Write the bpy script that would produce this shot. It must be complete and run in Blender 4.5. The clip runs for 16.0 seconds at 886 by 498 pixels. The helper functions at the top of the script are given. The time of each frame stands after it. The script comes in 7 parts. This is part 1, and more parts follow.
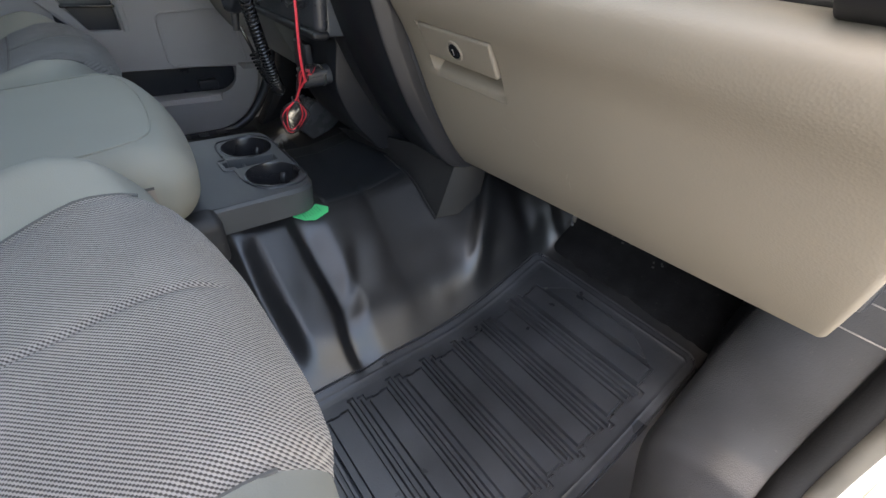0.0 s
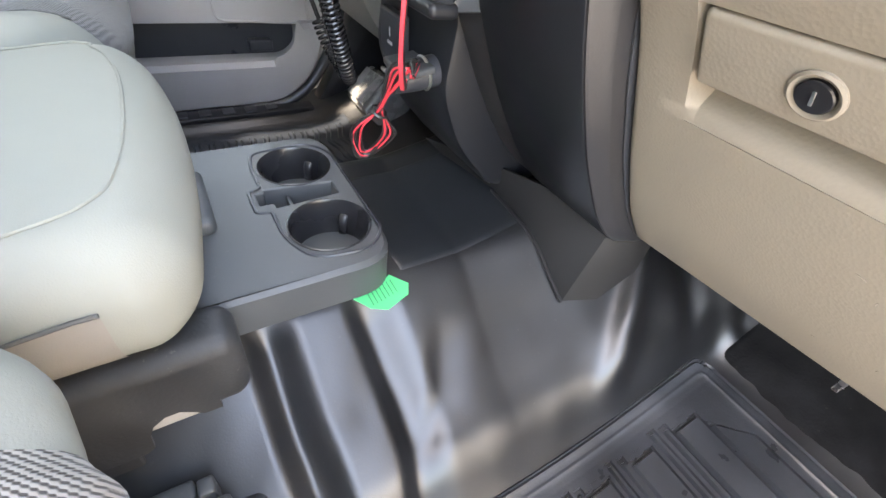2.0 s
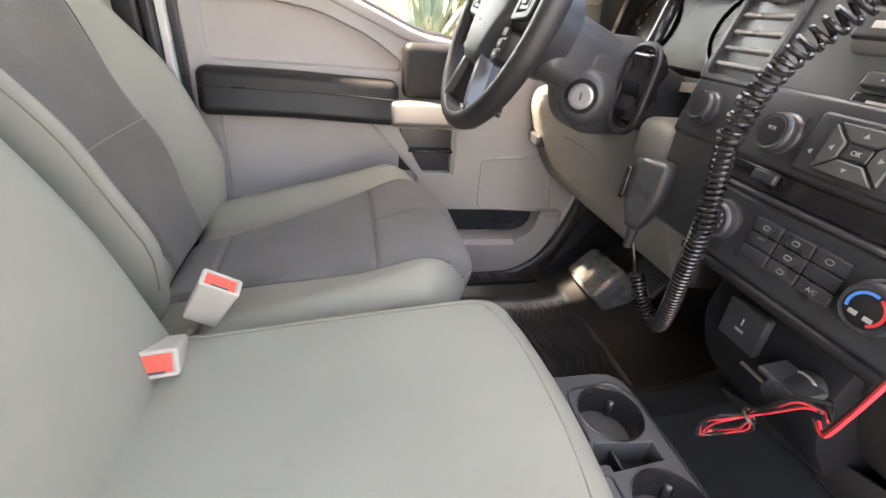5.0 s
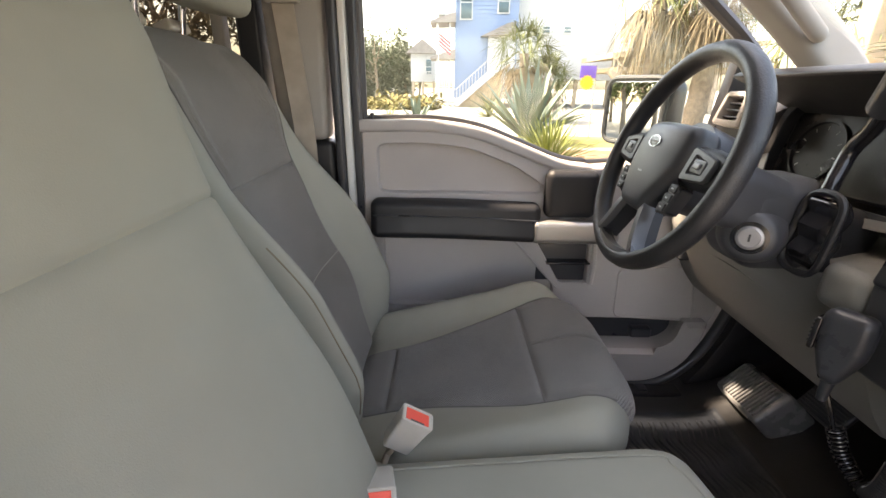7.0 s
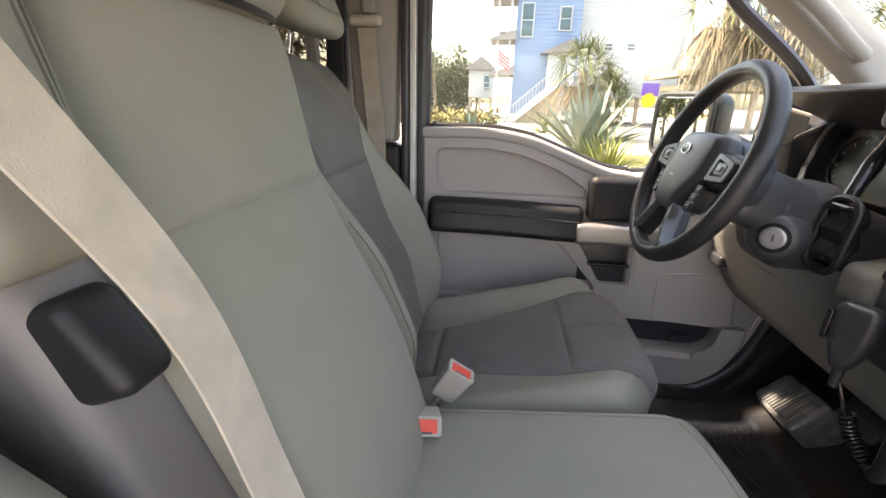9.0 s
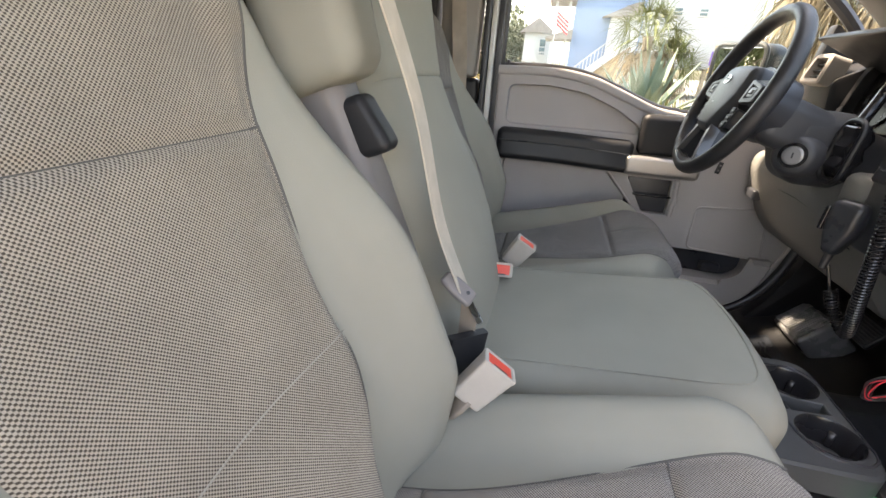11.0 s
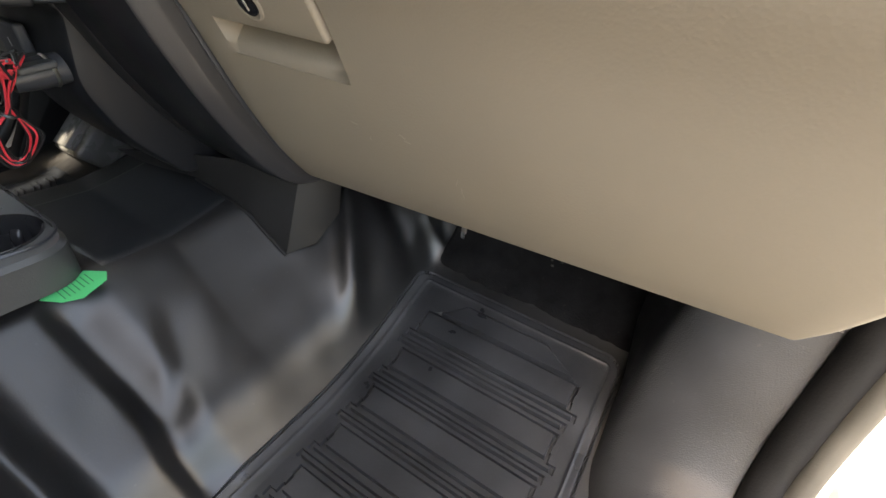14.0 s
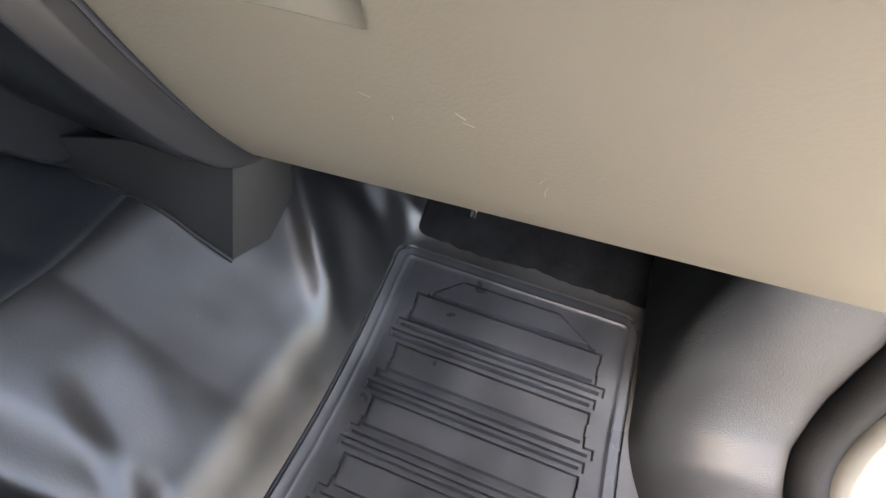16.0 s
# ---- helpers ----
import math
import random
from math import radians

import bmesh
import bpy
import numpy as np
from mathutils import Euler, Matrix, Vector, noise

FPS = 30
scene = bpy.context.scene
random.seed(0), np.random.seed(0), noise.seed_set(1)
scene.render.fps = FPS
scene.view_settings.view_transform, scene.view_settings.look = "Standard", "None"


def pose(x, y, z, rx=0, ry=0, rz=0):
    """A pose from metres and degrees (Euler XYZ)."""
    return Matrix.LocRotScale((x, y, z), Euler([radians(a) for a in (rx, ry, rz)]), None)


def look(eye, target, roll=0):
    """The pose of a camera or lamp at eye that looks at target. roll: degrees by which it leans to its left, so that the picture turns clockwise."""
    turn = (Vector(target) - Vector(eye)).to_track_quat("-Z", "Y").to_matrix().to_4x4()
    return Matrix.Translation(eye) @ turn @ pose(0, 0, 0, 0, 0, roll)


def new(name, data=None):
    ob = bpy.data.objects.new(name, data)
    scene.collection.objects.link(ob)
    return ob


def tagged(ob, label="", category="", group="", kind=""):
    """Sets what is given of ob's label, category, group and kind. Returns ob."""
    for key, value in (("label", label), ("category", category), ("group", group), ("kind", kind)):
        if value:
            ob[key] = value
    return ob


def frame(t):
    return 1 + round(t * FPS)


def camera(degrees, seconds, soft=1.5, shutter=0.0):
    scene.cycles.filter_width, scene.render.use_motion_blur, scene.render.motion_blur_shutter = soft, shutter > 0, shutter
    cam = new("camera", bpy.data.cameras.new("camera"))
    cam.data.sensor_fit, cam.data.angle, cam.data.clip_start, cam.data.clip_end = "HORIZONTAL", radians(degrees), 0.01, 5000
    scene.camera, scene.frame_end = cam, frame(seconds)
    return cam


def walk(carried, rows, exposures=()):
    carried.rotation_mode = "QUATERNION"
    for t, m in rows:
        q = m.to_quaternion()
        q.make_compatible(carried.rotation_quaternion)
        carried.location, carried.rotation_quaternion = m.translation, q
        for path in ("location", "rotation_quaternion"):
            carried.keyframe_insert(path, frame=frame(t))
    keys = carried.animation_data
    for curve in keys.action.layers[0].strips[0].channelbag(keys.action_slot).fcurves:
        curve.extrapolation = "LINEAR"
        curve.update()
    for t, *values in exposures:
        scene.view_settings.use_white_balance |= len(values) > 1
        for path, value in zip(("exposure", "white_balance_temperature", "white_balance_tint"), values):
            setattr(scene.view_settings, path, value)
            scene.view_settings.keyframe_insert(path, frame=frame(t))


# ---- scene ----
cam = camera(92.0, 16.0)
PATH = [
    (0, (0.0, -0.75, 0.625), (1.077, 0.451, -0.558), 5.7),
    (0.5, (0.087, -0.593, 0.59), (1.176, 0.568, -0.621), 5.3),
    (1, (0.13, -0.466, 0.547), (1.161, 0.7, -0.708), 7.5),
    (1.5, (0.133, -0.446, 0.542), (1.056, 0.762, -0.758), 9.5),
    (2, (0.103, -0.42, 0.573), (0.988, 0.793, -0.748), 9.1),
    (2.5, (0.041, -0.387, 0.614), (0.913, 0.897, -0.648), 9.8),
    (3, (0.01, -0.364, 0.636), (0.843, 0.999, -0.567), 9.9),
    (3.5, (-0.035, -0.337, 0.668), (0.7, 1.145, -0.456), 8.8),
    (4, (-0.068, -0.298, 0.702), (0.549, 1.247, -0.408), 6.6),
    (4.5, (-0.098, -0.28, 0.726), (0.429, 1.336, -0.327), 6.1),
    (5, (-0.135, -0.264, 0.727), (0.294, 1.428, -0.25), 5.8),
    (5.2, (-0.15, -0.257, 0.739), (0.228, 1.443, -0.244), 5.3),
    (7.5, (-0.264, -0.269, 0.851), (-0.321, 1.62, 0.196), 0.1),
    (8, (-0.261, -0.299, 0.849), (-0.342, 1.591, 0.2), -0.1),
    (10.5, (-0.244, -0.603, 0.786), (-0.685, 1.22, 0.091), 4.1),
    (11, (-0.283, -0.684, 0.761), (-0.678, 1.107, -0.037), 3.8),
    (11.5, (-0.239, -0.734, 0.735), (-0.428, 1.013, -0.22), 3.1),
    (12, (-0.21, -0.754, 0.706), (-0.162, 0.95, -0.341), 3.8),
    (12.5, (-0.165, -0.753, 0.672), (0.371, 0.842, -0.408), 6.5),
    (13, (-0.11, -0.759, 0.646), (0.953, 0.536, -0.445), 6.1),
    (13.5, (0.004, -0.743, 0.629), (1.373, 0.219, -0.466), 6.9),
    (14, (0.128, -0.641, 0.557), (1.588, 0.136, -0.566), 6.8),
    (14.5, (0.188, -0.552, 0.522), (1.555, 0.044, -0.811), 5.7),
    (15, (0.203, -0.519, 0.503), (1.643, -0.131, -0.829), 8.2),
    (15.5, (0.206, -0.507, 0.501), (1.65, -0.152, -0.837), 8.7),
    (16, (0.211, -0.497, 0.527), (1.642, -0.154, -0.827), 8.6),
]
EXPOSURE = [(0, 3.12, 7400, 9), (0.5, 4.00, 7650, 8), (1.0, 4.82, 7700, 10), (1.5, 5.00, 7850, 11), (2.5, 4.68, 8400, 13), (3.5, 4.82, 8800, 15), (5, 4.55, 9450, 19), (8, 3.37, 8950, 18), (10.5, 3.57, 8800, 17), (11, 3.50, 8800, 16), (12.5, 3.98, 8400, 14), (13.0, 3.84, 8200, 11), (13.5, 3.14, 7850, 10), (14, 3.37, 8550, 9), (14.5, 4.22, 8050, 9), (15.2, 4.30, 8050, 10), (16, 4.10, 7900, 10)]
walk(cam, [(t, look(eye, target, roll)) for t, eye, target, roll in PATH], EXPOSURE)

# ---- light: hazy bright day, sun high behind the cab ----
world = bpy.data.worlds.new("sky")
scene.world = world
world.use_nodes = True
wn = world.node_tree.nodes
sky = wn.new("ShaderNodeTexSky")
sky.sky_type, sky.sun_disc = "NISHITA", False
sky.sun_elevation, sky.sun_rotation = radians(58), radians(287)
sky.dust_density, sky.air_density = 3.5, 1.0
world.node_tree.links.new(sky.outputs[0], wn["Background"].inputs[0])
wn["Background"].inputs[1].default_value = 0.15
sun_data = bpy.data.lights.new("sun", "SUN")
sun_data.energy, sun_data.angle, sun_data.color = 2.0, radians(3.0), (1.0, 0.95, 0.88)
sun = new("sun", sun_data)
SUN_FROM = Vector((-0.50, 0.15, 0.85))
sun.matrix_world = look(SUN_FROM * 20, (0, 0, 0))


# ---- materials ----
def nodes_of(name):
    m = bpy.data.materials.new(name)
    m.use_nodes = True
    return m, m.node_tree.nodes, m.node_tree.links, m.node_tree.nodes["Principled BSDF"]


def surface(name, colour, rough=0.5, metal=0.0, vary=0.12, vary_scale=6.0, grain=0.0, grain_scale=400.0,
            spec=0.5, rough_vary=0.1, specks=0.0, grain_kind="noise"):
    """Colour with broad variation, fine relief and uneven gloss."""
    m, n, l, b = nodes_of(name)
    tc = n.new("ShaderNodeTexCoord")
    big = n.new("ShaderNodeTexNoise")
    big.inputs["Scale"].default_value, big.inputs["Detail"].default_value = vary_scale, 6.0
    l.new(tc.outputs["Object"], big.inputs["Vector"])
    ramp = n.new("ShaderNodeMapRange")
    ramp.inputs["To Min"].default_value, ramp.inputs["To Max"].default_value = 1 - vary, 1 + vary
    ramp.inputs["From Min"].default_value, ramp.inputs["From Max"].default_value = 0.3, 0.7
    l.new(big.outputs["Fac"], ramp.inputs["Value"])
    mul = n.new("ShaderNodeVectorMath")
    mul.operation = "SCALE"
    mul.inputs[0].default_value = colour
    l.new(ramp.outputs[0], mul.inputs["Scale"])
    last = mul.outputs[0]
    if specks:
        sp = n.new("ShaderNodeTexNoise")
        sp.inputs["Scale"].default_value, sp.inputs["Detail"].default_value = 160.0, 2.0
        l.new(tc.outputs["Object"], sp.inputs["Vector"])
        sr = n.new("ShaderNodeMapRange")
        sr.inputs["From Min"].default_value, sr.inputs["From Max"].default_value = 0.70, 0.78
        sr.inputs["To Max"].default_value = specks
        l.new(sp.outputs["Fac"], sr.inputs["Value"])
        mx = n.new("ShaderNodeMix")
        mx.data_type = "RGBA"
        mx.inputs[7].default_value = (0.32, 0.29, 0.25, 1)
        l.new(sr.outputs[0], mx.inputs[0])
        l.new(last, mx.inputs[6])
        last = mx.outputs[2]
    l.new(last, b.inputs["Base Color"])
    rr = n.new("ShaderNodeMapRange")
    rr.inputs["From Min"].default_value, rr.inputs["From Max"].default_value = 0.3, 0.7
    rr.inputs["To Min"].default_value, rr.inputs["To Max"].default_value = max(0.02, rough - rough_vary), min(1.0, rough + rough_vary)
    l.new(big.outputs["Fac"], rr.inputs["Value"])
    l.new(rr.outputs[0], b.inputs["Roughness"])
    b.inputs["Metallic"].default_value = metal
    b.inputs["Specular IOR Level"].default_value = spec
    if grain:
        if grain_kind == "voronoi":
            g = n.new("ShaderNodeTexVoronoi")
            out = g.outputs["Distance"]
        else:
            g = n.new("ShaderNodeTexNoise")
            g.inputs["Detail"].default_value = 4.0
            out = g.outputs["Fac"]
        g.inputs["Scale"].default_value = grain_scale
        l.new(tc.outputs["Object"], g.inputs["Vector"])
        bp = n.new("ShaderNodeBump")
        bp.inputs["Strength"].default_value, bp.inputs["Distance"].default_value = grain, 0.0006
        l.new(out, bp.inputs["Height"])
        l.new(bp.outputs[0], b.inputs["Normal"])
    return m


def weave(name, light, dark, pitch=0.0023, angle=45.0, across=False, second=0.55):
    """Coarse seat cloth: pale knots in diagonal rows over a dark ground; second is the weight of the crossing rows."""
    m, n, l, b = nodes_of(name)
    tc = n.new("ShaderNodeTexCoord")
    total = None
    for s in (1, -1):
        dot = n.new("ShaderNodeVectorMath")
        dot.operation = "DOT_PRODUCT"
        k = 2 * math.pi / pitch
        sn, cs = math.sin(radians(angle)) * k, math.cos(radians(angle)) * k * s
        dot.inputs[1].default_value = (cs, sn, 0.25 * sn) if across else (sn, cs, 0.25 * sn)
        l.new(tc.outputs["Object"], dot.inputs[0])
        co = n.new("ShaderNodeMath")
        co.operation = "COSINE"
        l.new(dot.outputs["Value"], co.inputs[0])
        if total is None:
            total = co.outputs[0]
        else:
            add = n.new("ShaderNodeMath")
            add.operation = "MULTIPLY_ADD"
            add.inputs[1].default_value = second
            l.new(co.outputs[0], add.inputs[0])
            l.new(total, add.inputs[2])
            total = add.outputs[0]
    ns = n.new("ShaderNodeTexNoise")
    ns.inputs["Scale"].default_value, ns.inputs["Detail"].default_value = 9.0, 8.0
    l.new(tc.outputs["Object"], ns.inputs["Vector"])
    fine = n.new("ShaderNodeTexNoise")
    fine.inputs["Scale"].default_value, fine.inputs["Detail"].default_value = 420.0, 2.0
    l.new(tc.outputs["Object"], fine.inputs["Vector"])
    mad = n.new("ShaderNodeMath")
    mad.operation = "MULTIPLY_ADD"
    mad.inputs[1].default_value = 1.0
    l.new(fine.outputs["Fac"], mad.inputs[0])
    l.new(total, mad.inputs[2])
    knot = n.new("ShaderNodeMapRange")
    knot.interpolation_type = "SMOOTHSTEP"
    knot.inputs["From Min"].default_value, knot.inputs["From Max"].default_value = -0.45, 1.15
    l.new(mad.outputs[0], knot.inputs["Value"])
    mx = n.new("ShaderNodeMix")
    mx.data_type = "RGBA"
    mx.inputs[6].default_value, mx.inputs[7].default_value = (*dark, 1), (*light, 1)
    l.new(knot.outputs[0], mx.inputs[0])
    mr = n.new("ShaderNodeMapRange")
    mr.inputs["From Min"].default_value, mr.inputs["From Max"].default_value = 0.3, 0.7
    mr.inputs["To Min"].default_value, mr.inputs["To Max"].default_value = 0.86, 1.12
    l.new(ns.outputs["Fac"], mr.inputs["Value"])
    mul = n.new("ShaderNodeVectorMath")
    mul.operation = "SCALE"
    l.new(mx.outputs[2], mul.inputs[0])
    l.new(mr.outputs[0], mul.inputs["Scale"])
    l.new(mul.outputs[0], b.inputs["Base Color"])
    b.inputs["Roughness"].default_value = 0.85
    b.inputs["Sheen Weight"].default_value = 0.15
    b.inputs["Specular IOR Level"].default_value = 0.25
    bp = n.new("ShaderNodeBump")
    bp.inputs["Strength"].default_value, bp.inputs["Distance"].default_value = 0.5, 0.0012
    l.new(knot.outputs[0], bp.inputs["Height"])
    l.new(bp.outputs[0], b.inputs["Normal"])
    return m


def glass(name, tint=(0.9, 0.95, 0.93)):
    m, n, l, b = nodes_of(name)
    tr = n.new("ShaderNodeBsdfTransparent")
    tr.inputs[0].default_value = (*tint, 1)
    gl = n.new("ShaderNodeBsdfGlossy")
    gl.inputs["Roughness"].default_value = 0.02
    fr = n.new("ShaderNodeFresnel")
    fr.inputs[0].default_value = 1.45
    mx = n.new("ShaderNodeMixShader")
    l.new(fr.outputs[0], mx.inputs[0])
    l.new(tr.outputs[0], mx.inputs[1])
    l.new(gl.outputs[0], mx.inputs[2])
    l.new(mx.outputs[0], n["Material Output"].inputs[0])
    return m


CLOTH = surface("smooth_seat_cloth", (0.250, 0.243, 0.206), 0.8, vary=0.06, vary_scale=7, grain=0.35, grain_scale=900, spec=0.2, rough_vary=0.05)
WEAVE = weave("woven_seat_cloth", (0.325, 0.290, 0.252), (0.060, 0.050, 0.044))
WEAVE_DARK = weave("darker_woven_cloth", (0.235, 0.222, 0.208), (0.048, 0.045, 0.043))
WEAVE_BACK_DARK = weave("darker_woven_back_cloth", (0.225, 0.204, 0.180), (0.045, 0.040, 0.036), 0.0021, across=True, second=0.85)
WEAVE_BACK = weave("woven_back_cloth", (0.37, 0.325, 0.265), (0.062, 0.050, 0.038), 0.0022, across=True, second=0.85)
SLAB = surface("black_column_trim", (0.012, 0.013, 0.016), 0.40, vary=0.12, grain=0.2, grain_scale=800, spec=0.25)
SCUFF = surface("pale_scuff", (0.285, 0.252, 0.205), 0.6)
BEIGE = surface("beige_grained_plastic", (0.245, 0.212, 0.172), 0.60, vary=0.05, vary_scale=5, grain=0.22, grain_scale=430, grain_kind="voronoi", spec=0.4)
DOOR_GREY = surface("warm_grey_door_plastic", (0.395, 0.368, 0.355), 0.6, vary=0.05, vary_scale=5, grain=0.4, grain_scale=420, grain_kind="voronoi", spec=0.35)
SOFT_GREY = surface("grey_green_plastic", (0.20, 0.20, 0.19), 0.6, vary=0.05, grain=0.3, grain_scale=420, grain_kind="voronoi", spec=0.35)
BLACK = surface("black_plastic", (0.036, 0.038, 0.044), 0.34, vary=0.15, grain=0.3, grain_scale=600, spec=0.45)
BLACK_SOFT = surface("black_soft_trim", (0.014, 0.0145, 0.017), 0.48, vary=0.12, grain=0.25, grain_scale=800, spec=0.38)
FLAP = surface("charcoal_flap_plastic", (0.016, 0.016, 0.017), 0.5, vary=0.12, vary_scale=9, grain=0.25, grain_scale=700, spec=0.3)
KICK = surface("black_kick_plastic", (0.050, 0.050, 0.053), 0.38, vary=0.2, vary_scale=10, grain=0.45, grain_scale=620, grain_kind="voronoi", spec=0.40, specks=0.10)
CONSOLE = surface("charcoal_console_plastic", (0.062, 0.066, 0.069), 0.46, vary=0.12, vary_scale=9, grain=0.35, grain_scale=700, specks=0.06)
DUSTY = surface("dusty_black_plastic", (0.028, 0.028, 0.029), 0.6, vary=0.35, vary_scale=22, grain=0.5, grain_scale=260, specks=0.25)
VINYL = surface("black_vinyl_floor", (0.010, 0.0103, 0.0118), 0.37, vary=0.35, vary_scale=16, grain=0.16, grain_scale=500, spec=0.85, rough_vary=0.03, specks=0.05)
# lighter than the floor vinyl: the reflected sheen of the tunnel top as colour
TUNNEL_VINYL = surface("sheen_lifted_tunnel_vinyl", (0.018, 0.020, 0.023), 0.36, vary=0.25, vary_scale=10, grain=0.2, grain_scale=500, spec=0.6, rough_vary=0.03)
RUBBER = surface("black_rubber", (0.032, 0.034, 0.039), 0.36, vary=0.3, vary_scale=14, grain=0.3, grain_scale=350, spec=0.65, specks=0.03, rough_vary=0.09)
DRIVER_RUBBER = surface("blue_black_rubber", (0.020, 0.024, 0.031), 0.34, vary=0.3, vary_scale=14, grain=0.3, grain_scale=350, spec=0.5, specks=0.08, rough_vary=0.03)
SEAL = surface("black_foam_seal", (0.011, 0.011, 0.012), 0.7, vary=0.2, vary_scale=20, grain=0.4, grain_scale=400, spec=0.25)
# black foot rest rubber, greyed to carry the window light it reflects
FOOT = surface("sheen_grey_rubber", (0.19, 0.192, 0.194), 0.28, vary=0.2, vary_scale=20, grain=0.3, grain_scale=350)
# seal rubber as daylight pales it on its outer side
LIT_SEAL = surface("lit_seal_side", (0.085, 0.080, 0.072), 0.6, vary=0.15, vary_scale=20, grain=0.3, grain_scale=400, spec=0.3)
MATTING = surface("black_felt_matting", (0.010, 0.010, 0.011), 0.95, vary=0.4, vary_scale=30, grain=1.0, grain_scale=300, spec=0.1, specks=0.05)
GRAPHITE = surface("graphite_panel_plastic", (0.060, 0.066, 0.074), 0.36, vary=0.08, grain=0.2, grain_scale=800)
VENT_GREY = surface("satin_vent_grey", (0.20, 0.20, 0.205), 0.35, metal=0.3, vary=0.05)
CUP = surface("glossy_cup_plastic", (0.020, 0.020, 0.022), 0.30, vary=0.1)
CLUSTER = surface("cluster_lens", (0.006, 0.006, 0.007), 0.25, vary=0.1, spec=0.3)
SHROUD = surface("grey_black_column_plastic", (0.044, 0.046, 0.051), 0.42, vary=0.1, grain=0.3, grain_scale=700)
SATIN = surface("satin_dark_grey_trim", (0.15, 0.15, 0.155), 0.32, metal=0.4, vary=0.05)
GLOSS = surface("gloss_black", (0.012, 0.012, 0.014), 0.12, vary=0.1, rough_vary=0.05)
LEATHER = surface("black_wheel_leather", (0.022, 0.022, 0.024), 0.42, vary=0.15, vary_scale=14, grain=0.5, grain_scale=520, grain_kind="voronoi")
SILVER = surface("satin_silver_trim", (0.36, 0.35, 0.34), 0.35, metal=0.7, vary=0.05)
STEEL = surface("bare_steel", (0.55, 0.54, 0.52), 0.28, metal=1.0, vary=0.1)
RED = surface("red_release_button", (0.80, 0.075, 0.045), 0.45, vary=0.05)
BUCKLE = surface("beige_buckle_plastic", (0.42, 0.385, 0.34), 0.55, vary=0.07, vary_scale=25, grain=0.2)
WEBBING = surface("beige_belt_webbing", (0.46, 0.41, 0.34), 0.8, vary=0.12, vary_scale=30, grain=0.6, grain_scale=700, spec=0.2)
DARK_WEBBING = surface("taupe_belt_webbing", (0.27, 0.225, 0.185), 0.75, vary=0.15, vary_scale=25, grain=0.6, grain_scale=700, spec=0.2)
PILLAR = surface("grey_pillar_trim", (0.29, 0.27, 0.25), 0.65, vary=0.06, grain=0.4, grain_scale=420, grain_kind="voronoi", spec=0.3)
HEADLINER = surface("grey_headliner", (0.33, 0.32, 0.295), 0.9, vary=0.05, grain=0.4, grain_scale=800, spec=0.1)
WHITE_PAINT = surface("white_body_paint", (0.60, 0.60, 0.58), 0.25, vary=0.04, vary_scale=3)
# darker copy of the body white, with shading on the hinge parts painted in
SHADED_WHITE = surface("shaded_white_paint", (0.40, 0.385, 0.35), 0.45, vary=0.25, vary_scale=22, grain=0.2, grain_scale=300)
WIRE_RED = surface("red_wire_insulation", (0.72, 0.05, 0.07), 0.4, vary=0.06, vary_scale=30)
WIRE_BLACK = surface("black_wire_insulation", (0.02, 0.02, 0.02), 0.35, vary=0.1)
CORD = surface("black_coiled_cord", (0.018, 0.018, 0.02), 0.2, vary=0.1)
GREEN = surface("green_paper_tag", (0.06, 0.62, 0.22), 0.7, vary=0.05, vary_scale=30)
INK = surface("faded_print", (0.03, 0.16, 0.08), 0.8)
PRINT = surface("pale_print", (0.36, 0.36, 0.37), 0.6)
BLUE_PRINT = surface("blue_print", (0.04, 0.25, 0.75), 0.5)
RED_PRINT = surface("red_print", (0.75, 0.05, 0.06), 0.5)
ORANGE = surface("orange_primer_foam", (0.55, 0.22, 0.06), 0.8, vary=0.3, vary_scale=40)
STRIP = surface("charcoal_trim_strip", (0.028, 0.027, 0.029), 0.38, vary=0.06, grain=0.15)
CHROME = surface("chrome", (0.8, 0.8, 0.82), 0.08, metal=1.0, vary=0.02, rough_vary=0.02)
GLASS = glass("window_glass")
TINTED = glass("privacy_glass", (0.16, 0.17, 0.17))
SIDE_TINT = glass("light_tinted_glass", (0.42, 0.42, 0.40))
SCREEN = surface("display_glass", (0.012, 0.013, 0.016), 0.06, vary=0.05, rough_vary=0.02)
MIRROR = surface("mirror_glass", (0.8, 0.82, 0.82), 0.02, metal=1.0, vary=0.0, rough_vary=0.0)
KEY_METAL = surface("dull_key_metal", (0.30, 0.30, 0.31), 0.42, metal=0.7, vary=0.1)
TAUPE = surface("taupe_smooth_cloth", (0.245, 0.215, 0.185), 0.7, vary=0.06, grain=0.3, grain_scale=900, spec=0.25)
MAUVE = surface("mauve_grey_plastic", (0.185, 0.170, 0.165), 0.5, vary=0.06, grain=0.3, grain_scale=600, spec=0.35)
SEAM = surface("dark_taupe_seam", (0.090, 0.086, 0.078), 0.85)
THREAD = surface("grey_stitching", (0.30, 0.28, 0.24), 0.8)
OCHRE_THREAD = surface("tan_stitching", (0.17, 0.135, 0.09), 0.8)
STEM = surface("grey_bark", (0.20, 0.155, 0.115), 0.9, vary=0.3, vary_scale=6, grain=1.0, grain_scale=30)


# ---- mesh helpers ----
def smooth01(a, b, v):
    s = min(1.0, max(0.0, (v - a) / (b - a)))
    return s * s * (3 - 2 * s)


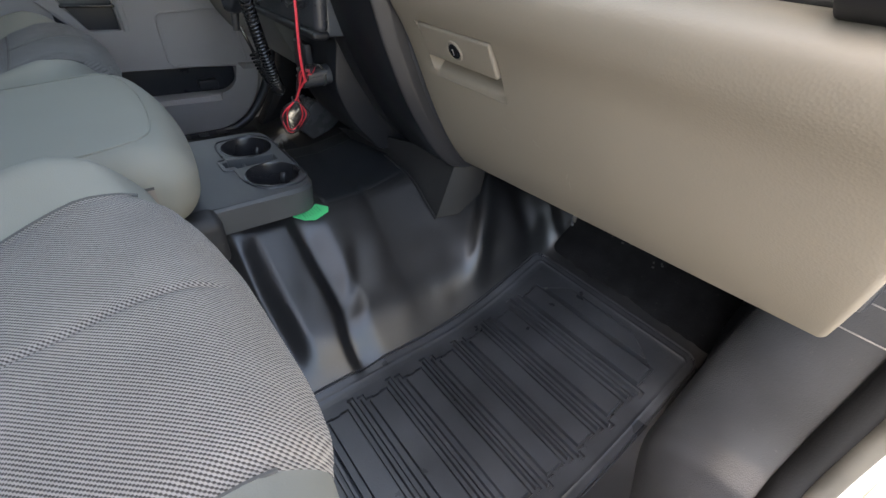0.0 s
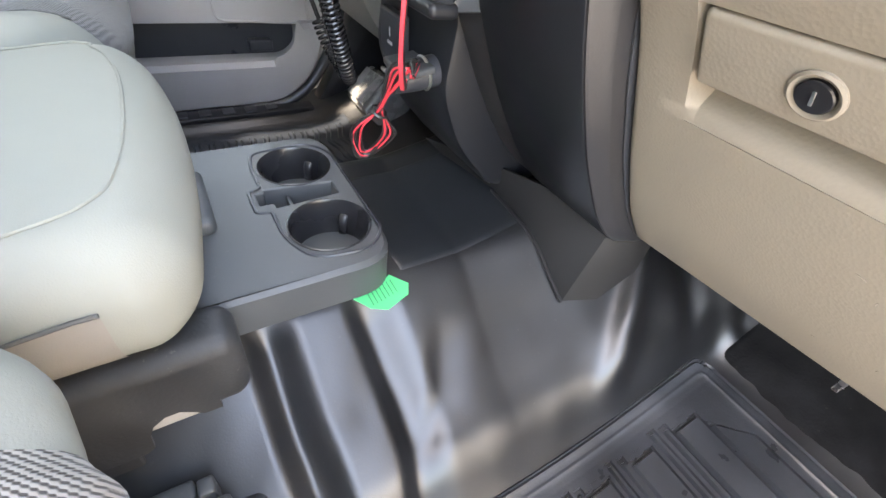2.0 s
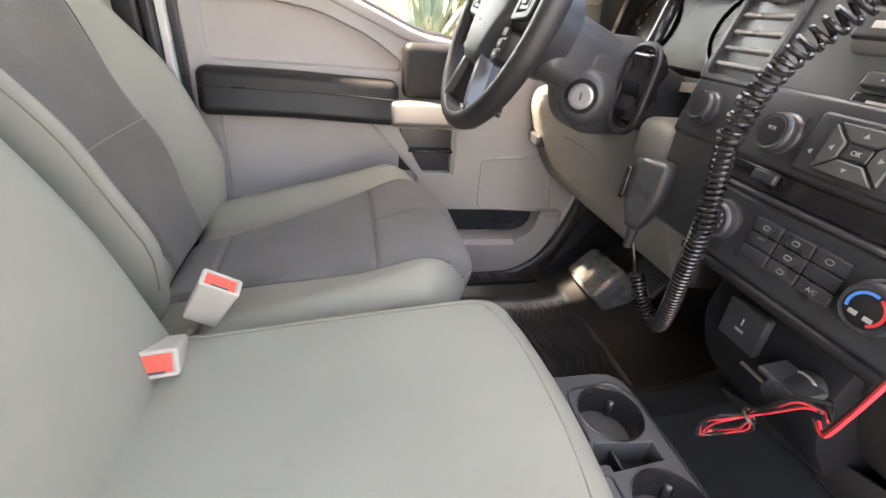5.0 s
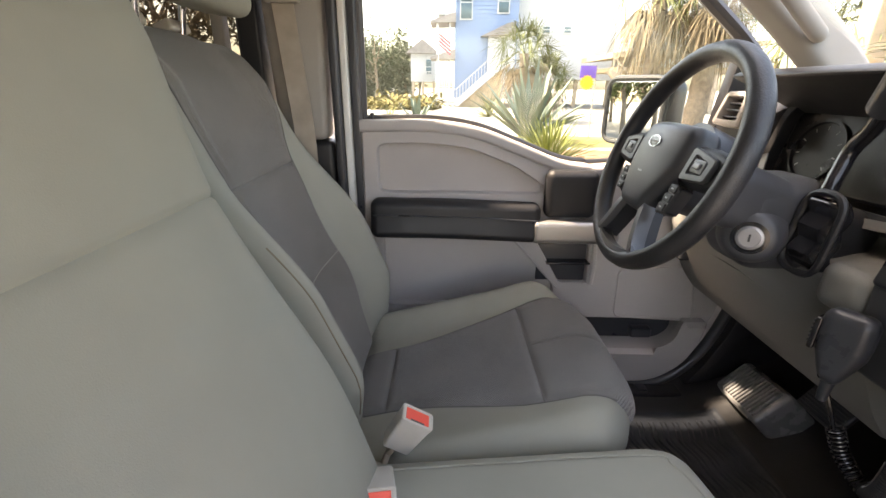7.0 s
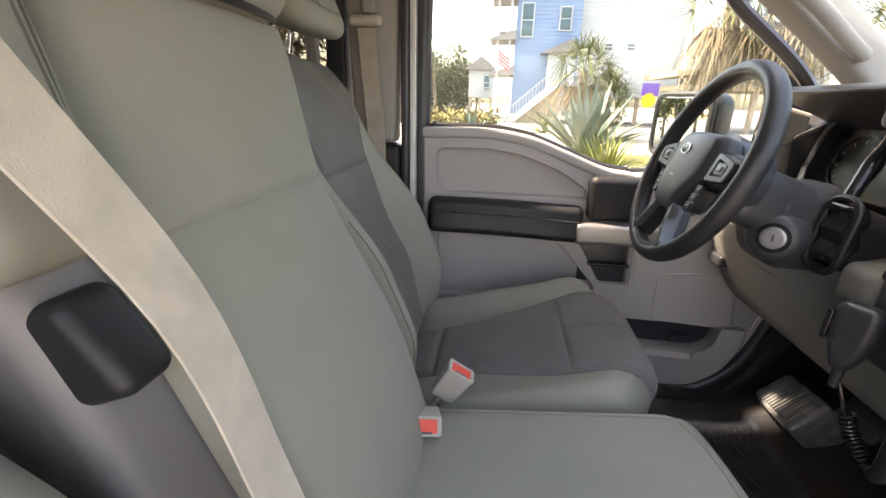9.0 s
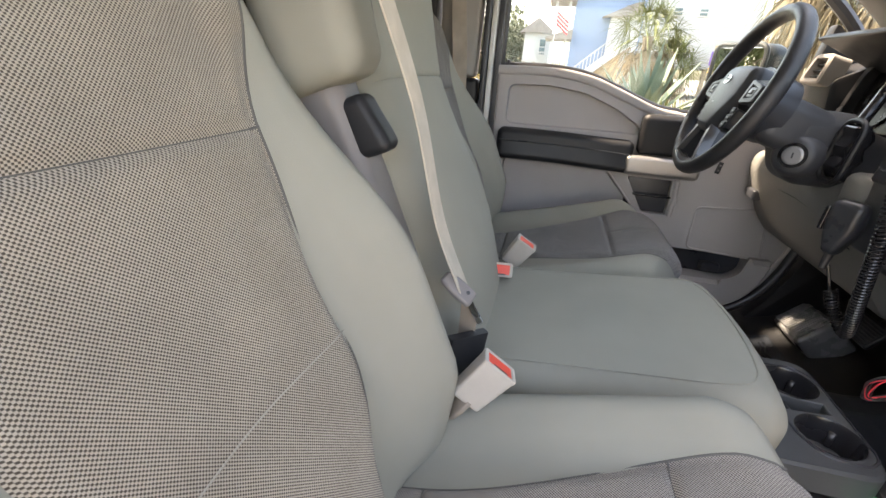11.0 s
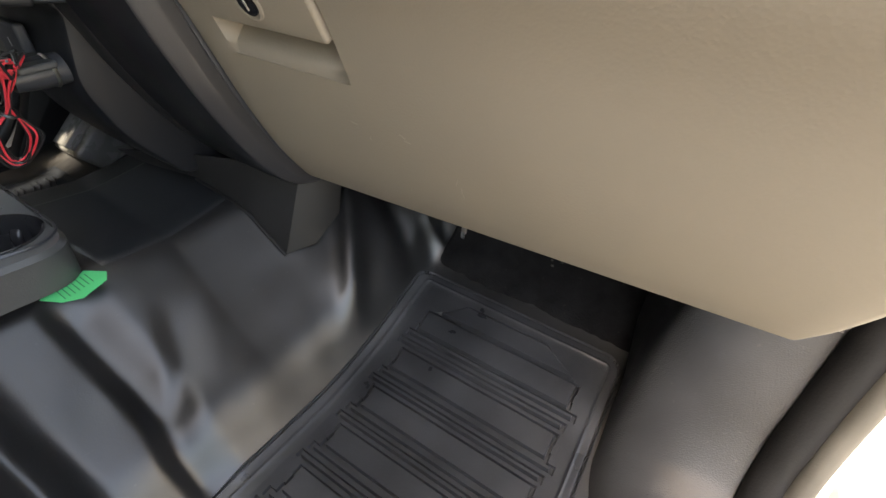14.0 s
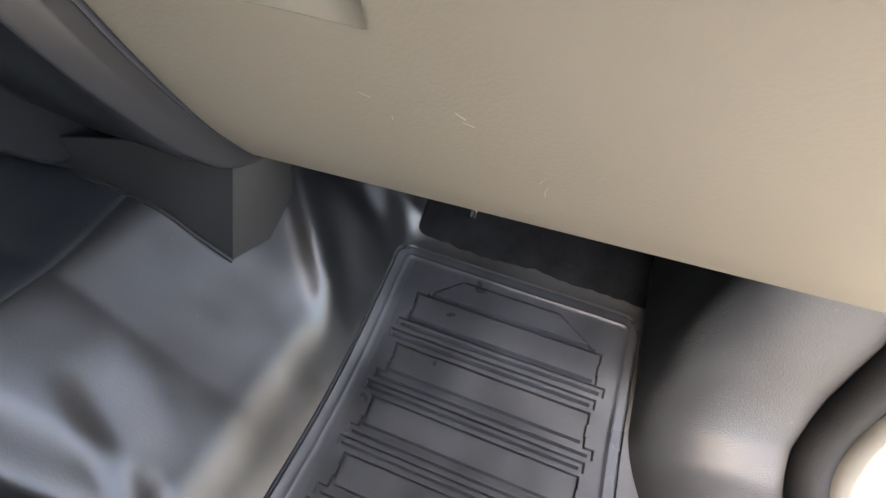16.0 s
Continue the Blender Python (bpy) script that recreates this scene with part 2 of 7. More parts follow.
def link_mesh(name, bm, material, flat=False):
    bmesh.ops.recalc_face_normals(bm, faces=bm.faces[:])
    me = bpy.data.meshes.new(name)
    bm.to_mesh(me)
    bm.free()
    me.materials.append(material)
    if not flat:
        me.polygons.foreach_set("use_smooth", [True] * len(me.polygons))
        me.set_sharp_from_angle(angle=radians(38))
    return new(name, me)


def part(name, bm, material, parent, label="", flat=False):
    ob = link_mesh(name, bm, material, flat)
    ob.parent = parent
    if label:
        tagged(ob, label)
    return ob


def thing(name, label, category, group="", kind=""):
    ob = new(name)
    ob.empty_display_size = 0.05
    return tagged(ob, label, category, group, kind)


def solid(name, bm, material, label, category, group="", kind="", flat=False):
    return tagged(link_mesh(name, bm, material, flat), label, category, group, kind)


def axis_cuts(a, b, r, n, extra=(), seg=4):
    inner = [a + r + (b - a - 2 * r) * i / n for i in range(n + 1)]
    low = [a + r * (1 - math.tan(radians(45) * (1 - i / seg))) for i in range(seg)]
    high = [b - r * (1 - math.tan(radians(45) * (1 - i / seg))) for i in range(seg)]
    vals = sorted(low + inner + high + list(extra))
    out = []
    for v in vals:
        if not out or v - out[-1] > 1e-5:
            out.append(v)
    return out


def rbox(lo, hi, r, n=(1, 1, 1), extra=((), (), ()), seg=4, shape=None, keep=None, lift=None):
    """A box with rounded edges. shape bends it; keep takes only some faces (by unbent centre); lift raises along the normal."""
    c = [axis_cuts(lo[i], hi[i], r, n[i], extra[i], seg) for i in range(3)]
    bm = bmesh.new()
    seen = {}

    def vert(p):
        key = tuple(round(v, 5) for v in p)
        if key not in seen:
            q = Vector(p)
            inner = Vector([min(max(q[i], lo[i] + r), hi[i] - r) for i in range(3)])
            d = q - inner
            if d.length > 1e-9 and r > 0:
                q = inner + d.normalized() * r
            v = bm.verts.new(q)
            seen[key] = (v, Vector(p))
        return seen[key][0]

    for ax in range(3):
        u, w = [(1, 2), (2, 0), (0, 1)][ax]
        for side in (0, 1):
            at = (lo, hi)[side][ax]
            for i in range(len(c[u]) - 1):
                for j in range(len(c[w]) - 1):
                    quad = []
                    mid = [0, 0, 0]
                    mid[ax], mid[u], mid[w] = at, (c[u][i] + c[u][i + 1]) / 2, (c[w][j] + c[w][j + 1]) / 2
                    if keep and not keep(Vector(mid), ax, side):
                        continue
                    for di, dj in ((0, 0), (1, 0), (1, 1), (0, 1)):
                        p = [0, 0, 0]
                        p[ax], p[u], p[w] = at, c[u][i + di], c[w][j + dj]
                        quad.append(vert(p))
                    if side == 0:
                        quad.reverse()
                    bm.faces.new(quad)
    flat_at = {v: p for v, p in seen.values()}
    if shape:
        for v in bm.verts:
            v.co = shape(v.co.copy())
    if lift:
        bm.normal_update()
        moves = [(v, v.normal * lift(flat_at[v])) for v in bm.verts]
        for v, m in moves:
            v.co += m
    return bm


def box(x0, y0, z0, x1, y1, z1, r=0.004, seg=2):
    lo = (min(x0, x1), min(y0, y1), min(z0, z1))
    hi = (max(x0, x1), max(y0, y1), max(z0, z1))
    r = min(r, 0.49 * min(hi[i] - lo[i] for i in range(3)))
    return rbox(lo, hi, r, seg=seg)


def moved(bm, m):
    bm.transform(m)
    return bm


def joined(*bms):
    out = bmesh.new()
    for b in bms:
        me = bpy.data.meshes.new("tmp")
        b.to_mesh(me)
        b.free()
        out.from_mesh(me)
        bpy.data.meshes.remove(me)
    return out


def prism(profile, y0, y1, bevel=0.0, cuts=1, seg=2):
    """A closed (x, z) outline drawn out along y."""
    bm = bmesh.new()
    rings = []
    for k in range(cuts + 1):
        y = y0 + (y1 - y0) * k / cuts
        rings.append([bm.verts.new((x, y, z)) for x, z in profile])
    n = len(profile)
    for a, b in zip(rings, rings[1:]):
        for i in range(n):
            bm.faces.new((a[i], a[(i + 1) % n], b[(i + 1) % n], b[i]))
    ends = [bm.faces.new(rings[0]), bm.faces.new(rings[-1])]
    bmesh.ops.recalc_face_normals(bm, faces=bm.faces[:])
    if bevel:
        rim = list({e for f in ends for e in f.edges})
        bmesh.ops.bevel(bm, geom=rim, offset=bevel, segments=seg, affect="EDGES", profile=0.5, clamp_overlap=True)
    return bm


def rounded(points, r, seg=4):
    """An outline with its corners rounded; r is one radius or one for each corner."""
    out = []
    n = len(points)
    for i in range(n):
        p0, p1, p2 = [Vector(points[(i + k) % n]) for k in (-1, 0, 1)]
        rad = r[i] if isinstance(r, (list, tuple)) else r
        a, b = (p0 - p1), (p2 - p1)
        d = min(rad, 0.45 * a.length, 0.45 * b.length)
        if d < 1e-5:
            out.append(tuple(p1))
            continue
        s, e = p1 + a.normalized() * d, p1 + b.normalized() * d
        for k in range(seg + 1):
            t = k / seg
            out.append(tuple((1 - t) ** 2 * s + 2 * t * (1 - t) * p1 + t * t * e))
    return out


def plate(outline, z0, z1, holes=(), bevel=0.0, seg=2):
    """A flat plate (x, y outline) from z0 to z1; holes: (outline, floor z), where a floor of None goes through."""
    bm = bmesh.new()

    def ring(pts, z):
        vs = [bm.verts.new((x, y, z)) for x, y in pts]
        return vs, [bm.edges.new((vs[i], vs[(i + 1) % len(vs)])) for i in range(len(vs))]

    def wall(a, b):
        for i in range(len(a)):
            bm.faces.new((a[i], a[(i + 1) % len(a)], b[(i + 1) % len(b)], b[i]))

    def shrink(pts, d):
        c = sum((Vector(p) for p in pts), Vector((0, 0))) / len(pts)
        n = len(pts)
        out = []
        for i in range(n):
            t = (Vector(pts[(i + 1) % n]) - Vector(pts[i - 1]))
            nn = Vector((t.y, -t.x))
            nn = nn.normalized() if nn.length > 1e-9 else Vector((0, 0))
            if nn.dot(Vector(pts[i]) - c) < 0:
                nn = -nn
            out.append(tuple(Vector(pts[i]) - nn * d))
        return out

    if bevel:
        top_v, top_e = ring(shrink(outline, bevel), z1)
        mid_v, _ = ring(outline, z1 - bevel)
        wall(mid_v, top_v)
    else:
        top_v, top_e = ring(outline, z1)
        mid_v = top_v
    bot_v, bot_e = ring(outline, z0)
    wall(bot_v, mid_v)
    edges, low_edges = list(top_e), list(bot_e)
    for pts, floor_z in holes:
        hv, he = ring(pts, z1)
        edges += he
        lip_v, _ = ring(shrink(pts, 0.0015), z1 - 0.0015)
        wall(hv, lip_v)
        if floor_z is None:
            lv, le = ring(shrink(pts, 0.0015), z0)
            wall(lip_v, lv)
            low_edges += le
        else:
            lv, le = ring(shrink(pts, 0.004), floor_z)
            wall(lip_v, lv)
            bm.faces.new(lv)
    bmesh.ops.triangle_fill(bm, use_beauty=True, use_dissolve=False, edges=edges)
    bmesh.ops.triangle_fill(bm, use_beauty=True, use_dissolve=False, edges=low_edges)
    return bm


def circle2(cx, cy, r, n=32, squash=1.0):
    return [(cx + r * math.cos(2 * math.pi * i / n), cy + squash * r * math.sin(2 * math.pi * i / n)) for i in range(n)]


def spline(points, per=8, closed=False):
    pts = [Vector(p) for p in points]
    n = len(pts)
    out = []
    for i in range(n if closed else n - 1):
        if closed:
            a, b, c, d = [pts[(i + k) % n] for k in (-1, 0, 1, 2)]
        else:
            b, c = pts[i], pts[i + 1]
            a = pts[i - 1] if i else b * 2 - c
            d = pts[i + 2] if i + 2 < n else c * 2 - b
        for k in range(per):
            t = k / per
            out.append(0.5 * ((2 * b) + (c - a) * t + (2 * a - 5 * b + 4 * c - d) * t * t + (3 * b - a - 3 * c + d) * t ** 3))
    if not closed:
        out.append(pts[-1])
    return out


def sweep(path, section, closed=False, up=(0, 0, 1), scale=None):
    """A closed 2D section carried along a path."""
    bm = bmesh.new()
    n = len(path)
    normal = Vector(up)
    rings = []
    for i, p in enumerate(path):
        if closed:
            tan = (path[(i + 1) % n] - path[i - 1]).normalized()
        else:
            tan = (path[min(i + 1, n - 1)] - path[max(i - 1, 0)]).normalized()
        normal = normal - tan * normal.dot(tan)
        if normal.length < 1e-6:
            normal = tan.orthogonal()
        normal.normalize()
        side = tan.cross(normal)
        s = scale(i / max(1, n - 1)) if scale else 1.0
        rings.append([bm.verts.new(p + side * (a * s) + normal * (b * s)) for a, b in section])
    m = len(section)
    for i in range(n if closed else n - 1):
        a, b = rings[i], rings[(i + 1) % n]
        for j in range(m):
            bm.faces.new((a[j], a[(j + 1) % m], b[(j + 1) % m], b[j]))
    if not closed:
        bm.faces.new(list(reversed(rings[0])))
        bm.faces.new(rings[-1])
    return bm


def tube(points, r, seg=8, per=8, closed=False, scale=None, up=(0, 0, 1)):
    return sweep(spline(points, per, closed), circle2(0, 0, r, seg), closed, up, scale)


def strap(points, width, thick, up, per=6):
    w, h = width / 2, thick / 2
    sec = [(-w, -h * 0.4), (-w * 0.97, -h), (w * 0.97, -h), (w, -h * 0.4), (w, h * 0.4), (w * 0.97, h), (-w * 0.97, h), (-w, h * 0.4)]
    return sweep(spline(points, per), sec, False, up)


def lathe(profile, seg=32):
    """(radius, z) outline turned about z; closed where the radius is 0."""
    bm = bmesh.new()
    rings = []
    for r, z in profile:
        if r < 1e-6:
            rings.append([bm.verts.new((0, 0, z))])
        else:
            rings.append([bm.verts.new((r * math.cos(2 * math.pi * i / seg), r * math.sin(2 * math.pi * i / seg), z)) for i in range(seg)])
    for a, b in zip(rings, rings[1:]):
        for i in range(seg):
            j = (i + 1) % seg
            if len(a) == 1 and len(b) > 1:
                bm.faces.new((a[0], b[i], b[j]))
            elif len(b) == 1 and len(a) > 1:
                bm.faces.new((a[i], a[j], b[0]))
            elif len(a) > 1:
                bm.faces.new((a[i], a[j], b[j], b[i]))
    return bm


def coil(points, big, small, turns, seg=7, per_turn=14):
    path = spline(points, 24)
    n = turns * per_turn
    out = []
    normal = Vector((1, 0, 0))
    lengths = [0.0]
    for a, b in zip(path, path[1:]):
        lengths.append(lengths[-1] + (b - a).length)
    for i in range(n + 1):
        s = lengths[-1] * i / n
        k = 0
        while k < len(path) - 2 and lengths[k + 1] < s:
            k += 1
        f = (s - lengths[k]) / max(1e-9, lengths[k + 1] - lengths[k])
        p = path[k].lerp(path[k + 1], f)
        tan = (path[k + 1] - path[k]).normalized()
        normal = (normal - tan * normal.dot(tan)).normalized()
        side = tan.cross(normal)
        a = 2 * math.pi * i / per_turn
        out.append(p + (normal * math.cos(a) + side * math.sin(a)) * big)
    return sweep(out, circle2(0, 0, small, seg))


def words(name, text, size, m, material, parent):
    cu = bpy.data.curves.new(name, "FONT")
    cu.body, cu.size, cu.extrude = text, size, 0.0002
    cu.align_x, cu.align_y = "CENTER", "CENTER"
    tmp = bpy.data.objects.new(name, cu)
    scene.collection.objects.link(tmp)
    me = bpy.data.meshes.new_from_object(tmp.evaluated_get(bpy.context.evaluated_depsgraph_get()))
    bpy.data.objects.remove(tmp)
    me.materials.clear()
    me.materials.append(material)
    ob = new(name, me)
    ob.matrix_local = m
    ob.parent = parent
    return ob


# A frame whose x points to the driver's right, y up a face that leans by lean degrees and z out of the face, to the rear.
def face_at(x, y, z, lean=0.0):
    a = radians(lean)
    xa, ya = Vector((0, -1, 0)), Vector((math.sin(a), 0, math.cos(a)))
    za = xa.cross(ya)
    return Matrix(((xa.x, ya.x, za.x, x), (xa.y, ya.y, za.y, y), (xa.z, ya.z, za.z, z), (0, 0, 0, 1)))


# ---- the cab: floor ----
def tunnel_side(y):
    """Share of the tunnel's height on its passenger side: flat top, slope, ridge, steeper foot."""
    pts = ((-0.60, 0.0), (-0.340, 0.0), (-0.322, 0.06), (-0.279, 0.36), (-0.19, 0.645), (-0.108, 0.975), (-0.09, 1.0), (0.2, 1.0))
    for (ya_, ha_), (yb_, hb_) in zip(pts, pts[1:]):
        if y <= yb_:
            return ha_ + (hb_ - ha_) * (y - ya_) / (yb_ - ya_) if y > ya_ else ha_
    return 1.0


def tunnel(x, y):
    d = y - 0.03
    if d > 0:
        return 1 - smooth01(0.11, 0.26, d)
    yy = y + 0.035 * smooth01(0.36, 0.62, x) * smooth01(-0.34, -0.25, y)
    return sum(tunnel_side(yy + 0.007 * k) for k in (-2, -1, 0, 1, 2)) / 5


def fold(x, y, path, drop, depth, rise=0.09):
    """A one-sided crease that follows x(y) along a short polyline: a quick drop, then a slow rise."""
    ya_, yb_ = path[0][1], path[-1][1]
    at = path[0][0] if y > ya_ else path[-1][0]
    for (xp, yp), (xq, yq) in zip(path, path[1:]):
        if yq <= y <= yp:
            at = xp + (xq - xp) * (y - yp) / (yq - yp)
            break
    ends = smooth01(ya_ + 0.02, ya_ - 0.015, y) * smooth01(yb_ - 0.03, yb_ + 0.02, y)
    s = x - at
    return depth * ends * smooth01(-drop, drop, s) * (1 - smooth01(drop * 0.7, rise, s))


def hump(x, y, path, width, height):
    """A soft ridge that follows x(y)."""
    (xp, yp), (xq, yq) = path[0], path[-1]
    t = min(1.0, max(0.0, (y - yp) / (yq - yp)))
    ends = smooth01(yp + 0.02, yp - 0.015, y) * smooth01(yq - 0.03, yq + 0.02, y)
    return height * ends * math.exp(-((x - xp - (xq - xp) * t) / width) ** 2)


def ease(d, w):
    """Ramp that starts softly."""
    return 0.0 if d < -w else (d if d > w else (d + w) ** 2 / (4 * w))


def floor_z(x, y):
    tun = tunnel(x, y)
    toe = ease(x - 0.46, 0.09) * 0.40 + ease(x - 0.69, 0.035) * 0.75
    top = 0.213 + 0.20 * max(0.0, x - 0.36) if x > -0.1 else 0.213 - 0.3 * min(0.3, -0.1 - x)
    z = toe * (1 - 0.75 * tun) + top * tun
    # raised outer edge towards the door sills
    z += 0.02 * smooth01(0.70, 0.75, y)
    # creases of the moulded vinyl on the passenger side of the tunnel
    slope = min(1.0, tun * (1 - tun) * 5)
    if y < 0.0 and x > -0.1:
        z -= fold(x, y, ((0.104, -0.11), (0.106, -0.20), (0.114, -0.29)), 0.014, 0.020, 0.050)
        z -= fold(x, y, ((0.210, -0.12), (0.218, -0.20), (0.220, -0.25), (0.212, -0.285), (0.214, -0.315)), 0.013, 0.017, 0.060)
        z -= fold(x, y, ((0.294, -0.165), (0.272, -0.21), (0.246, -0.245)), 0.014, 0.006, 0.07)
        z += hump(x, y, ((0.612, -0.19), (0.502, -0.30)), 0.027, 0.017)
        z -= hump(x, y, ((0.668, -0.19), (0.640, -0.30)), 0.020, 0.014)
        z += 0.010 * math.exp(-((x - 0.700 + 0.05 * (y + 0.3)) / 0.014) ** 2) * smooth01(-0.46, -0.40, y) * smooth01(-0.27, -0.31, y)
    z += (0.004 * noise.noise(Vector((x * 7, y * 7, 0.3))) + 0.0011 * noise.noise(Vector((x * 24, y * 24, 1.7)))) * (0.3 + slope)
    return z


def floor_sheet():
    bm = bmesh.new()
    xs = [-1.25 + 0.03 * i for i in range(42)] + [0.005 + 0.004 * i for i in range(180)] + [0.725 + 0.02 * i for i in range(15)]
    ys = [-0.84 + 0.01 * i for i in range(46)] + [-0.38 + 0.004 * i for i in range(80)] + [-0.06 + 0.012 * i for i in range(78)]
    grid = [[bm.verts.new((x, y, floor_z(x, y) - under_mat(x, y))) for y in ys] for x in xs]
    for i in range(len(xs) - 1):
        for j in range(len(ys) - 1):
            bm.faces.new((grid[i][j], grid[i + 1][j], grid[i + 1][j + 1], grid[i][j + 1]))
    return bm




def floor_patch(outline_fn, x0, x1, y0, y1, nx, ny, lift, us=None):
    """A thickened patch that lies on the floor; lift(u, v) is its height over it."""
    bm = bmesh.new()
    rows = []
    us = us or [i / nx for i in range(nx + 1)]
    nx = len(us) - 1
    for u in us:
        row = []
        for j in range(ny + 1):
            x, y = outline_fn(x0 + (x1 - x0) * u, y0 + (y1 - y0) * j / ny)
            row.append(bm.verts.new((x, y, floor_z(x, y) + lift(u, j / ny))))
        rows.append(row)
    for i in range(nx):
        for j in range(ny):
            bm.faces.new((rows[i][j], rows[i + 1][j], rows[i + 1][j + 1], rows[i][j + 1]))
    return bm


def border_lift(h, wx, wy):
    def f(u, v):
        e = min(u / wx, (1 - u) / wx, v / wy, (1 - v) / wy)
        return -0.002 + (h + 0.002) * smooth01(0.0, 1.0, e)
    return f


def as_is(x, y):
    return x, y


def rib_bar(x0, x1, y0, y1, h=0.0058, outline=None):
    """One raised bar of the mat in its groove."""
    e = 0.0016 / (x1 - x0)
    def lift(u, v):
        d = min(u * (x1 - x0), (1 - u) * (x1 - x0), v * (y1 - y0), (1 - v) * (y1 - y0))
        return -0.006 + (h + 0.006) * smooth01(0.0, 0.0016, d)
    return floor_patch(outline or as_is, x0, x1, y0, y1, 8, 130, lift, [0, e, e * 1.8, 0.5, 1 - e * 1.8, 1 - e, 1])


RIBS = []
for k in range(7):
    x1 = 0.600 - 0.0725 * k
    RIBS += [("rib", x1 - 0.034, x1, -0.637, -0.379), ("thin_rib", x1 - 0.046, x1 - 0.0395, -0.648, -0.369), ("thin_rib", x1 - 0.0625, x1 - 0.056, -0.640, -0.364)]
HEEL = (0.606, 0.635, -0.624, -0.397)


def heel_outline(x, y):
    """The heel plate narrows towards the toe board, most on its outer end."""
    u = (x - HEEL[0]) / (HEEL[1] - HEEL[0])
    v = (y - HEEL[2]) / (HEEL[3] - HEEL[2])
    a, b = HEEL[2] + 0.050 * u, HEEL[3] - 0.038 * u
    return x, a + (b - a) * v


MAT = (0.10, 0.668, -0.687, -0.322)


def mat_edge(u, v):
    """Distance to the mat's rounded outline."""
    hx, hy, r = (MAT[1] - MAT[0]) / 2, (MAT[3] - MAT[2]) / 2, 0.028
    qx, qy = abs(u - 0.5) * 2 * hx - hx + r, abs(v - 0.5) * 2 * hy - hy + r
    return r - math.hypot(max(qx, 0), max(qy, 0)) - min(max(qx, qy), 0.0)


def tray_lift(u, v):
    e = mat_edge(u, v)
    z = -0.002 + 0.0062 * smooth01(0.0, 0.003, e) + 0.0011 * math.exp(-((e - 0.0185) / 0.0016) ** 2) - 0.0006 * smooth01(0.0185, 0.024, e) - 0.005 * math.exp(-((e - 0.0042) / 0.0013) ** 2)
    x, y = MAT[0] + (MAT[1] - MAT[0]) * u, MAT[2] + (MAT[3] - MAT[2]) * v
    if HEEL[0] - 0.0026 < x < HEEL[1] + 0.0026:
        (_, a), (_, b) = heel_outline(x, HEEL[2]), heel_outline(x, HEEL[3])
        if a - 0.003 < y < b + 0.003:
            return z - 0.0048
    for _, xa_, xb_, ya_, yb_ in RIBS:
        if xa_ - 0.0026 < x < xb_ + 0.0026 and ya_ - 0.004 < y < yb_ + 0.004:
            return z - 0.0048
    return z


def under_mat(x, y):
    """Shallow well in which the passenger mat lies."""
    u = (x - MAT[0]) / (MAT[1] - MAT[0])
    v = (y - MAT[2]) / (MAT[3] - MAT[2])
    return 0.016 * smooth01(0.008, 0.014, mat_edge(u, v))


def plain_tray(u, v):
    e = min(u / 0.05, (1 - u) / 0.05, v / 0.08, (1 - v) / 0.08)
    return -0.001 + 0.006 * smooth01(0, 0.15, e) - 0.003 * smooth01(0.5, 0.62, e)


floor = solid("floor", floor_sheet(), VINYL, "black moulded vinyl truck floor with a creased tunnel", "floor", kind="structure")
passenger_mat = thing("floor_mat", "black rubber passenger floor mat with a raised rim and ribs", "floor mat", "floor mats")


tray_us = [i / 130 for i in range(131)]
for _, xa_, xb_, _, _ in RIBS + [("heel", *HEEL)]:
    tray_us += [(x - MAT[0]) / (MAT[1] - MAT[0]) for x in (xa_ - 0.0030, xa_ - 0.0023, xb_ + 0.0023, xb_ + 0.0030)]
tray_us += [(d if k else MAT[1] - MAT[0] - d) / (MAT[1] - MAT[0]) for d in (0.0015, 0.0025, 0.0035, 0.0042, 0.005, 0.006, 0.0165, 0.0175, 0.0185, 0.0195, 0.0205) for k in (0, 1)]
tray_us += [(HEEL[0] + 0.0012 * i - MAT[0]) / (MAT[1] - MAT[0]) for i in range(25)]
tray_us = sorted(u for u in tray_us if 0 <= u <= 1)
part("tray", floor_patch(as_is, *MAT, 130, 280, tray_lift, tray_us), RUBBER, passenger_mat)
for name_, xa_, xb_, ya_, yb_ in RIBS:
    part(name_, rib_bar(xa_, xb_, ya_, yb_), RUBBER, passenger_mat)
    if name_ == "rib":
        for y0, y1 in ((ya_ - 0.011, ya_ - 0.001), (yb_ + 0.001, yb_ + 0.012)):
            part("rib_tab", rib_bar(xa_ + 0.008, xb_ - 0.010, y0, y1, 0.0040), RUBBER, passenger_mat)
part("heel_plate", rib_bar(*HEEL, 0.0056, heel_outline), RUBBER, passenger_mat)
tunnel_panel = thing("floor_panel", "vinyl panel over the transmission tunnel, its sheen put into a paler black", "floor panel")
part("sheet", floor_patch(lambda x, y: (x + 0.10 * max(0.0, -y), y), 0.265, 0.53, -0.106, 0.105, 60, 60, border_lift(0.0012, 0.03, 0.05)), TUNNEL_VINYL, tunnel_panel)
def torn_edge(x, y):
    """Ragged rear edge of the matting."""
    fade = 0.4 * smooth01(0.76, 0.69, x)
    return x + fade * (0.006 * noise.noise(Vector((y * 60, 0.0, 3.1))) + 0.010 * noise.noise(Vector((y * 14, 0.0, 5.3)))), y


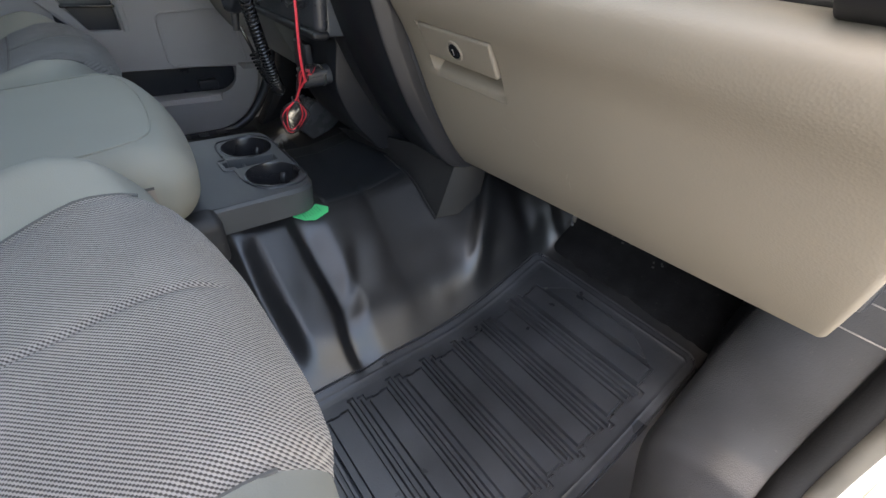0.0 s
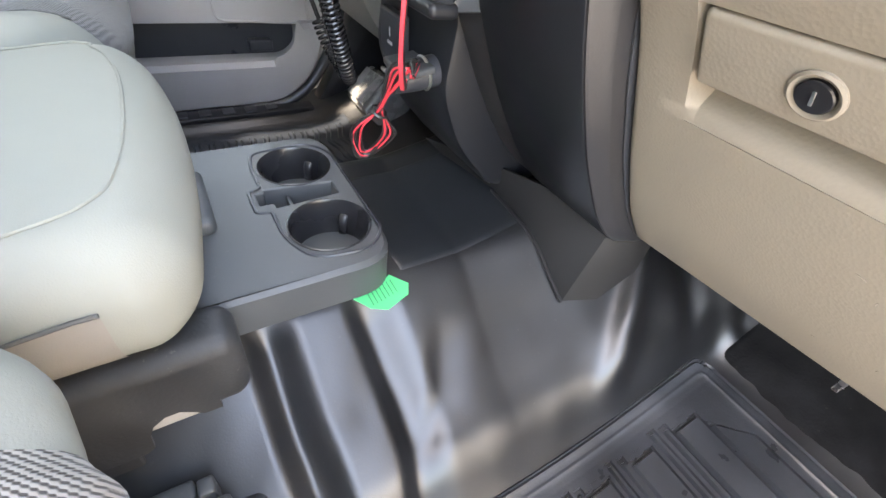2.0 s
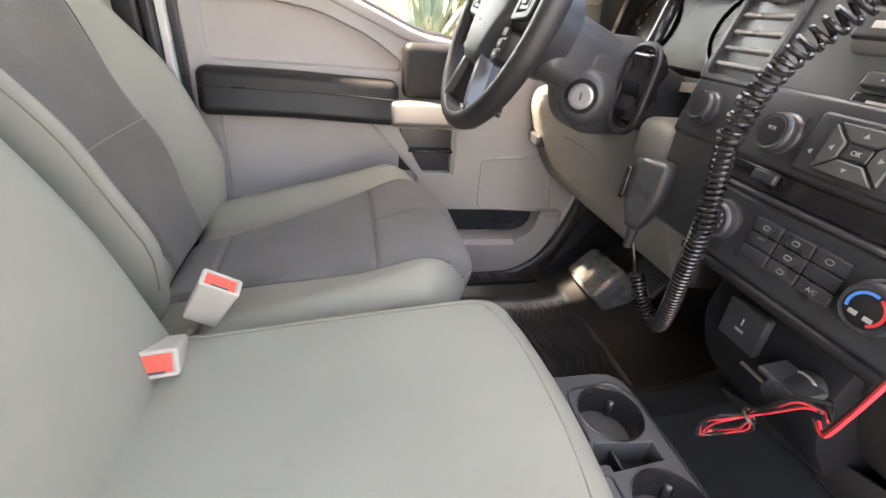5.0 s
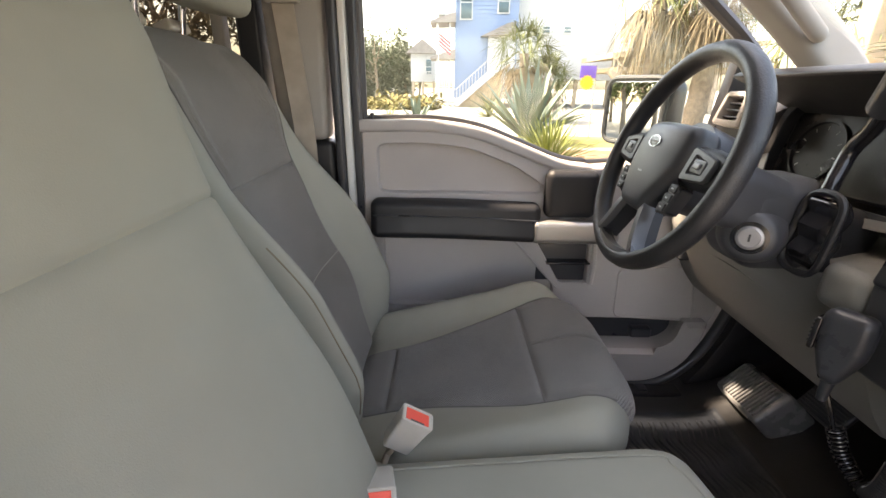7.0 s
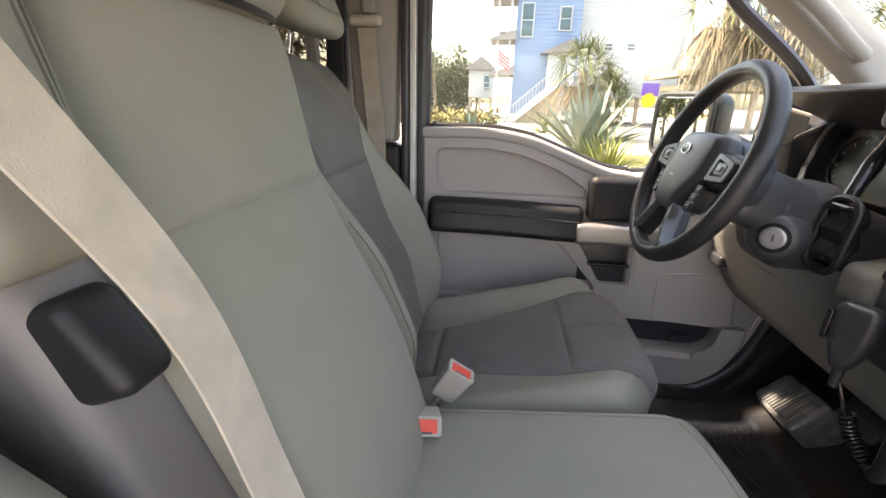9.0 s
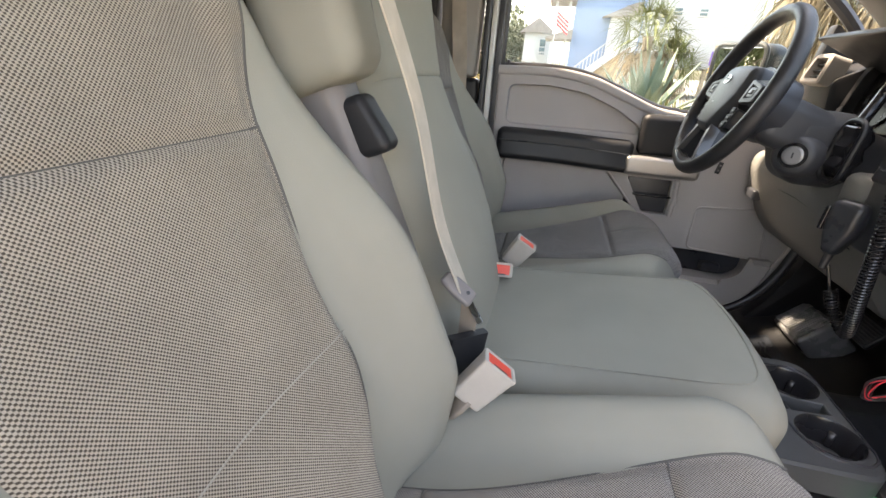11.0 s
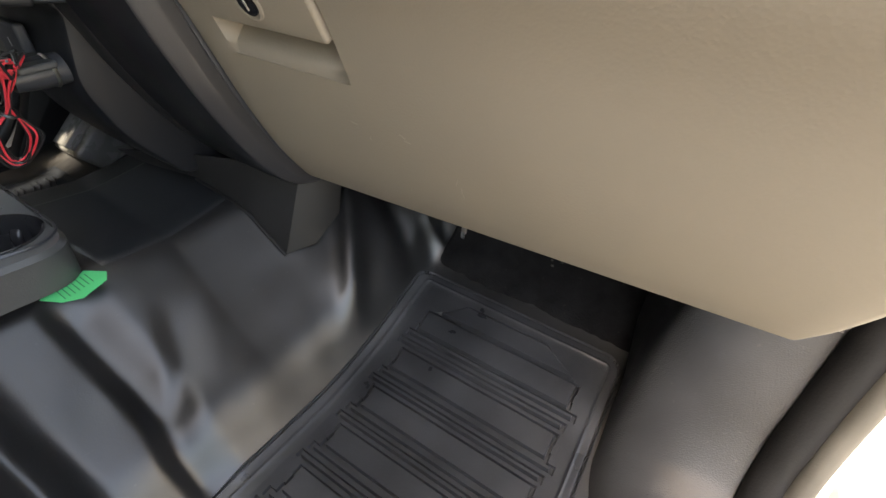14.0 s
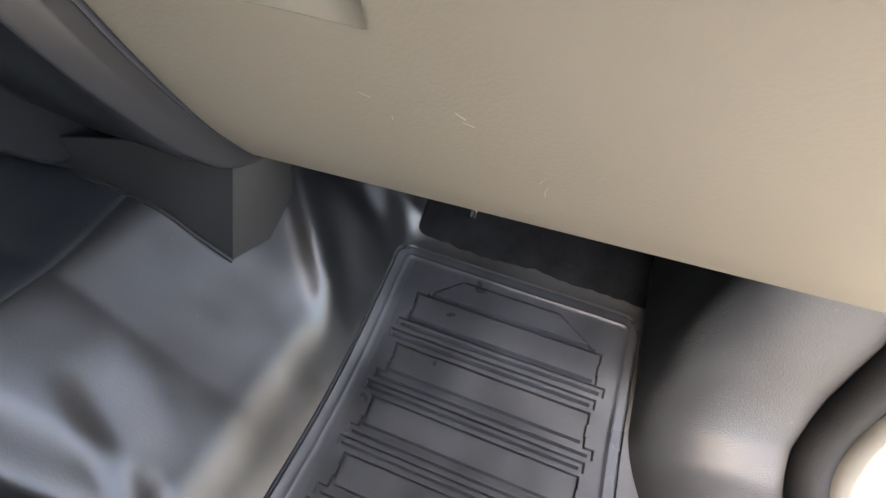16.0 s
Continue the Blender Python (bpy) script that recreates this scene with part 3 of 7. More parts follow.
matting = thing("toe_matting", "black felt sound matting on the passenger toe board, extended back over shaded vinyl", "matting")
# felt proper begins near x 0.73; the strip behind only darkens shaded vinyl
part("sheet", floor_patch(torn_edge, 0.680, 0.93, -0.70, -0.335, 30, 120, border_lift(0.0040, 0.04, 0.03)), MATTING, matting)
rng = random.Random(5)
for k in range(7):
    x, y = 0.735 + rng.uniform(0, 0.012), rng.uniform(-0.56, -0.42)
    part("crumb", box(x, y, floor_z(x, y) + 0.002, x + rng.uniform(0.002, 0.004), y + rng.uniform(0.002, 0.005), floor_z(x, y) + 0.007, 0.0008), DUSTY, matting)
driver_mat = thing("floor_mat", "black rubber driver floor mat with wavy ribs", "floor mat", "floor mats")
part("tray", floor_patch(as_is, 0.05, 0.50, 0.30, 0.70, 110, 90, plain_tray), DRIVER_RUBBER, driver_mat)
def wave_rib(x, y):
    return x + 0.007 * math.sin(26 * y + 6 * x) + 0.004 * math.sin(61 * y) - 0.05 * (y - 0.5), y


for k in range(24):
    xr = 0.115 + 0.031 * (k // 2) + 0.0115 * (k % 2)
    part("rib", floor_patch(wave_rib, xr, xr + 0.0042, 0.335 + 0.01 * (k % 3), 0.665, 4, 60, border_lift(0.0085, 0.4, 0.03)), DRIVER_RUBBER, driver_mat)

# foot rest and pedals
foot_rest = thing("foot_rest", "ribbed grey-black rubber foot rest moulded on the floor", "foot rest")
M = Matrix.Translation((0.559, 0.677, 0.103)) @ Euler((radians(-14), radians(-45), radians(3))).to_matrix().to_4x4()
part("pad", moved(box(-0.058, -0.096, -0.10, 0.056, 0.096, 0.0, 0.012, 3), M), FOOT, foot_rest)
for k in range(14):
    part("rib", moved(box(-0.046, -0.082 + 0.0123 * k, -0.001, 0.044, -0.0752 + 0.0123 * k, 0.0070, 0.0022), M), FOOT, foot_rest)
brake = thing("brake_pedal", "black rubber-faced brake pedal with fine ribs", "pedal")
M = Matrix.Translation((0.60, 0.515, 0.185)) @ Euler((0, radians(-55), 0)).to_matrix().to_4x4()
part("pedal_pad", moved(box(-0.035, -0.055, -0.015, 0.035, 0.055, 0, 0.008, 3), M), BLACK, brake)
for k in range(8):
    part("rib", moved(box(-0.03 + 0.008 * k, -0.048, -0.001, -0.026 + 0.008 * k, 0.048, 0.003, 0.001), M), RUBBER, brake)
part("arm", tube([(0.605, 0.515, 0.175), (0.69, 0.51, 0.26), (0.74, 0.50, 0.40), (0.74, 0.49, 0.55)], 0.012), BLACK, brake)

# ---- cab shell ----
def shell(name, bm, material, label, category="wall"):
    return solid(name, bm, material, label, category, kind="structure")


shell("wall_front", box(0.93, -0.86, -0.1, 0.99, 0.88, 0.66, 0.01), BLACK_SOFT, "black firewall behind the dashboard")
# passenger sill, seal and white hinge pillar
def sill_height(x):
    pts = ((-0.7, 0.075), (0.42, 0.075), (0.49, 0.080), (0.524, 0.104), (0.548, 0.160), (0.561, 0.238), (0.574, 0.32), (0.590, 0.48), (0.63, 0.62), (0.95, 0.64))
    for (xa_, za_), (xb_, zb_) in zip(pts, pts[1:]):
        if x <= xb_:
            return za_ + (zb_ - za_) * (x - xa_) / (xb_ - xa_)
    return pts[-1][1]


def kick_sheet():
    """Moulded side trim that sweeps up from the floor to the door seal."""
    bm = bmesh.new()
    xs = [-0.66 + 0.04 * i for i in range(26)] + [0.39 + 0.008 * i for i in range(40)] + [0.72, 0.80, 0.92]
    rows = []
    for x in xs:
        row = []
        yf = -0.690 - 0.050 * smooth01(0.53, 0.37, x) + 0.016 * smooth01(0.64, 0.75, x)
        f0, f1 = floor_z(x, yf) - 0.003, sill_height(x)
        for j in range(15):
            t = j / 14
            y = yf - (0.830 + yf) * t ** 1.25
            row.append(bm.verts.new((x, y, f0 + max(0.03, f1 - f0) * (1 - (1 - t) ** 2.4) ** 0.8)))
        row.append(bm.verts.new((x, -0.842, row[-1].co.z - 0.006)))
        row.append(bm.verts.new((x, -0.845, -0.06)))
        rows.append(row)
    for a_, b_ in zip(rows, rows[1:]):
        for j in range(len(a_) - 1):
            bm.faces.new((a_[j], b_[j], b_[j + 1], a_[j + 1]))
    return bm


shell("trim_1", kick_sheet(), KICK, "black grained kick panel and door sill trim", "trim")
seal_path = [(-0.62, -0.848, 0.078), (-0.2, -0.848, 0.074), (0.30, -0.848, 0.072), (0.43, -0.848, 0.074), (0.497, -0.848, 0.087), (0.534, -0.848, 0.130), (0.552, -0.848, 0.20), (0.566, -0.848, 0.30), (0.580, -0.848, 0.45), (0.605, -0.845, 0.72), (0.57, -0.81, 0.92), (0.30, -0.73, 1.12), (0.0, -0.70, 1.17), (-0.45, -0.70, 1.17), (-0.6, -0.75, 1.0), (-0.62, -0.80, 0.6)]
seal = shell("trim_2", tube(seal_path, 0.020, 12, 8, True), SEAL, "black rubber door seal round the open doorway", "trim")
# added paler tube: the seal's outer side, lit from outdoors, put into colour
lit_side_path = [(-0.55, -0.868, 0.078), (-0.1, -0.868, 0.076), (0.30, -0.868, 0.075), (0.42, -0.868, 0.077), (0.487, -0.868, 0.092), (0.522, -0.868, 0.134), (0.540, -0.868, 0.20), (0.554, -0.868, 0.30), (0.568, -0.868, 0.45), (0.590, -0.866, 0.70)]
shell("trim_5", tube(lit_side_path, 0.012, 10), LIT_SEAL, "paler tube for the lit outer side of the door seal", "trim")
sill_paint = thing("door_frame", "white painted body opening round the passenger door", "door frame", kind="structure")
part("rocker", box(-0.70, -0.99, -0.12, 0.60, -0.872, 0.062, 0.03, 4), WHITE_PAINT, sill_paint)
part("hinge_pillar", prism(rounded([(0.50, -0.10), (0.62, 0.10), (0.70, 0.45), (0.745, 0.80), (0.95, 0.80), (0.95, -0.12)], 0.06), -0.995, -0.872, 0.012, seg=3), WHITE_PAINT, sill_paint)
AX = Euler((0, radians(-77), 0)).to_matrix().to_4x4()
hinge = part("hinge", joined(rbox((0.560, -0.945, 0.020), (0.622, -0.902, 0.078), 0.018, n=(3, 3, 3), seg=4, shape=lambda p: Vector((p.x, p.y - 0.35 * (p.z - 0.05), p.z))), rbox((0.585, -0.985, 0.045), (0.632, -0.935, 0.105), 0.010, n=(2, 2, 2)), moved(lathe([(0, -0.04), (0.012, -0.04), (0.012, 0.05), (0, 0.05)], 14), Matrix.Translation((0.572, -0.952, 0.05)))), SHADED_WHITE, sill_paint, "white painted door hinge casting in a shaded tone")
part("bolt", moved(lathe([(0, 0), (0.013, 0), (0.013, 0.003), (0.010, 0.005), (0.010, 0.010), (0.006, 0.012), (0, 0.012)], 20), Matrix.Translation((0.586, -0.962, 0.075)) @ AX), SHADED_WHITE, hinge)
part("bolt", moved(lathe([(0, 0), (0.007, 0), (0.007, 0.004), (0, 0.005)], 14), Matrix.Translation((0.620, -0.972, 0.112)) @ AX), WHITE_PAINT, sill_paint)
# thin darker plate added in place of a blade-shaped shadow on the pillar
part("blade_shadow", prism(rounded([(0.600, 0.085), (0.622, 0.095), (0.640, 0.165), (0.612, 0.110)], 0.003), -0.918, -0.914, 0.001), SHADED_WHITE, sill_paint)
part("check_bracket", joined(rbox((0.640, -0.924, 0.278), (0.668, -0.900, 0.300), 0.005), rbox((0.634, -0.932, 0.284), (0.650, -0.912, 0.295), 0.004)), PILLAR, sill_paint, "grey steel check strap bracket")
part("eyelet", moved(lathe([(0.0075, -0.002), (0.011, -0.002), (0.011, 0.002), (0.0075, 0.002), (0.0075, -0.002)], 20), Matrix.Translation((0.656, -0.888, 0.288)) @ AX), PILLAR, sill_paint)
part("check_strap", tube([(0.648, -0.918, 0.290), (0.640, -0.965, 0.290), (0.622, -1.03, 0.292)], 0.0035, 8), STEEL, sill_paint)
part("harness_boot", joined(*[moved(lathe([(0.0, -0.0046), (0.017, -0.0046), (0.022, 0), (0.017, 0.0046), (0.0, 0.0046)], 18), Matrix.Translation((0.632 + 0.0012 * k, -0.972 + 0.0022 * k, 0.254 + 0.0088 * k)) @ Euler((radians(-8), 0, 0)).to_matrix().to_4x4()) for k in range(11)]), RUBBER, sill_paint, "black ribbed rubber wiring boot")
part("boot_cap", rbox((0.622, -0.990, 0.203), (0.655, -0.950, 0.247), 0.014, n=(2, 2, 2), seg=4), SHADED_WHITE, sill_paint)
part("cable_hook", joined(moved(lathe([(0.0045, -0.003), (0.009, -0.003), (0.009, 0.003), (0.0045, 0.003), (0.0045, -0.003)], 18), Matrix.Translation((0.630, -0.968, 0.172)) @ AX), tube([(0.628, -0.972, 0.168), (0.618, -0.988, 0.168), (0.622, -0.984, 0.198)], 0.0022, 6)), BLACK, sill_paint, "black steel hook")
part("fender_strip", tube([(0.600, -1.004, 0.00), (0.613, -1.003, 0.06), (0.632, -1.001, 0.14), (0.651, -1.000, 0.23), (0.672, -1.000, 0.33), (0.690, -1.0, 0.45)], 0.0095, 10), BLACK, sill_paint, "black rubber edge strip")

kick_joint = thing("panel_joint", "thin pale joints of a small kick panel cover", "trim joint", kind="structure")
for xj, zj in ((0.5732, 0.3105), (0.5775, 0.3490)):
    part("joint", tube([(xj + 0.0020, -0.775, zj - 0.002), (xj - 0.0012, -0.800, zj), (xj - 0.0018, -0.826, zj + 0.001)], 0.0011, 5), PILLAR, kick_joint)

# open passenger door, swung wide
pdoor = thing("door_2", "open white passenger door with a grey inner panel", "door", kind="structure")
PD = Matrix.Translation((0.74, -1.06, 0)) @ Euler((0, 0, radians(68))).to_matrix().to_4x4()
part("door_shell", moved(box(-1.12, -0.055, -0.05, 0.0, 0.055, 0.72, 0.025, 3), PD), WHITE_PAINT, pdoor)
part("inner_panel", moved(box(-1.06, -0.085, 0.02, -0.07, -0.056, 0.70, 0.02, 3), PD), DOOR_GREY, pdoor)
part("inner_pull", moved(box(-0.9, -0.15, 0.42, -0.25, -0.086, 0.50, 0.02, 3), PD), BLACK_SOFT, pdoor)
part("window_rail", moved(tube([(-1.08, 0, 0.70), (-1.06, 0.02, 1.10), (-0.6, 0.05, 1.20), (-0.2, 0.03, 0.95), (-0.02, 0, 0.70)], 0.022), PD), BLACK, pdoor)

# roof, rear wall and pillars
shell("ceiling", rbox((-1.25, -0.70, 1.17), (0.15, 0.87, 1.24), 0.03, n=(6, 6, 1)), HEADLINER, "pale grey cloth headliner", "ceiling")
rear = thing("wall_rear", "grey rear cab wall with a sliding window", "wall", kind="structure")
part("lower_panel", box(-1.25, -0.84, -0.02, -1.19, 0.86, 0.80, 0.01), PILLAR, rear)
for ya, yb in ((-0.86, -0.66), (0.68, 0.88)):
    part("quarter_panel", box(-1.25, ya, 0.80, -1.19, yb, 1.20, 0.01), PILLAR, rear)
for y in (-0.66, -0.24, 0.26, 0.68):
    part("window_post", box(-1.245, y - 0.022, 0.80, -1.20, y + 0.022, 1.19, 0.008), BLACK, rear)
part("pane", box(-1.226, -0.66, 0.80, -1.222, 0.68, 1.19, 0.001), TINTED, rear, "dark privacy glass")

for s, yy in ((1, 0.88), (-1, -0.86)):
    inner = yy - s * 0.075
    lo_y, hi_y = min(inner, yy), max(inner, yy)
    post = thing("pillar_%d" % (1 if s > 0 else 2), "grey plastic-trimmed pillar beside the front door", "pillar", kind="structure")
    part("upper_trim", prism(rounded([(-0.66, 0.72), (-0.545, 0.72), (-0.53, 1.20), (-0.68, 1.20)], 0.02), lo_y, hi_y, 0.015, seg=3), PILLAR, post)
    part("lower_trim", prism(rounded([(-0.68, -0.02), (-0.53, -0.02), (-0.532, 0.72), (-0.66, 0.72)], 0.02), lo_y + 0.004, hi_y - 0.004, 0.015, seg=3), BLACK_SOFT, post)
    if s > 0:
        part("seal_strip", box(-0.528, 0.80, 0.1, -0.508, 0.875, 1.19, 0.006), BLACK, post)
        part("painted_strip", box(-0.506, 0.815, 0.1, -0.490, 0.875, 1.19, 0.003), WHITE_PAINT, post)
        part("outer_seal", box(-0.488, 0.83, 0.1, -0.470, 0.875, 1.19, 0.003), BLACK, post)
    rear_q = thing("wall_side_%d" % (1 if s > 0 else 2), "grey plastic side wall with a small rear side window", "wall", kind="structure")
    part("side_panel", box(-1.25, lo_y, -0.02, -0.682, hi_y, 0.80, 0.01), PILLAR, rear_q)
    part("window_header", box(-1.25, lo_y, 1.115, -0.682, hi_y, 1.2, 0.01), PILLAR, rear_q)
    part("rear_reveal", box(-1.25, lo_y, 0.80, -1.17, hi_y, 1.115, 0.01), PILLAR, rear_q)
    part("front_reveal", box(-0.728, lo_y, 0.80, -0.682, hi_y, 1.115, 0.006), BLACK_SOFT, rear_q)
    part("window_post", box(-0.800, yy - s * 0.05, 0.80, -0.772, yy - s * 0.02, 1.115, 0.004), PILLAR, rear_q)
    part("window_seal", box(-0.742, yy - s * 0.05, 0.80, -0.730, yy - s * 0.02, 1.115, 0.003), BLACK, rear_q)
    side_pane = part("pane", box(-1.17, yy - s * 0.018, 0.80, -0.728, yy - s * 0.014, 1.115, 0.001), SIDE_TINT, rear_q, "lightly tinted glass")
    side_pane.visible_shadow = False

# windscreen pillars and glass
for s in (1, -1):
    a = [(0.78, s * 0.80, 0.72), (0.60, s * 0.775, 0.90), (0.30, s * 0.73, 1.11), (0.12, s * 0.70, 1.185)]
    sec = rounded([(-0.055, -0.025), (0.055, -0.025), (0.045, 0.03), (-0.045, 0.03)], 0.018)
    post = thing("windscreen_pillar", "pale grey windscreen pillar trim with a grab handle", "pillar", "windscreen pillars", "structure")
    part("pillar_trim", sweep(spline(a, 8), sec, up=(0, -s, 0.3)), HEADLINER, post)
    part("grab_handle", tube([(0.52, s * 0.74, 0.955), (0.47, s * 0.69, 0.96), (0.36, s * 0.67, 1.04), (0.27, s * 0.68, 1.10), (0.24, s * 0.71, 1.13)], 0.016, 10), HEADLINER, post)
screen = thing("windscreen", "clear sloping windscreen above the dashboard", "windscreen", kind="structure")
bm = bmesh.new()
q = [bm.verts.new(p) for p in ((0.98, -0.78, 0.74), (0.98, 0.78, 0.74), (0.13, 0.70, 1.195), (0.13, -0.70, 1.195))]
bm.faces.new(q)
bmesh.ops.solidify(bm, geom=bm.faces[:], thickness=0.005)
wp = part("pane", bm, GLASS, screen)
wp.visible_shadow = False


# ---- seats ----
def cushion_shape(sign, yc, wide):
    def f(p):
        u = sign * (p.y - yc)
        w = smooth01(0.20, 0.38, p.z)
        top = (min(0.0, p.x - 0.02) * 0.26)
        bol = 0.034 * smooth01(wide * 0.60, wide * 0.92, u) + (0.048 if sign < 0 else 0.018) * smooth01(wide * 0.55, wide * 0.9, -u)
        bol *= (0.55 if sign < 0 else 0.35) + (0.45 if sign < 0 else 0.65) * smooth01(0.08, -0.08, p.x)
        crown = (0.008 if sign < 0 else -0.010) * (1 - (u / wide) ** 2) * smooth01(-0.02, -0.15, p.x)
        front = (-0.024 if sign < 0 else -0.030) * smooth01(-0.03, 0.07, p.x)
        p.z += (top + bol + crown + front) * w
        p.x += ((-0.004 if sign < 0 else 0.010) - ((0.026 if u > 0 else 0.044) if sign < 0 else 0.058) * smooth01(0.30, 1.05, abs(u) / wide) ** 1.3) * smooth01(-0.12, 0.05, p.x)
        p.x -= (0.045 if sign < 0 else 0.03) * smooth01(0.36, 0.20, p.z) * smooth01(-0.1, 0.08, p.x)
        if sign < 0:
            p.x -= 0.036 * smooth01(0.385, 0.30, p.z) * smooth01(-0.1, 0.06, p.x) * smooth01(-0.02, -0.16, u)
        return p
    return f


def groove_at(v, at, w=0.005):
    return math.exp(-((v - at) / w) ** 2)


def back_shape(sign, wide, bol_in, bol_out, tall):
    def f(p):
        u = sign * p.x
        v = p.y
        narrow = 1 - 0.20 * smooth01(0.30, tall, v) - 0.06 * smooth01(0.12, 0.0, v)
        front = smooth01(-0.12, 0.0, p.z)
        g = (0.35 + 0.65 * smooth01(0.0, 0.14, v)) * (1 - 0.75 * smooth01(0.26, 0.52, v))
        amount = bol_out if u > 0 else bol_in
        b = smooth01(0.52, 0.86, abs(u) / wide)
        p.z += front * (amount * b * g - 0.012 * (1 - smooth01(0, 0.6, abs(u) / wide)) * g)
        p.z += front * 0.018 * math.exp(-((v - 0.16) / 0.09) ** 2) * (1 - b)
        p.z -= 0.03 * smooth01(tall - 0.12, tall, v) * front
        p.x *= narrow
        p.y -= 0.035 * (u / wide) ** 2 * smooth01(tall - 0.2, tall, v)
        return p
    return f


TILT_BACK = radians(22)


def back_matrix(x, y, z, tilt=TILT_BACK):
    ya = Vector((-math.sin(tilt), 0, math.cos(tilt)))
    xa = Vector((0, 1, 0))
    za = xa.cross(ya)
    return Matrix(((xa.x, ya.x, za.x, x), (xa.y, ya.y, za.y, y), (xa.z, ya.z, za.z, z), (0, 0, 0, 1)))


def bucket_seat(sign, label):
    yc, wide = 0.452 * sign, 0.247
    seat = thing("front_seat", label, "seat", "front seats")
    lo, hi = (-0.45, yc - wide, 0.17), (0.062, yc + wide, 0.402)
    shape = cushion_shape(sign, yc, wide)
    ins = 0.166
    fs = -0.092 if sign > 0 else -0.104
    ex = ((fs, fs - 0.006, fs + 0.006, -0.36, -0.366, -0.354, 0.055), (yc - ins, yc + ins, yc - ins + 0.006, yc + ins - 0.006, yc, yc - 0.004, yc + 0.004), (0.36,))
    cush = part("cushion", rbox(lo, hi, 0.05, n=(22, 18, 3), shape=shape, seg=5), CLOTH, seat)

    def ins_shape(p):
        # the woven panel narrows towards the back
        p.y = yc + (p.y - yc) * (1 - 0.40 * smooth01(-0.02, -0.36, p.x))
        return shape(p)

    def inside(p, ax, side):
        return abs(p.y - yc) < ins and ((ax == 2 and side == 1) or (ax == 0 and side == 1 and p.z > 0.36))

    def lift(p):
        d = min(ins - abs(p.y - yc), 0.05)
        d = min(d, p.z - 0.36) if p.x > hi[0] - 0.001 else d
        h = 0.0004 + 0.0085 * smooth01(0.0, 0.018, d)
        if p.z > 0.40:
            h -= (0.007 * groove_at(p.x, fs, 0.0055) + 0.007 * groove_at(p.x, -0.36, 0.0055)) * smooth01(0.0, 0.018, d)
            if p.x > fs:
                h -= 0.0035 * groove_at(p.y, yc, 0.003) * smooth01(fs, fs + 0.012, p.x) * (1 - smooth01(0.02, 0.06, p.x))
        return h

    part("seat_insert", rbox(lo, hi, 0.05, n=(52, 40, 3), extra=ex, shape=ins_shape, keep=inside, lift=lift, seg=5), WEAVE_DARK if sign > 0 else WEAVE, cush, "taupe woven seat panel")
    # sewn seams round the woven panel
    for sy in (-1, 1):
        line = [ins_shape(Vector((-0.40 + 0.43 * k / 30, yc + sy * ins, hi[2]))) for k in range(31)]
        part("seam", sweep(line, circle2(0, 0, 0.0016, 6)), SEAM, cush)
    for sx in (fs, -0.36):
        line = [ins_shape(Vector((sx, yc - ins + 2 * ins * k / 24, hi[2]))) for k in range(25)]
        part("seam", sweep([p + Vector((0, 0, 0.0012)) for p in line], circle2(0, 0, 0.0013, 6)), SEAM, cush)
    # piping along the inner side
    side_y = yc - sign * (wide + 0.001)
    if sign > 0:
        part("piping", tube([(-0.40, side_y, 0.245), (-0.30, side_y, 0.272), (-0.15, side_y, 0.305), (-0.02, side_y, 0.335), (0.05, side_y + sign * 0.004, 0.342)], 0.0025, 6), PILLAR, cush)
    part("base_shroud", rbox((-0.44, yc - 0.20, 0.06), (0.02, yc + 0.21, 0.20), 0.02, n=(2, 2, 1)), BLACK_SOFT, seat)
    for dy in (-0.16, 0.16):
        part("seat_rail", box(-0.46, yc + dy - 0.025, 0.012, 0.06, yc + dy + 0.025, 0.07, 0.006), BLACK, seat)
    bw, tall = 0.240, 0.728 if sign > 0 else 0.69
    m = back_matrix(-0.374, -0.474, 0.275) if sign < 0 else back_matrix(-0.412, 0.498, 0.275)
    bshape = back_shape(sign, bw, 0.085, 0.075, tall)
    blo, bhi = (-bw, 0.0, -0.12), (bw, tall, 0.0)
    back = part("backrest", rbox(blo, bhi, 0.05, n=(22, 26, 2), shape=bshape, seg=5), CLOTH, seat)
    back.matrix_local = m
    seam_v, unit = 0.453, 0.16

    def half(v):
        pts = ((0.0, 0.078), (0.10, 0.086), (0.24, 0.126), (0.45, 0.137), (0.58, 0.166), (0.75, 0.172))
        for (va, ha), (vb, hb) in zip(pts, pts[1:]):
            if v <= vb:
                return ha + (hb - ha) * smooth01(va, vb, v)
        return pts[-1][1]

    def bins(p):
        narrow = 1 - 0.20 * smooth01(0.30, tall, p.y) - 0.06 * smooth01(0.12, 0.0, p.y)
        p.x *= half(p.y) / unit / narrow
        return bshape(p)

    def binside(p, ax, side):
        return ax == 2 and side == 1 and abs(p.x) < unit and 0.03 < p.y

    def blift(p):
        d = min(unit - abs(p.x), 0.05)
        return 0.0004 + (0.0085 - 0.0065 * groove_at(p.y, seam_v, 0.0055)) * smooth01(0.0, 0.018, d)

    exb = ((unit, -unit), (seam_v, seam_v - 0.006, seam_v + 0.006, 0.03), ())
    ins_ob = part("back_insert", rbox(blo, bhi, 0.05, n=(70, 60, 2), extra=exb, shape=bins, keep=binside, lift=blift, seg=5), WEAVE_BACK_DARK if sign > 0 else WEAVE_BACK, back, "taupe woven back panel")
    ins_ob.matrix_local = Matrix()
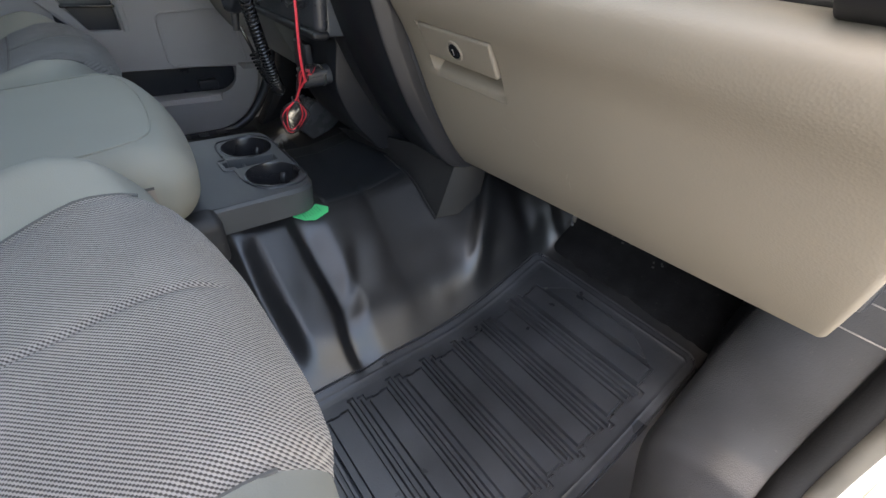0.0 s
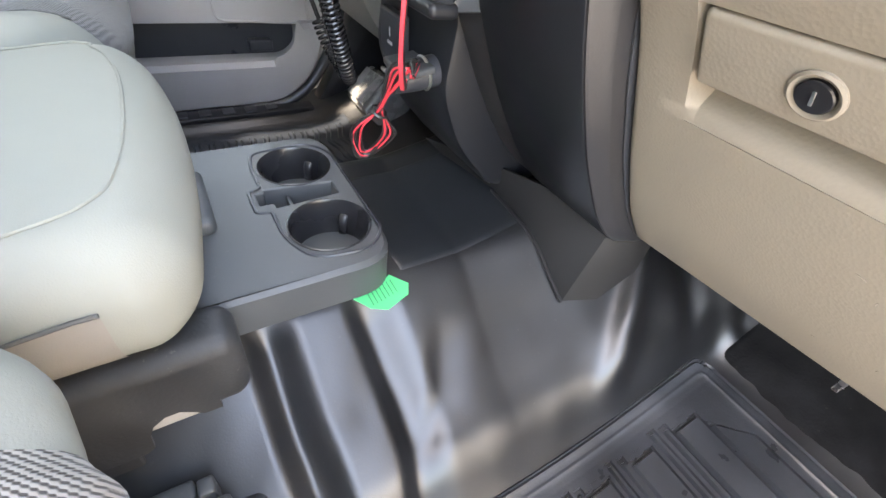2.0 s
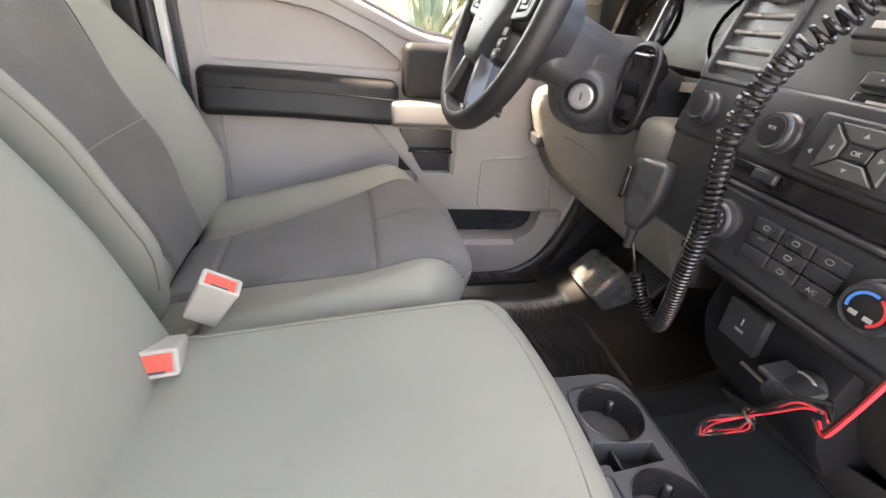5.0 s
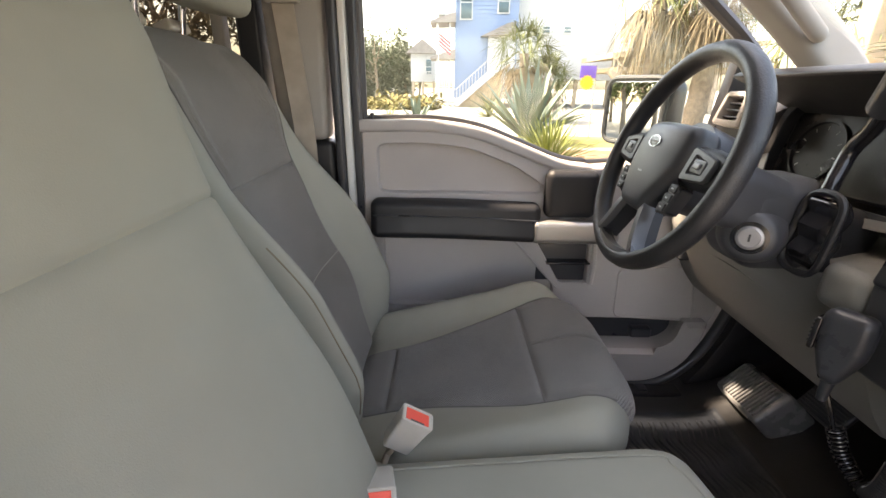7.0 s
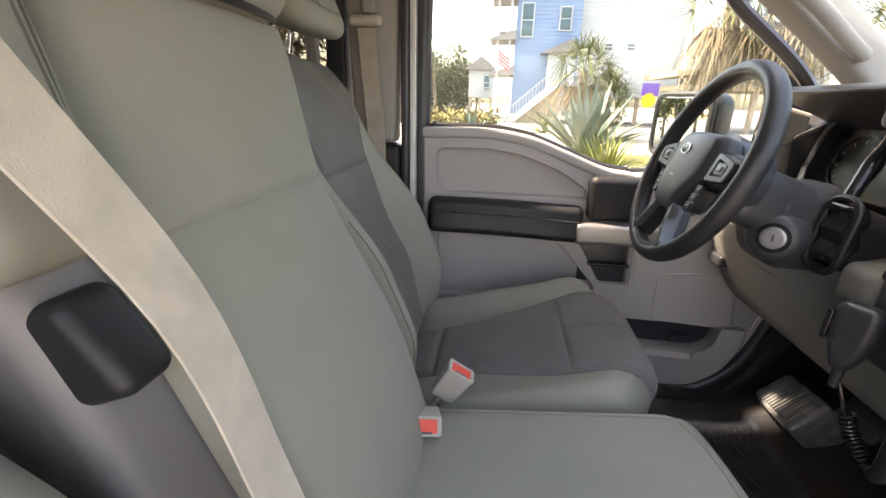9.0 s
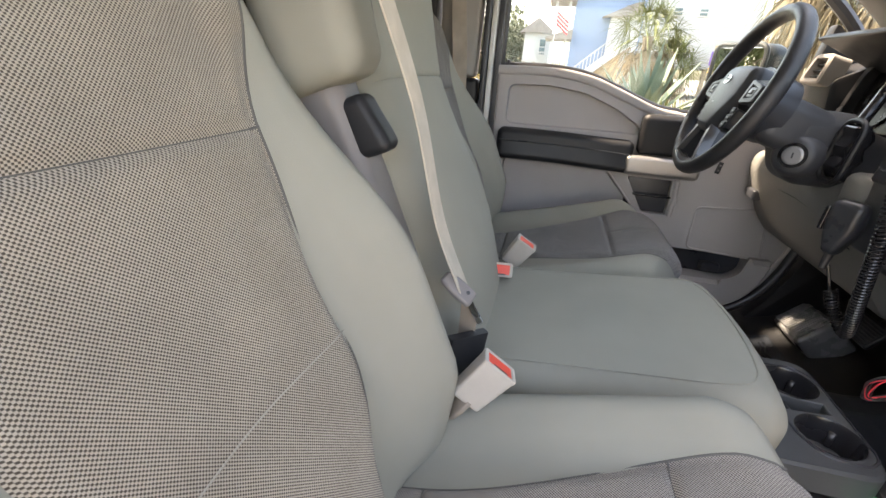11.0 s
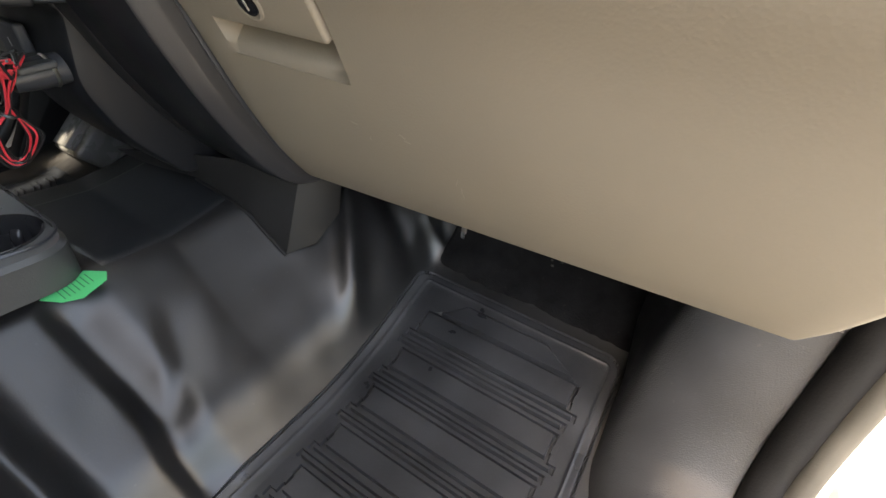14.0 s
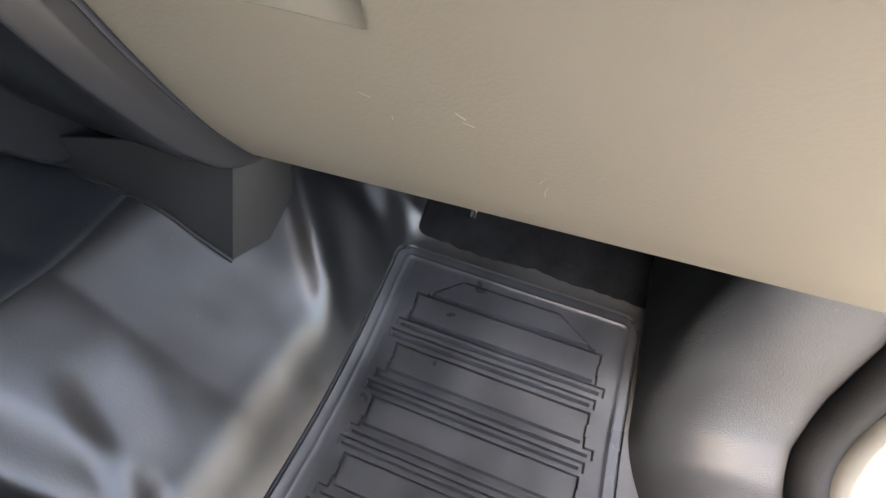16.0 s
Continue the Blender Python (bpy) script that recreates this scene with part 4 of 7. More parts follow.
    for sx in (-1, 1):
        line = [bins(Vector((sx * unit, 0.06 + (tall - 0.14) * k / 40, 0.0))) for k in range(41)]
        part("seam", sweep(line, circle2(0, 0, 0.0015, 6)), SEAM, back)
    line = [bins(Vector((-unit + 2 * unit * k / 24, seam_v, 0.0))) for k in range(25)]
    part("seam", sweep([p + Vector((0, 0, 0.0016)) for p in line], circle2(0, 0, 0.0013, 6)), SEAM, back)
    # stitch line across the lower back
    pts = []
    for k in range(41):
        q = bins(Vector((-0.152 + 0.304 * k / 40, 0.246, 0.0)))
        pts.append(Vector((q.x, q.y, q.z + 0.0092)))
    part("stitching", sweep(pts, circle2(0, 0, 0.0008, 5)), THREAD, back, "pale stitch line")
    # tan-stitched welt along the inner wing
    pts = []
    for k in range(14):
        v = 0.07 + 0.30 * k / 13
        q = bshape(Vector((-sign * (bw - 0.012), v, -0.004)))
        pts.append(Vector((q.x, q.y, q.z + 0.002)))
    if sign > 0:
        part("welt", sweep(pts, circle2(0, 0, 0.0011, 6)), OCHRE_THREAD, back, "tan welt stitching")
    # head restraint on two posts
    hb = 0.700
    head = part("head_restraint", rbox((-0.122, hb, -0.018), (0.122, hb + 0.205, 0.092), 0.04, n=(8, 6, 3), seg=4,
                shape=lambda p: Vector((p.x, p.y + 0.040 * smooth01(0.092, -0.018, p.z) * smooth01(hb + 0.15, hb, p.y), p.z))), CLOTH, back)
    for sx in (-0.06, 0.06):
        part("post", moved(lathe([(0.006, 0.0), (0.006, 0.12)], 12), Matrix.Translation((sx, tall - 0.03, -0.050)) @ Euler((radians(-58), 0, 0)).to_matrix().to_4x4()), CHROME, back)
        part("post_collar", moved(rbox((-0.030, -0.016, -0.010), (0.030, 0.016, 0.009), 0.005), Matrix.Translation((sx, tall + 0.003, -0.050)) @ Euler((radians(-90), 0, 0)).to_matrix().to_4x4()), BUCKLE, back)
    for sx in (-0.036, -0.029):
        part("seam", tube([(sx, hb + 0.180, 0.0918), (sx, hb + 0.11, 0.0920), (sx, hb + 0.047, 0.0918)], 0.0009, 6), BLACK_SOFT, head)
    part("seam", tube([(-0.085, hb + 0.047, 0.0918), (0.0, hb + 0.044, 0.0918), (0.085, hb + 0.047, 0.0918)], 0.0009, 6), BLACK_SOFT, head)
    return seat


bucket_seat(1, "grey-green cloth driver seat with a dark woven centre")
bucket_seat(-1, "grey-green cloth passenger seat with a taupe woven centre")


# middle seat
middle = thing("front_seat", "plain grey-green cloth middle seat with a folded-up back", "seat", "front seats")


def mid_shape(p):
    w = smooth01(0.27, 0.37, p.z)
    u = (p.y - 0.015) / 0.2
    p.z += (min(0.0, p.x - 0.02) * 0.10 - 0.012 * smooth01(0.02, 0.12, p.x) + 0.006 * (1 - u * u)) * w
    p.x -= 0.020 * u * u * smooth01(0.0, 0.1, p.x)
    p.x -= 0.005 * smooth01(0.35, 0.29, p.z) * smooth01(0.0, 0.1, p.x)
    return p


mc = part("cushion", rbox((-0.40, -0.187, 0.280), (0.100, 0.208, 0.392), 0.045, n=(16, 14, 3), shape=mid_shape, seg=6), CLOTH, middle)
part("side_panel", rbox((-0.40, -0.187, 0.280), (0.100, 0.208, 0.392), 0.045, n=(16, 14, 3), extra=((0.035,), (), (0.352,)), shape=mid_shape, seg=6,
                        keep=lambda p, ax, side: ax == 1 and side == 0 and p.x < 0.035 and p.z < 0.352, lift=lambda p: 0.0012), TAUPE, mc, "taupe smooth side panel below the seam")
side_seam = [mid_shape(Vector((-0.36 + 0.395 * k / 24, -0.1865, 0.352 - 0.004 * math.sin(3.1 * k / 24)))) for k in range(25)]
part("side_seam", sweep([q - Vector((0, 0.002, 0)) for q in side_seam], circle2(0, 0, 0.0016, 6)), SEAM, mc)

seam = [mid_shape(Vector((p.x, p.y, 0.3922))) for p in spline([(-0.36, -0.150, 0), (-0.15, -0.150, 0), (0.0, -0.149, 0), (0.045, -0.128, 0), (0.058, -0.085, 0), (0.062, 0.0, 0), (0.060, 0.10, 0), (0.045, 0.155, 0), (0.0, 0.172, 0), (-0.36, 0.172, 0)], 6)]
part("top_seam", sweep(seam, circle2(0, 0, 0.0014, 6)), CLOTH, mc)


def mid_bend(v):
    # the upper back leans forward above the seam
    return 0.040 * smooth01(0.42, 0.66, v)


def mid_back_shape(p):
    front = smooth01(-0.11, 0.0, p.z)
    u = p.x / 0.195
    v = p.y
    p.z += front * (0.014 * (1 - u * u) - 0.03 * smooth01(0.62, 0.70, v) + 0.02 * math.exp(-((v - 0.2) / 0.15) ** 2))
    p.z += mid_bend(v)
    p.x *= 1 - 0.09 * smooth01(0.40, 0.68, v) - 0.10 * smooth01(0.60, 0.70, v)
    return p


MBM = back_matrix(-0.335, 0.012, 0.315)
mb = part("backrest", rbox((-0.172, 0.0, -0.13), (0.195, 0.70, 0.0), 0.045, n=(14, 22, 3), extra=((), (0.452, 0.457, 0.447), ()), shape=mid_back_shape, seg=5,
          lift=lambda p: -0.004 * groove_at(p.y, 0.452, 0.004) if p.z > -0.001 else 0.0), CLOTH, middle)
mb.matrix_local = MBM
mh = part("head_restraint", rbox((-0.138, 0.626, -0.09), (0.138, 0.83, 0.088), 0.04, n=(8, 6, 3), seg=4), CLOTH, mb)
part("seam", tube([(-0.125, 0.634, 0.040), (-0.10, 0.628, 0.0575), (0.0, 0.624, 0.066), (0.10, 0.628, 0.0575), (0.125, 0.634, 0.040)], 0.0042, 6), BLACK_SOFT, mh)
# belt side of the back: moulded cover, black recliner handle and stitched pad
cover = part("side_cover", rbox((-0.232, 0.02, -0.10), (-0.160, 0.50, -0.016), 0.02, n=(2, 8, 2)), MAUVE, mb, "mauve-grey plastic side cover")
part("recliner_handle", rbox((-0.224, 0.368, -0.030), (-0.180, 0.440, 0.018), 0.012, n=(3, 4, 2), seg=4, shape=lambda p: Vector((p.x, p.y, p.z - 0.012 * smooth01(0.37, 0.44, p.y) * smooth01(-0.03, 0.018, p.z)))), BLACK_SOFT, mb, "black plastic recliner handle")
pad = part("side_pad", rbox((-0.262, 0.455, -0.09), (-0.165, 0.80, 0.030), 0.028, n=(4, 8, 3), shape=lambda p: Vector((p.x, p.y, p.z + 0.6 * mid_bend(p.y)))), CLOTH, mb, "stitched padded belt housing")
part("stitching", tube([(-0.186, 0.78, 0.0548), (-0.186, 0.66, 0.0548), (-0.187, 0.58, 0.0470), (-0.189, 0.500, 0.0345), (-0.215, 0.490, 0.0330), (-0.245, 0.490, 0.0300)], 0.0011, 5), SEAM, pad)
part("stitching", tube([(-0.180, 0.78, 0.0525), (-0.180, 0.66, 0.0525), (-0.181, 0.58, 0.0450), (-0.183, 0.505, 0.0330)], 0.0011, 5), SEAM, pad)

# black moulded stand under the middle seat, with a notch over bare primer
stand = thing("seat_stand", "dusty black plastic stand under the middle seat", "seat stand")
part("core", box(-0.32, -0.128, 0.165, 0.030, 0.192, 0.300, 0.01), DUSTY, stand)
part("body", rbox((-0.32, -0.181, 0.198), (0.096, -0.1295, 0.281), 0.016, n=(8, 2, 2), extra=((0.066,), (), (0.262,)), seg=5,
                  keep=lambda p, ax, side: not (ax == 1 and side == 0 and p.x < 0.066 and p.z < 0.262) and not (ax == 2 and side == 0)), DUSTY, stand)
part("skirt", prism([(-0.32, 0.171), (0.003, 0.171), (0.010, 0.176), (0.012, 0.195), (0.017, 0.206), (0.027, 0.2135), (0.038, 0.2135), (0.048, 0.205), (0.053, 0.1985), (0.068, 0.198), (0.068, 0.264), (-0.32, 0.264)], -0.1810, -0.1770), DUSTY, stand)
part("side_panel", box(-0.32, -0.176, 0.06, -0.004, -0.170, 0.190, 0.003), DUSTY, stand)
part("primer_patch", box(0.0, -0.168, 0.192, 0.064, -0.164, 0.235, 0.001), ORANGE, stand, "orange bare primer inside the hole")
part("pale_strip", box(0.006, -0.175, 0.192, 0.064, -0.171, 0.205, 0.001), BUCKLE, stand)
latch = thing("seat_latch", "black plastic floor latch beside the passenger seat rail", "latch")
part("latch_base", rbox((-0.30, -0.330, 0.03), (0.080, -0.226, 0.122), 0.010, n=(4, 5, 2), shape=lambda p: Vector((p.x, p.y, p.z - 0.045 * smooth01(-0.235, -0.33, p.y) - 0.010 * smooth01(0.04, 0.08, p.x)))), DUSTY, latch)
part("rail", box(-0.08, -0.224, 0.105, 0.028, -0.205, 0.146, 0.004, 2), CONSOLE, latch)
part("rail_clip", box(0.030, -0.226, 0.110, 0.044, -0.210, 0.149, 0.003, 2), CONSOLE, latch)
part("end_stop", rbox((0.026, -0.266, 0.08), (0.054, -0.230, 0.146), 0.005, shape=lambda p: Vector((p.x, p.y, p.z - 0.3 * max(0.0, -0.235 - p.y)))), CONSOLE, latch)
for xb in (-0.006, 0.012):
    part("slot", box(xb - 0.005, -0.246, 0.116, xb + 0.005, -0.236, 0.1235, 0.001), MATTING, latch)
part("rail_lever", tube([(-0.022, -0.246, 0.124), (-0.012, -0.238, 0.134), (0.0, -0.232, 0.138)], 0.0012, 6), STEEL, latch)

# floor console with two cup holders
console = thing("cup_holder_console", "charcoal plastic floor console with two cup holders and a slot", "console")
outline = rounded([(-0.02, -0.128), (0.262, -0.128), (0.268, 0.150), (-0.02, 0.150)], [0.002, 0.045, 0.045, 0.002], 8)
CUPS = [(0.209, 0.076), (0.212, -0.053)]
slot = rounded([(0.150, 0.030), (0.160, 0.030), (0.160, 0.036), (0.243, 0.028), (0.243, 0.0), (0.166, -0.006), (0.166, 0.004), (0.150, 0.004)], 0.002, 2)
part("body", plate(outline, 0.220, 0.266, [(circle2(cx, cy, 0.045), 0.19) for cx, cy in CUPS] + [(slot, 0.228)], 0.005), CONSOLE, console)
tray_line = rounded([(0.165, 0.120), (0.236, 0.128), (0.262, 0.10), (0.262, -0.085), (0.236, -0.108), (0.180, -0.102), (0.161, -0.060), (0.161, -0.012), (0.145, -0.008), (0.145, 0.034), (0.159, 0.038), (0.159, 0.09)], [0.02, 0.02, 0.02, 0.02, 0.02, 0.02, 0.02, 0.004, 0.004, 0.004, 0.004, 0.02], 4)
part("tray_edge", sweep([Vector((x, y, 0.2665)) for x, y in tray_line], circle2(0, 0, 0.0021, 6), True), BLACK, console)
for cx, cy in CUPS:
    cup = part("cup_liner", moved(lathe([(0.0455, 0.2650), (0.0458, 0.2672), (0.0442, 0.2676), (0.0425, 0.264), (0.040, 0.20), (0.037, 0.1965), (0.0, 0.1965)], 48), Matrix.Translation((cx, cy, 0))), CUP, console, "black ribbed cup well")
    for a in (50, 235):
        mm = Matrix.Translation((cx, cy, 0)) @ Euler((0, 0, radians(a))).to_matrix().to_4x4()
        part("finger", moved(rbox((0.036, -0.006, 0.222), (0.0415, 0.006, 0.250), 0.004, n=(2, 2, 3), shape=lambda p: Vector((p.x + 0.008 * smooth01(0.235, 0.254, p.z), p.y, p.z))), mm), CUP, cup)
    for k in range(6):
        half_w = math.sqrt(max(0.0, 0.034 ** 2 - (0.011 * (k - 2.5)) ** 2))
        part("rib", box(cx - half_w, cy + 0.011 * (k - 2.5) - 0.002, 0.1955, cx + half_w, cy + 0.011 * (k - 2.5) + 0.002, 0.2010, 0.001), CUP, cup)
part("slot_divider", box(0.185, 0.001, 0.228, 0.189, 0.029, 0.256, 0.001), BLACK, console)
part("slot_floor", box(0.152, -0.004, 0.2275, 0.242, 0.034, 0.2300, 0.0005), BLACK_SOFT, console)
part("hinge_tab", rbox((0.070, -0.028, 0.262), (0.104, 0.078, 0.284), 0.009), CONSOLE, console)
part("hinge_tab", rbox((0.062, 0.118, 0.262), (0.090, 0.166, 0.282), 0.008), CONSOLE, console)

tag = thing("paper_tag", "bright green paper tag tucked under the console", "tag")
bm = plate([(0.210, -0.126), (0.228, -0.113), (0.246, -0.118), (0.259, -0.110), (0.273, -0.132), (0.266, -0.146), (0.238, -0.155), (0.222, -0.146)], 0, 0.0008)
for v in bm.verts:
    v.co.z += 0.217 + 0.10 * max(0.0, v.co.x - 0.235)
part("card", bm, GREEN, tag, flat=True)
for k in range(7):
    b = box(0.226 + 0.005 * k, -0.144 + 0.001 * k, 0, 0.2268 + 0.005 * k, -0.124 + 0.001 * k, 0.0004, 0.0001)
    for v in b.verts:
        v.co.z += 0.2182 + 0.10 * max(0.0, v.co.x - 0.235)
    part("print_bar", b, INK, tag)

# ---- dashboard, passenger side ----
glove = thing("glove_box", "beige grained plastic glove box door with a recessed latch", "glove box")
GP = rounded([(0.42, 0.607), (0.345, 0.607), (0.314, 0.592), (0.322, 0.560), (0.355, 0.522), (0.378, 0.478), (0.412, 0.410), (0.452, 0.345), (0.492, 0.300), (0.512, 0.297), (0.53, 0.30), (0.53, 0.58)],
             [0.01, 0.02, 0.02, 0.03, 0.03, 0.03, 0.03, 0.03, 0.012, 0.008, 0.01, 0.01], 4)


def glove_x(z):
    pts = [(0.592, 0.312), (0.560, 0.324), (0.522, 0.355), (0.478, 0.378), (0.410, 0.412), (0.345, 0.452), (0.293, 0.492)]
    for (za, xa), (zb, xb) in zip(pts, pts[1:]):
        if zb <= z <= za:
            return xa + (xb - xa) * (za - z) / (za - zb)
    return 0.5


bm = prism(GP, -0.775, -0.2325, 0.007, cuts=24, seg=4)
for v in bm.verts:
    if v.co.y > -0.25:
        v.co.y -= 0.012 * smooth01(0.52, 0.59, v.co.z)
    v.co.z += 0.031 * smooth01(0.48, 0.30, v.co.z) * (-0.232 - v.co.y) / 0.543
# latch recess let into the face
LATCH = (-0.411, -0.276, 0.470, 0.539)
for co, no in (((0, LATCH[0], 0), (0, 1, 0)), ((0, LATCH[1], 0), (0, 1, 0)), ((0, 0, LATCH[2]), (0, 0, 1)), ((0, 0, 0.482), (0, 0, 1)), ((0, 0, 0.492), (0, 0, 1)), ((0, 0, 0.503), (0, 0, 1)), ((0, 0, LATCH[3]), (0, 0, 1))):
    bmesh.ops.bisect_plane(bm, geom=bm.verts[:] + bm.edges[:] + bm.faces[:], dist=1e-5, plane_co=co, plane_no=no)
bm.normal_update()
pocket = [f for f in bm.faces if LATCH[0] < f.calc_center_median().y < LATCH[1] and LATCH[2] < f.calc_center_median().z < LATCH[3] and f.calc_center_median().x < 0.42]
ext = bmesh.ops.extrude_face_region(bm, geom=pocket)
for v in [e for e in ext["geom"] if isinstance(e, bmesh.types.BMVert)]:
    v.co.x += 0.001 + 0.027 * smooth01(0.472, 0.503, v.co.z)
    v.co.y += 0.003 if v.co.y < -0.405 else (-0.006 if v.co.y > -0.282 else 0.0)
bmesh.ops.delete(bm, geom=pocket, context="FACES")
part("door", bm, BEIGE, glove)
LEAN = 31.0
LM = face_at(0.3595, -0.3435, 0.5075, -LEAN)
handle = part("latch_handle", moved(rbox((-0.0625, -0.0105, -0.012), (0.0645, 0.0345, 0.0015), 0.0035, n=(4, 2, 1)), LM), BEIGE, glove, "beige pull latch")
LK = LM @ Matrix.Translation((0.0, 0.0115, 0.0004))
part("lock_ring", moved(lathe([(0.0, 0.0005), (0.0132, 0.001), (0.0132, 0.0024), (0.0118, 0.0032), (0.0104, 0.0026), (0.0095, 0.001), (0.0, 0.001)], 28), LK), BEIGE, handle)
part("lock_cylinder", moved(lathe([(0.0090, 0.0006), (0.0090, 0.0030), (0.0083, 0.0036), (0.0, 0.0037)], 24), LK), GLOSS, handle, "black key lock")
part("key_slot", moved(box(-0.0009, -0.004, 0.0036, 0.0009, 0.004, 0.0042, 0.0003), LK), STEEL, handle)
# scuffs on the lower face
for (z, y, ln, an) in ((0.408, -0.497, 0.010, 72), (0.400, -0.500, 0.008, 84), (0.394, -0.5005, 0.005, 96), (0.438, -0.452, 0.006, -32), (0.434, -0.456, 0.006, -12), (0.436, -0.402, 0.006, -15), (0.375, -0.44, 0.002, 80), (0.365, -0.405, 0.002, 10), (0.425, -0.415, 0.003, 88)):
    part("scratch", moved(box(-ln / 2, -0.0003, 0, ln / 2, 0.0003, 0.0003, 0.0001), face_at(glove_x(z) - 0.0042, y, z, -30) @ Euler((0, 0, radians(an))).to_matrix().to_4x4()), SCUFF, glove)
for y in (-0.50,):
    part("bump_stop", box(0.553, y + 0.056, 0.258, 0.558, y + 0.062, 0.285, 0.001), STEEL, glove)

dash = thing("dashboard", "black soft-touch dashboard with an open passenger shelf", "dashboard")
SHELF = rounded([(0.385, 0.612), (0.50, 0.622), (0.545, 0.66), (0.53, 0.70), (0.42, 0.715), (0.385, 0.735), (0.385, 0.775), (0.44, 0.815), (0.62, 0.835), (0.95, 0.77), (0.95, 0.60), (0.385, 0.59)],
                [0.004, 0.03, 0.03, 0.02, 0.02, 0.02, 0.03, 0.03, 0.05, 0.01, 0.01, 0.004], 4)
part("upper_pad", prism(SHELF, -0.80, -0.205, 0.012, cuts=4), BLACK_SOFT, dash)
part("end_vent_housing", prism(rounded([(0.318, 0.614), (0.345, 0.602), (0.50, 0.602), (0.50, 0.80), (0.40, 0.80), (0.33, 0.70)], 0.012), -0.812, -0.675, 0.004), BLACK_SOFT, dash, "black end vent housing")
end_cap = part("end_cap", prism(rounded([(0.36, 0.60), (0.44, 0.52), (0.53, 0.44), (0.61, 0.41), (0.93, 0.40), (0.93, 0.80), (0.42, 0.80)], 0.015), -0.814, -0.778, 0.004), BLACK_SOFT, dash)
part("under_panel", prism(rounded([(0.515, 0.36), (0.93, 0.30), (0.93, 0.40), (0.515, 0.42)], 0.01), -0.785, -0.22, 0.006), BLACK, dash)
part("under_duct", rbox((0.66, -0.62, 0.24), (0.90, -0.35, 0.31), 0.03), MATTING, dash)

# ---- centre stack ----
stack = thing("centre_stack", "black centre stack with radio, heater controls and sockets", "dashboard console")
SIDE = rounded([(0.338, 0.80), (0.318, 0.70), (0.298, 0.625), (0.304, 0.575), (0.335, 0.49), (0.375, 0.41), (0.425, 0.335), (0.478, 0.282), (0.56, 0.282), (0.56, 0.80)], 0.03, 4)
part("side_column", prism(SIDE, -0.2205, -0.096, 0.004, cuts=2), SLAB, stack)


def shifted(profile, dx, dz=0.0):
    return [(x + dx, z + dz) for x, z in profile]


chamfer = prism(SIDE, -0.2290, -0.2212, 0.002, cuts=1, seg=3)
for v in chamfer.verts:
    v.co.x += 0.020 * (-0.2212 - v.co.y) / 0.0078
part("trim_strip", chamfer, STRIP, stack)
part("gap_filler", prism(shifted(SIDE, 0.035), -0.2315, -0.2295, 0.0008, cuts=1), BLACK, stack)
# plain panel between the column and the recessed core, wider at its foot
wedge = prism(shifted(SIDE, 0.004), -0.0955, -0.035, 0.004, cuts=1)
for v in wedge.verts:
    if v.co.y > -0.06:
        v.co.y += 0.035 * smooth01(0.44, 0.28, v.co.z)
part("trim_panel", wedge, STRIP, stack)
CORE = rounded([(0.345, 0.80), (0.318, 0.70), (0.302, 0.625), (0.306, 0.49), (0.345, 0.475), (0.337, 0.40), (0.365, 0.335), (0.43, 0.262), (0.56, 0.262), (0.56, 0.80)], [0.02, 0.02, 0.02, 0.01, 0.012, 0.02, 0.03, 0.02, 0.01, 0.01], 4)
part("lower_core", prism(shifted(CORE, 0.003, -0.001), -0.052, 0.125, 0.008, cuts=4), SLAB, stack)
UPPER = rounded([(0.345, 0.80), (0.318, 0.70), (0.302, 0.625), (0.306, 0.485), (0.56, 0.485), (0.56, 0.80)], [0.02, 0.02, 0.02, 0.01, 0.01, 0.01], 4)
part("core", prism(UPPER, -0.098, 0.250, 0.008, cuts=4), GRAPHITE, stack)
# heater control panel
HV = face_at(0.303, 0.020, 0.540, 2)
hv = part("heater_panel", moved(rbox((-0.130, -0.048, -0.01), (0.128, 0.043, 0.012), 0.010, n=(4, 2, 1)), HV), BLACK, stack)
part("panel_lip", moved(rbox((-0.13, -0.056, -0.01), (0.128, -0.044, 0.017), 0.005), HV), BLACK_SOFT, stack)


def knob(name, m, r, depth, parent, ring_mat=BLACK, face_mat=GLOSS):
    k = part(name, moved(lathe([(r * 1.12, 0), (r * 1.12, 0.004), (r, 0.006), (r * 0.98, depth * 0.8), (r * 0.90, depth), (r * 0.80, depth * 0.96), (0, depth * 0.94)], 36), m), ring_mat, parent)
    part("knob_face", moved(lathe([(r * 0.78, depth * 0.955), (r * 0.74, depth * 0.99), (0, depth * 0.99)], 32), m), BLACK_SOFT, k)
    part("knob_rim", moved(lathe([(r * 0.99, depth * 0.70), (r * 1.015, depth * 0.78), (r * 0.96, depth * 0.90)], 36), m), GRAPHITE, k)
    return k


fan_m = HV @ Matrix.Translation((-0.088, 0.004, 0.012))
temp_m = HV @ Matrix.Translation((0.082, 0.004, 0.012))
fan = knob("fan_knob", fan_m, 0.0205, 0.018, stack)
for k in range(9):
    a = radians(200 - 32 * k)
    part("mark", moved(box(-0.001, -0.001, 0, 0.001, 0.001 + 0.0003 * k, 0.0004, 0.0001), fan_m @ Matrix.Translation((0.0125 * math.cos(a), 0.0125 * math.sin(a), 0.0179))), PRINT, fan)
temp = knob("temperature_knob", temp_m, 0.0222, 0.018, stack)
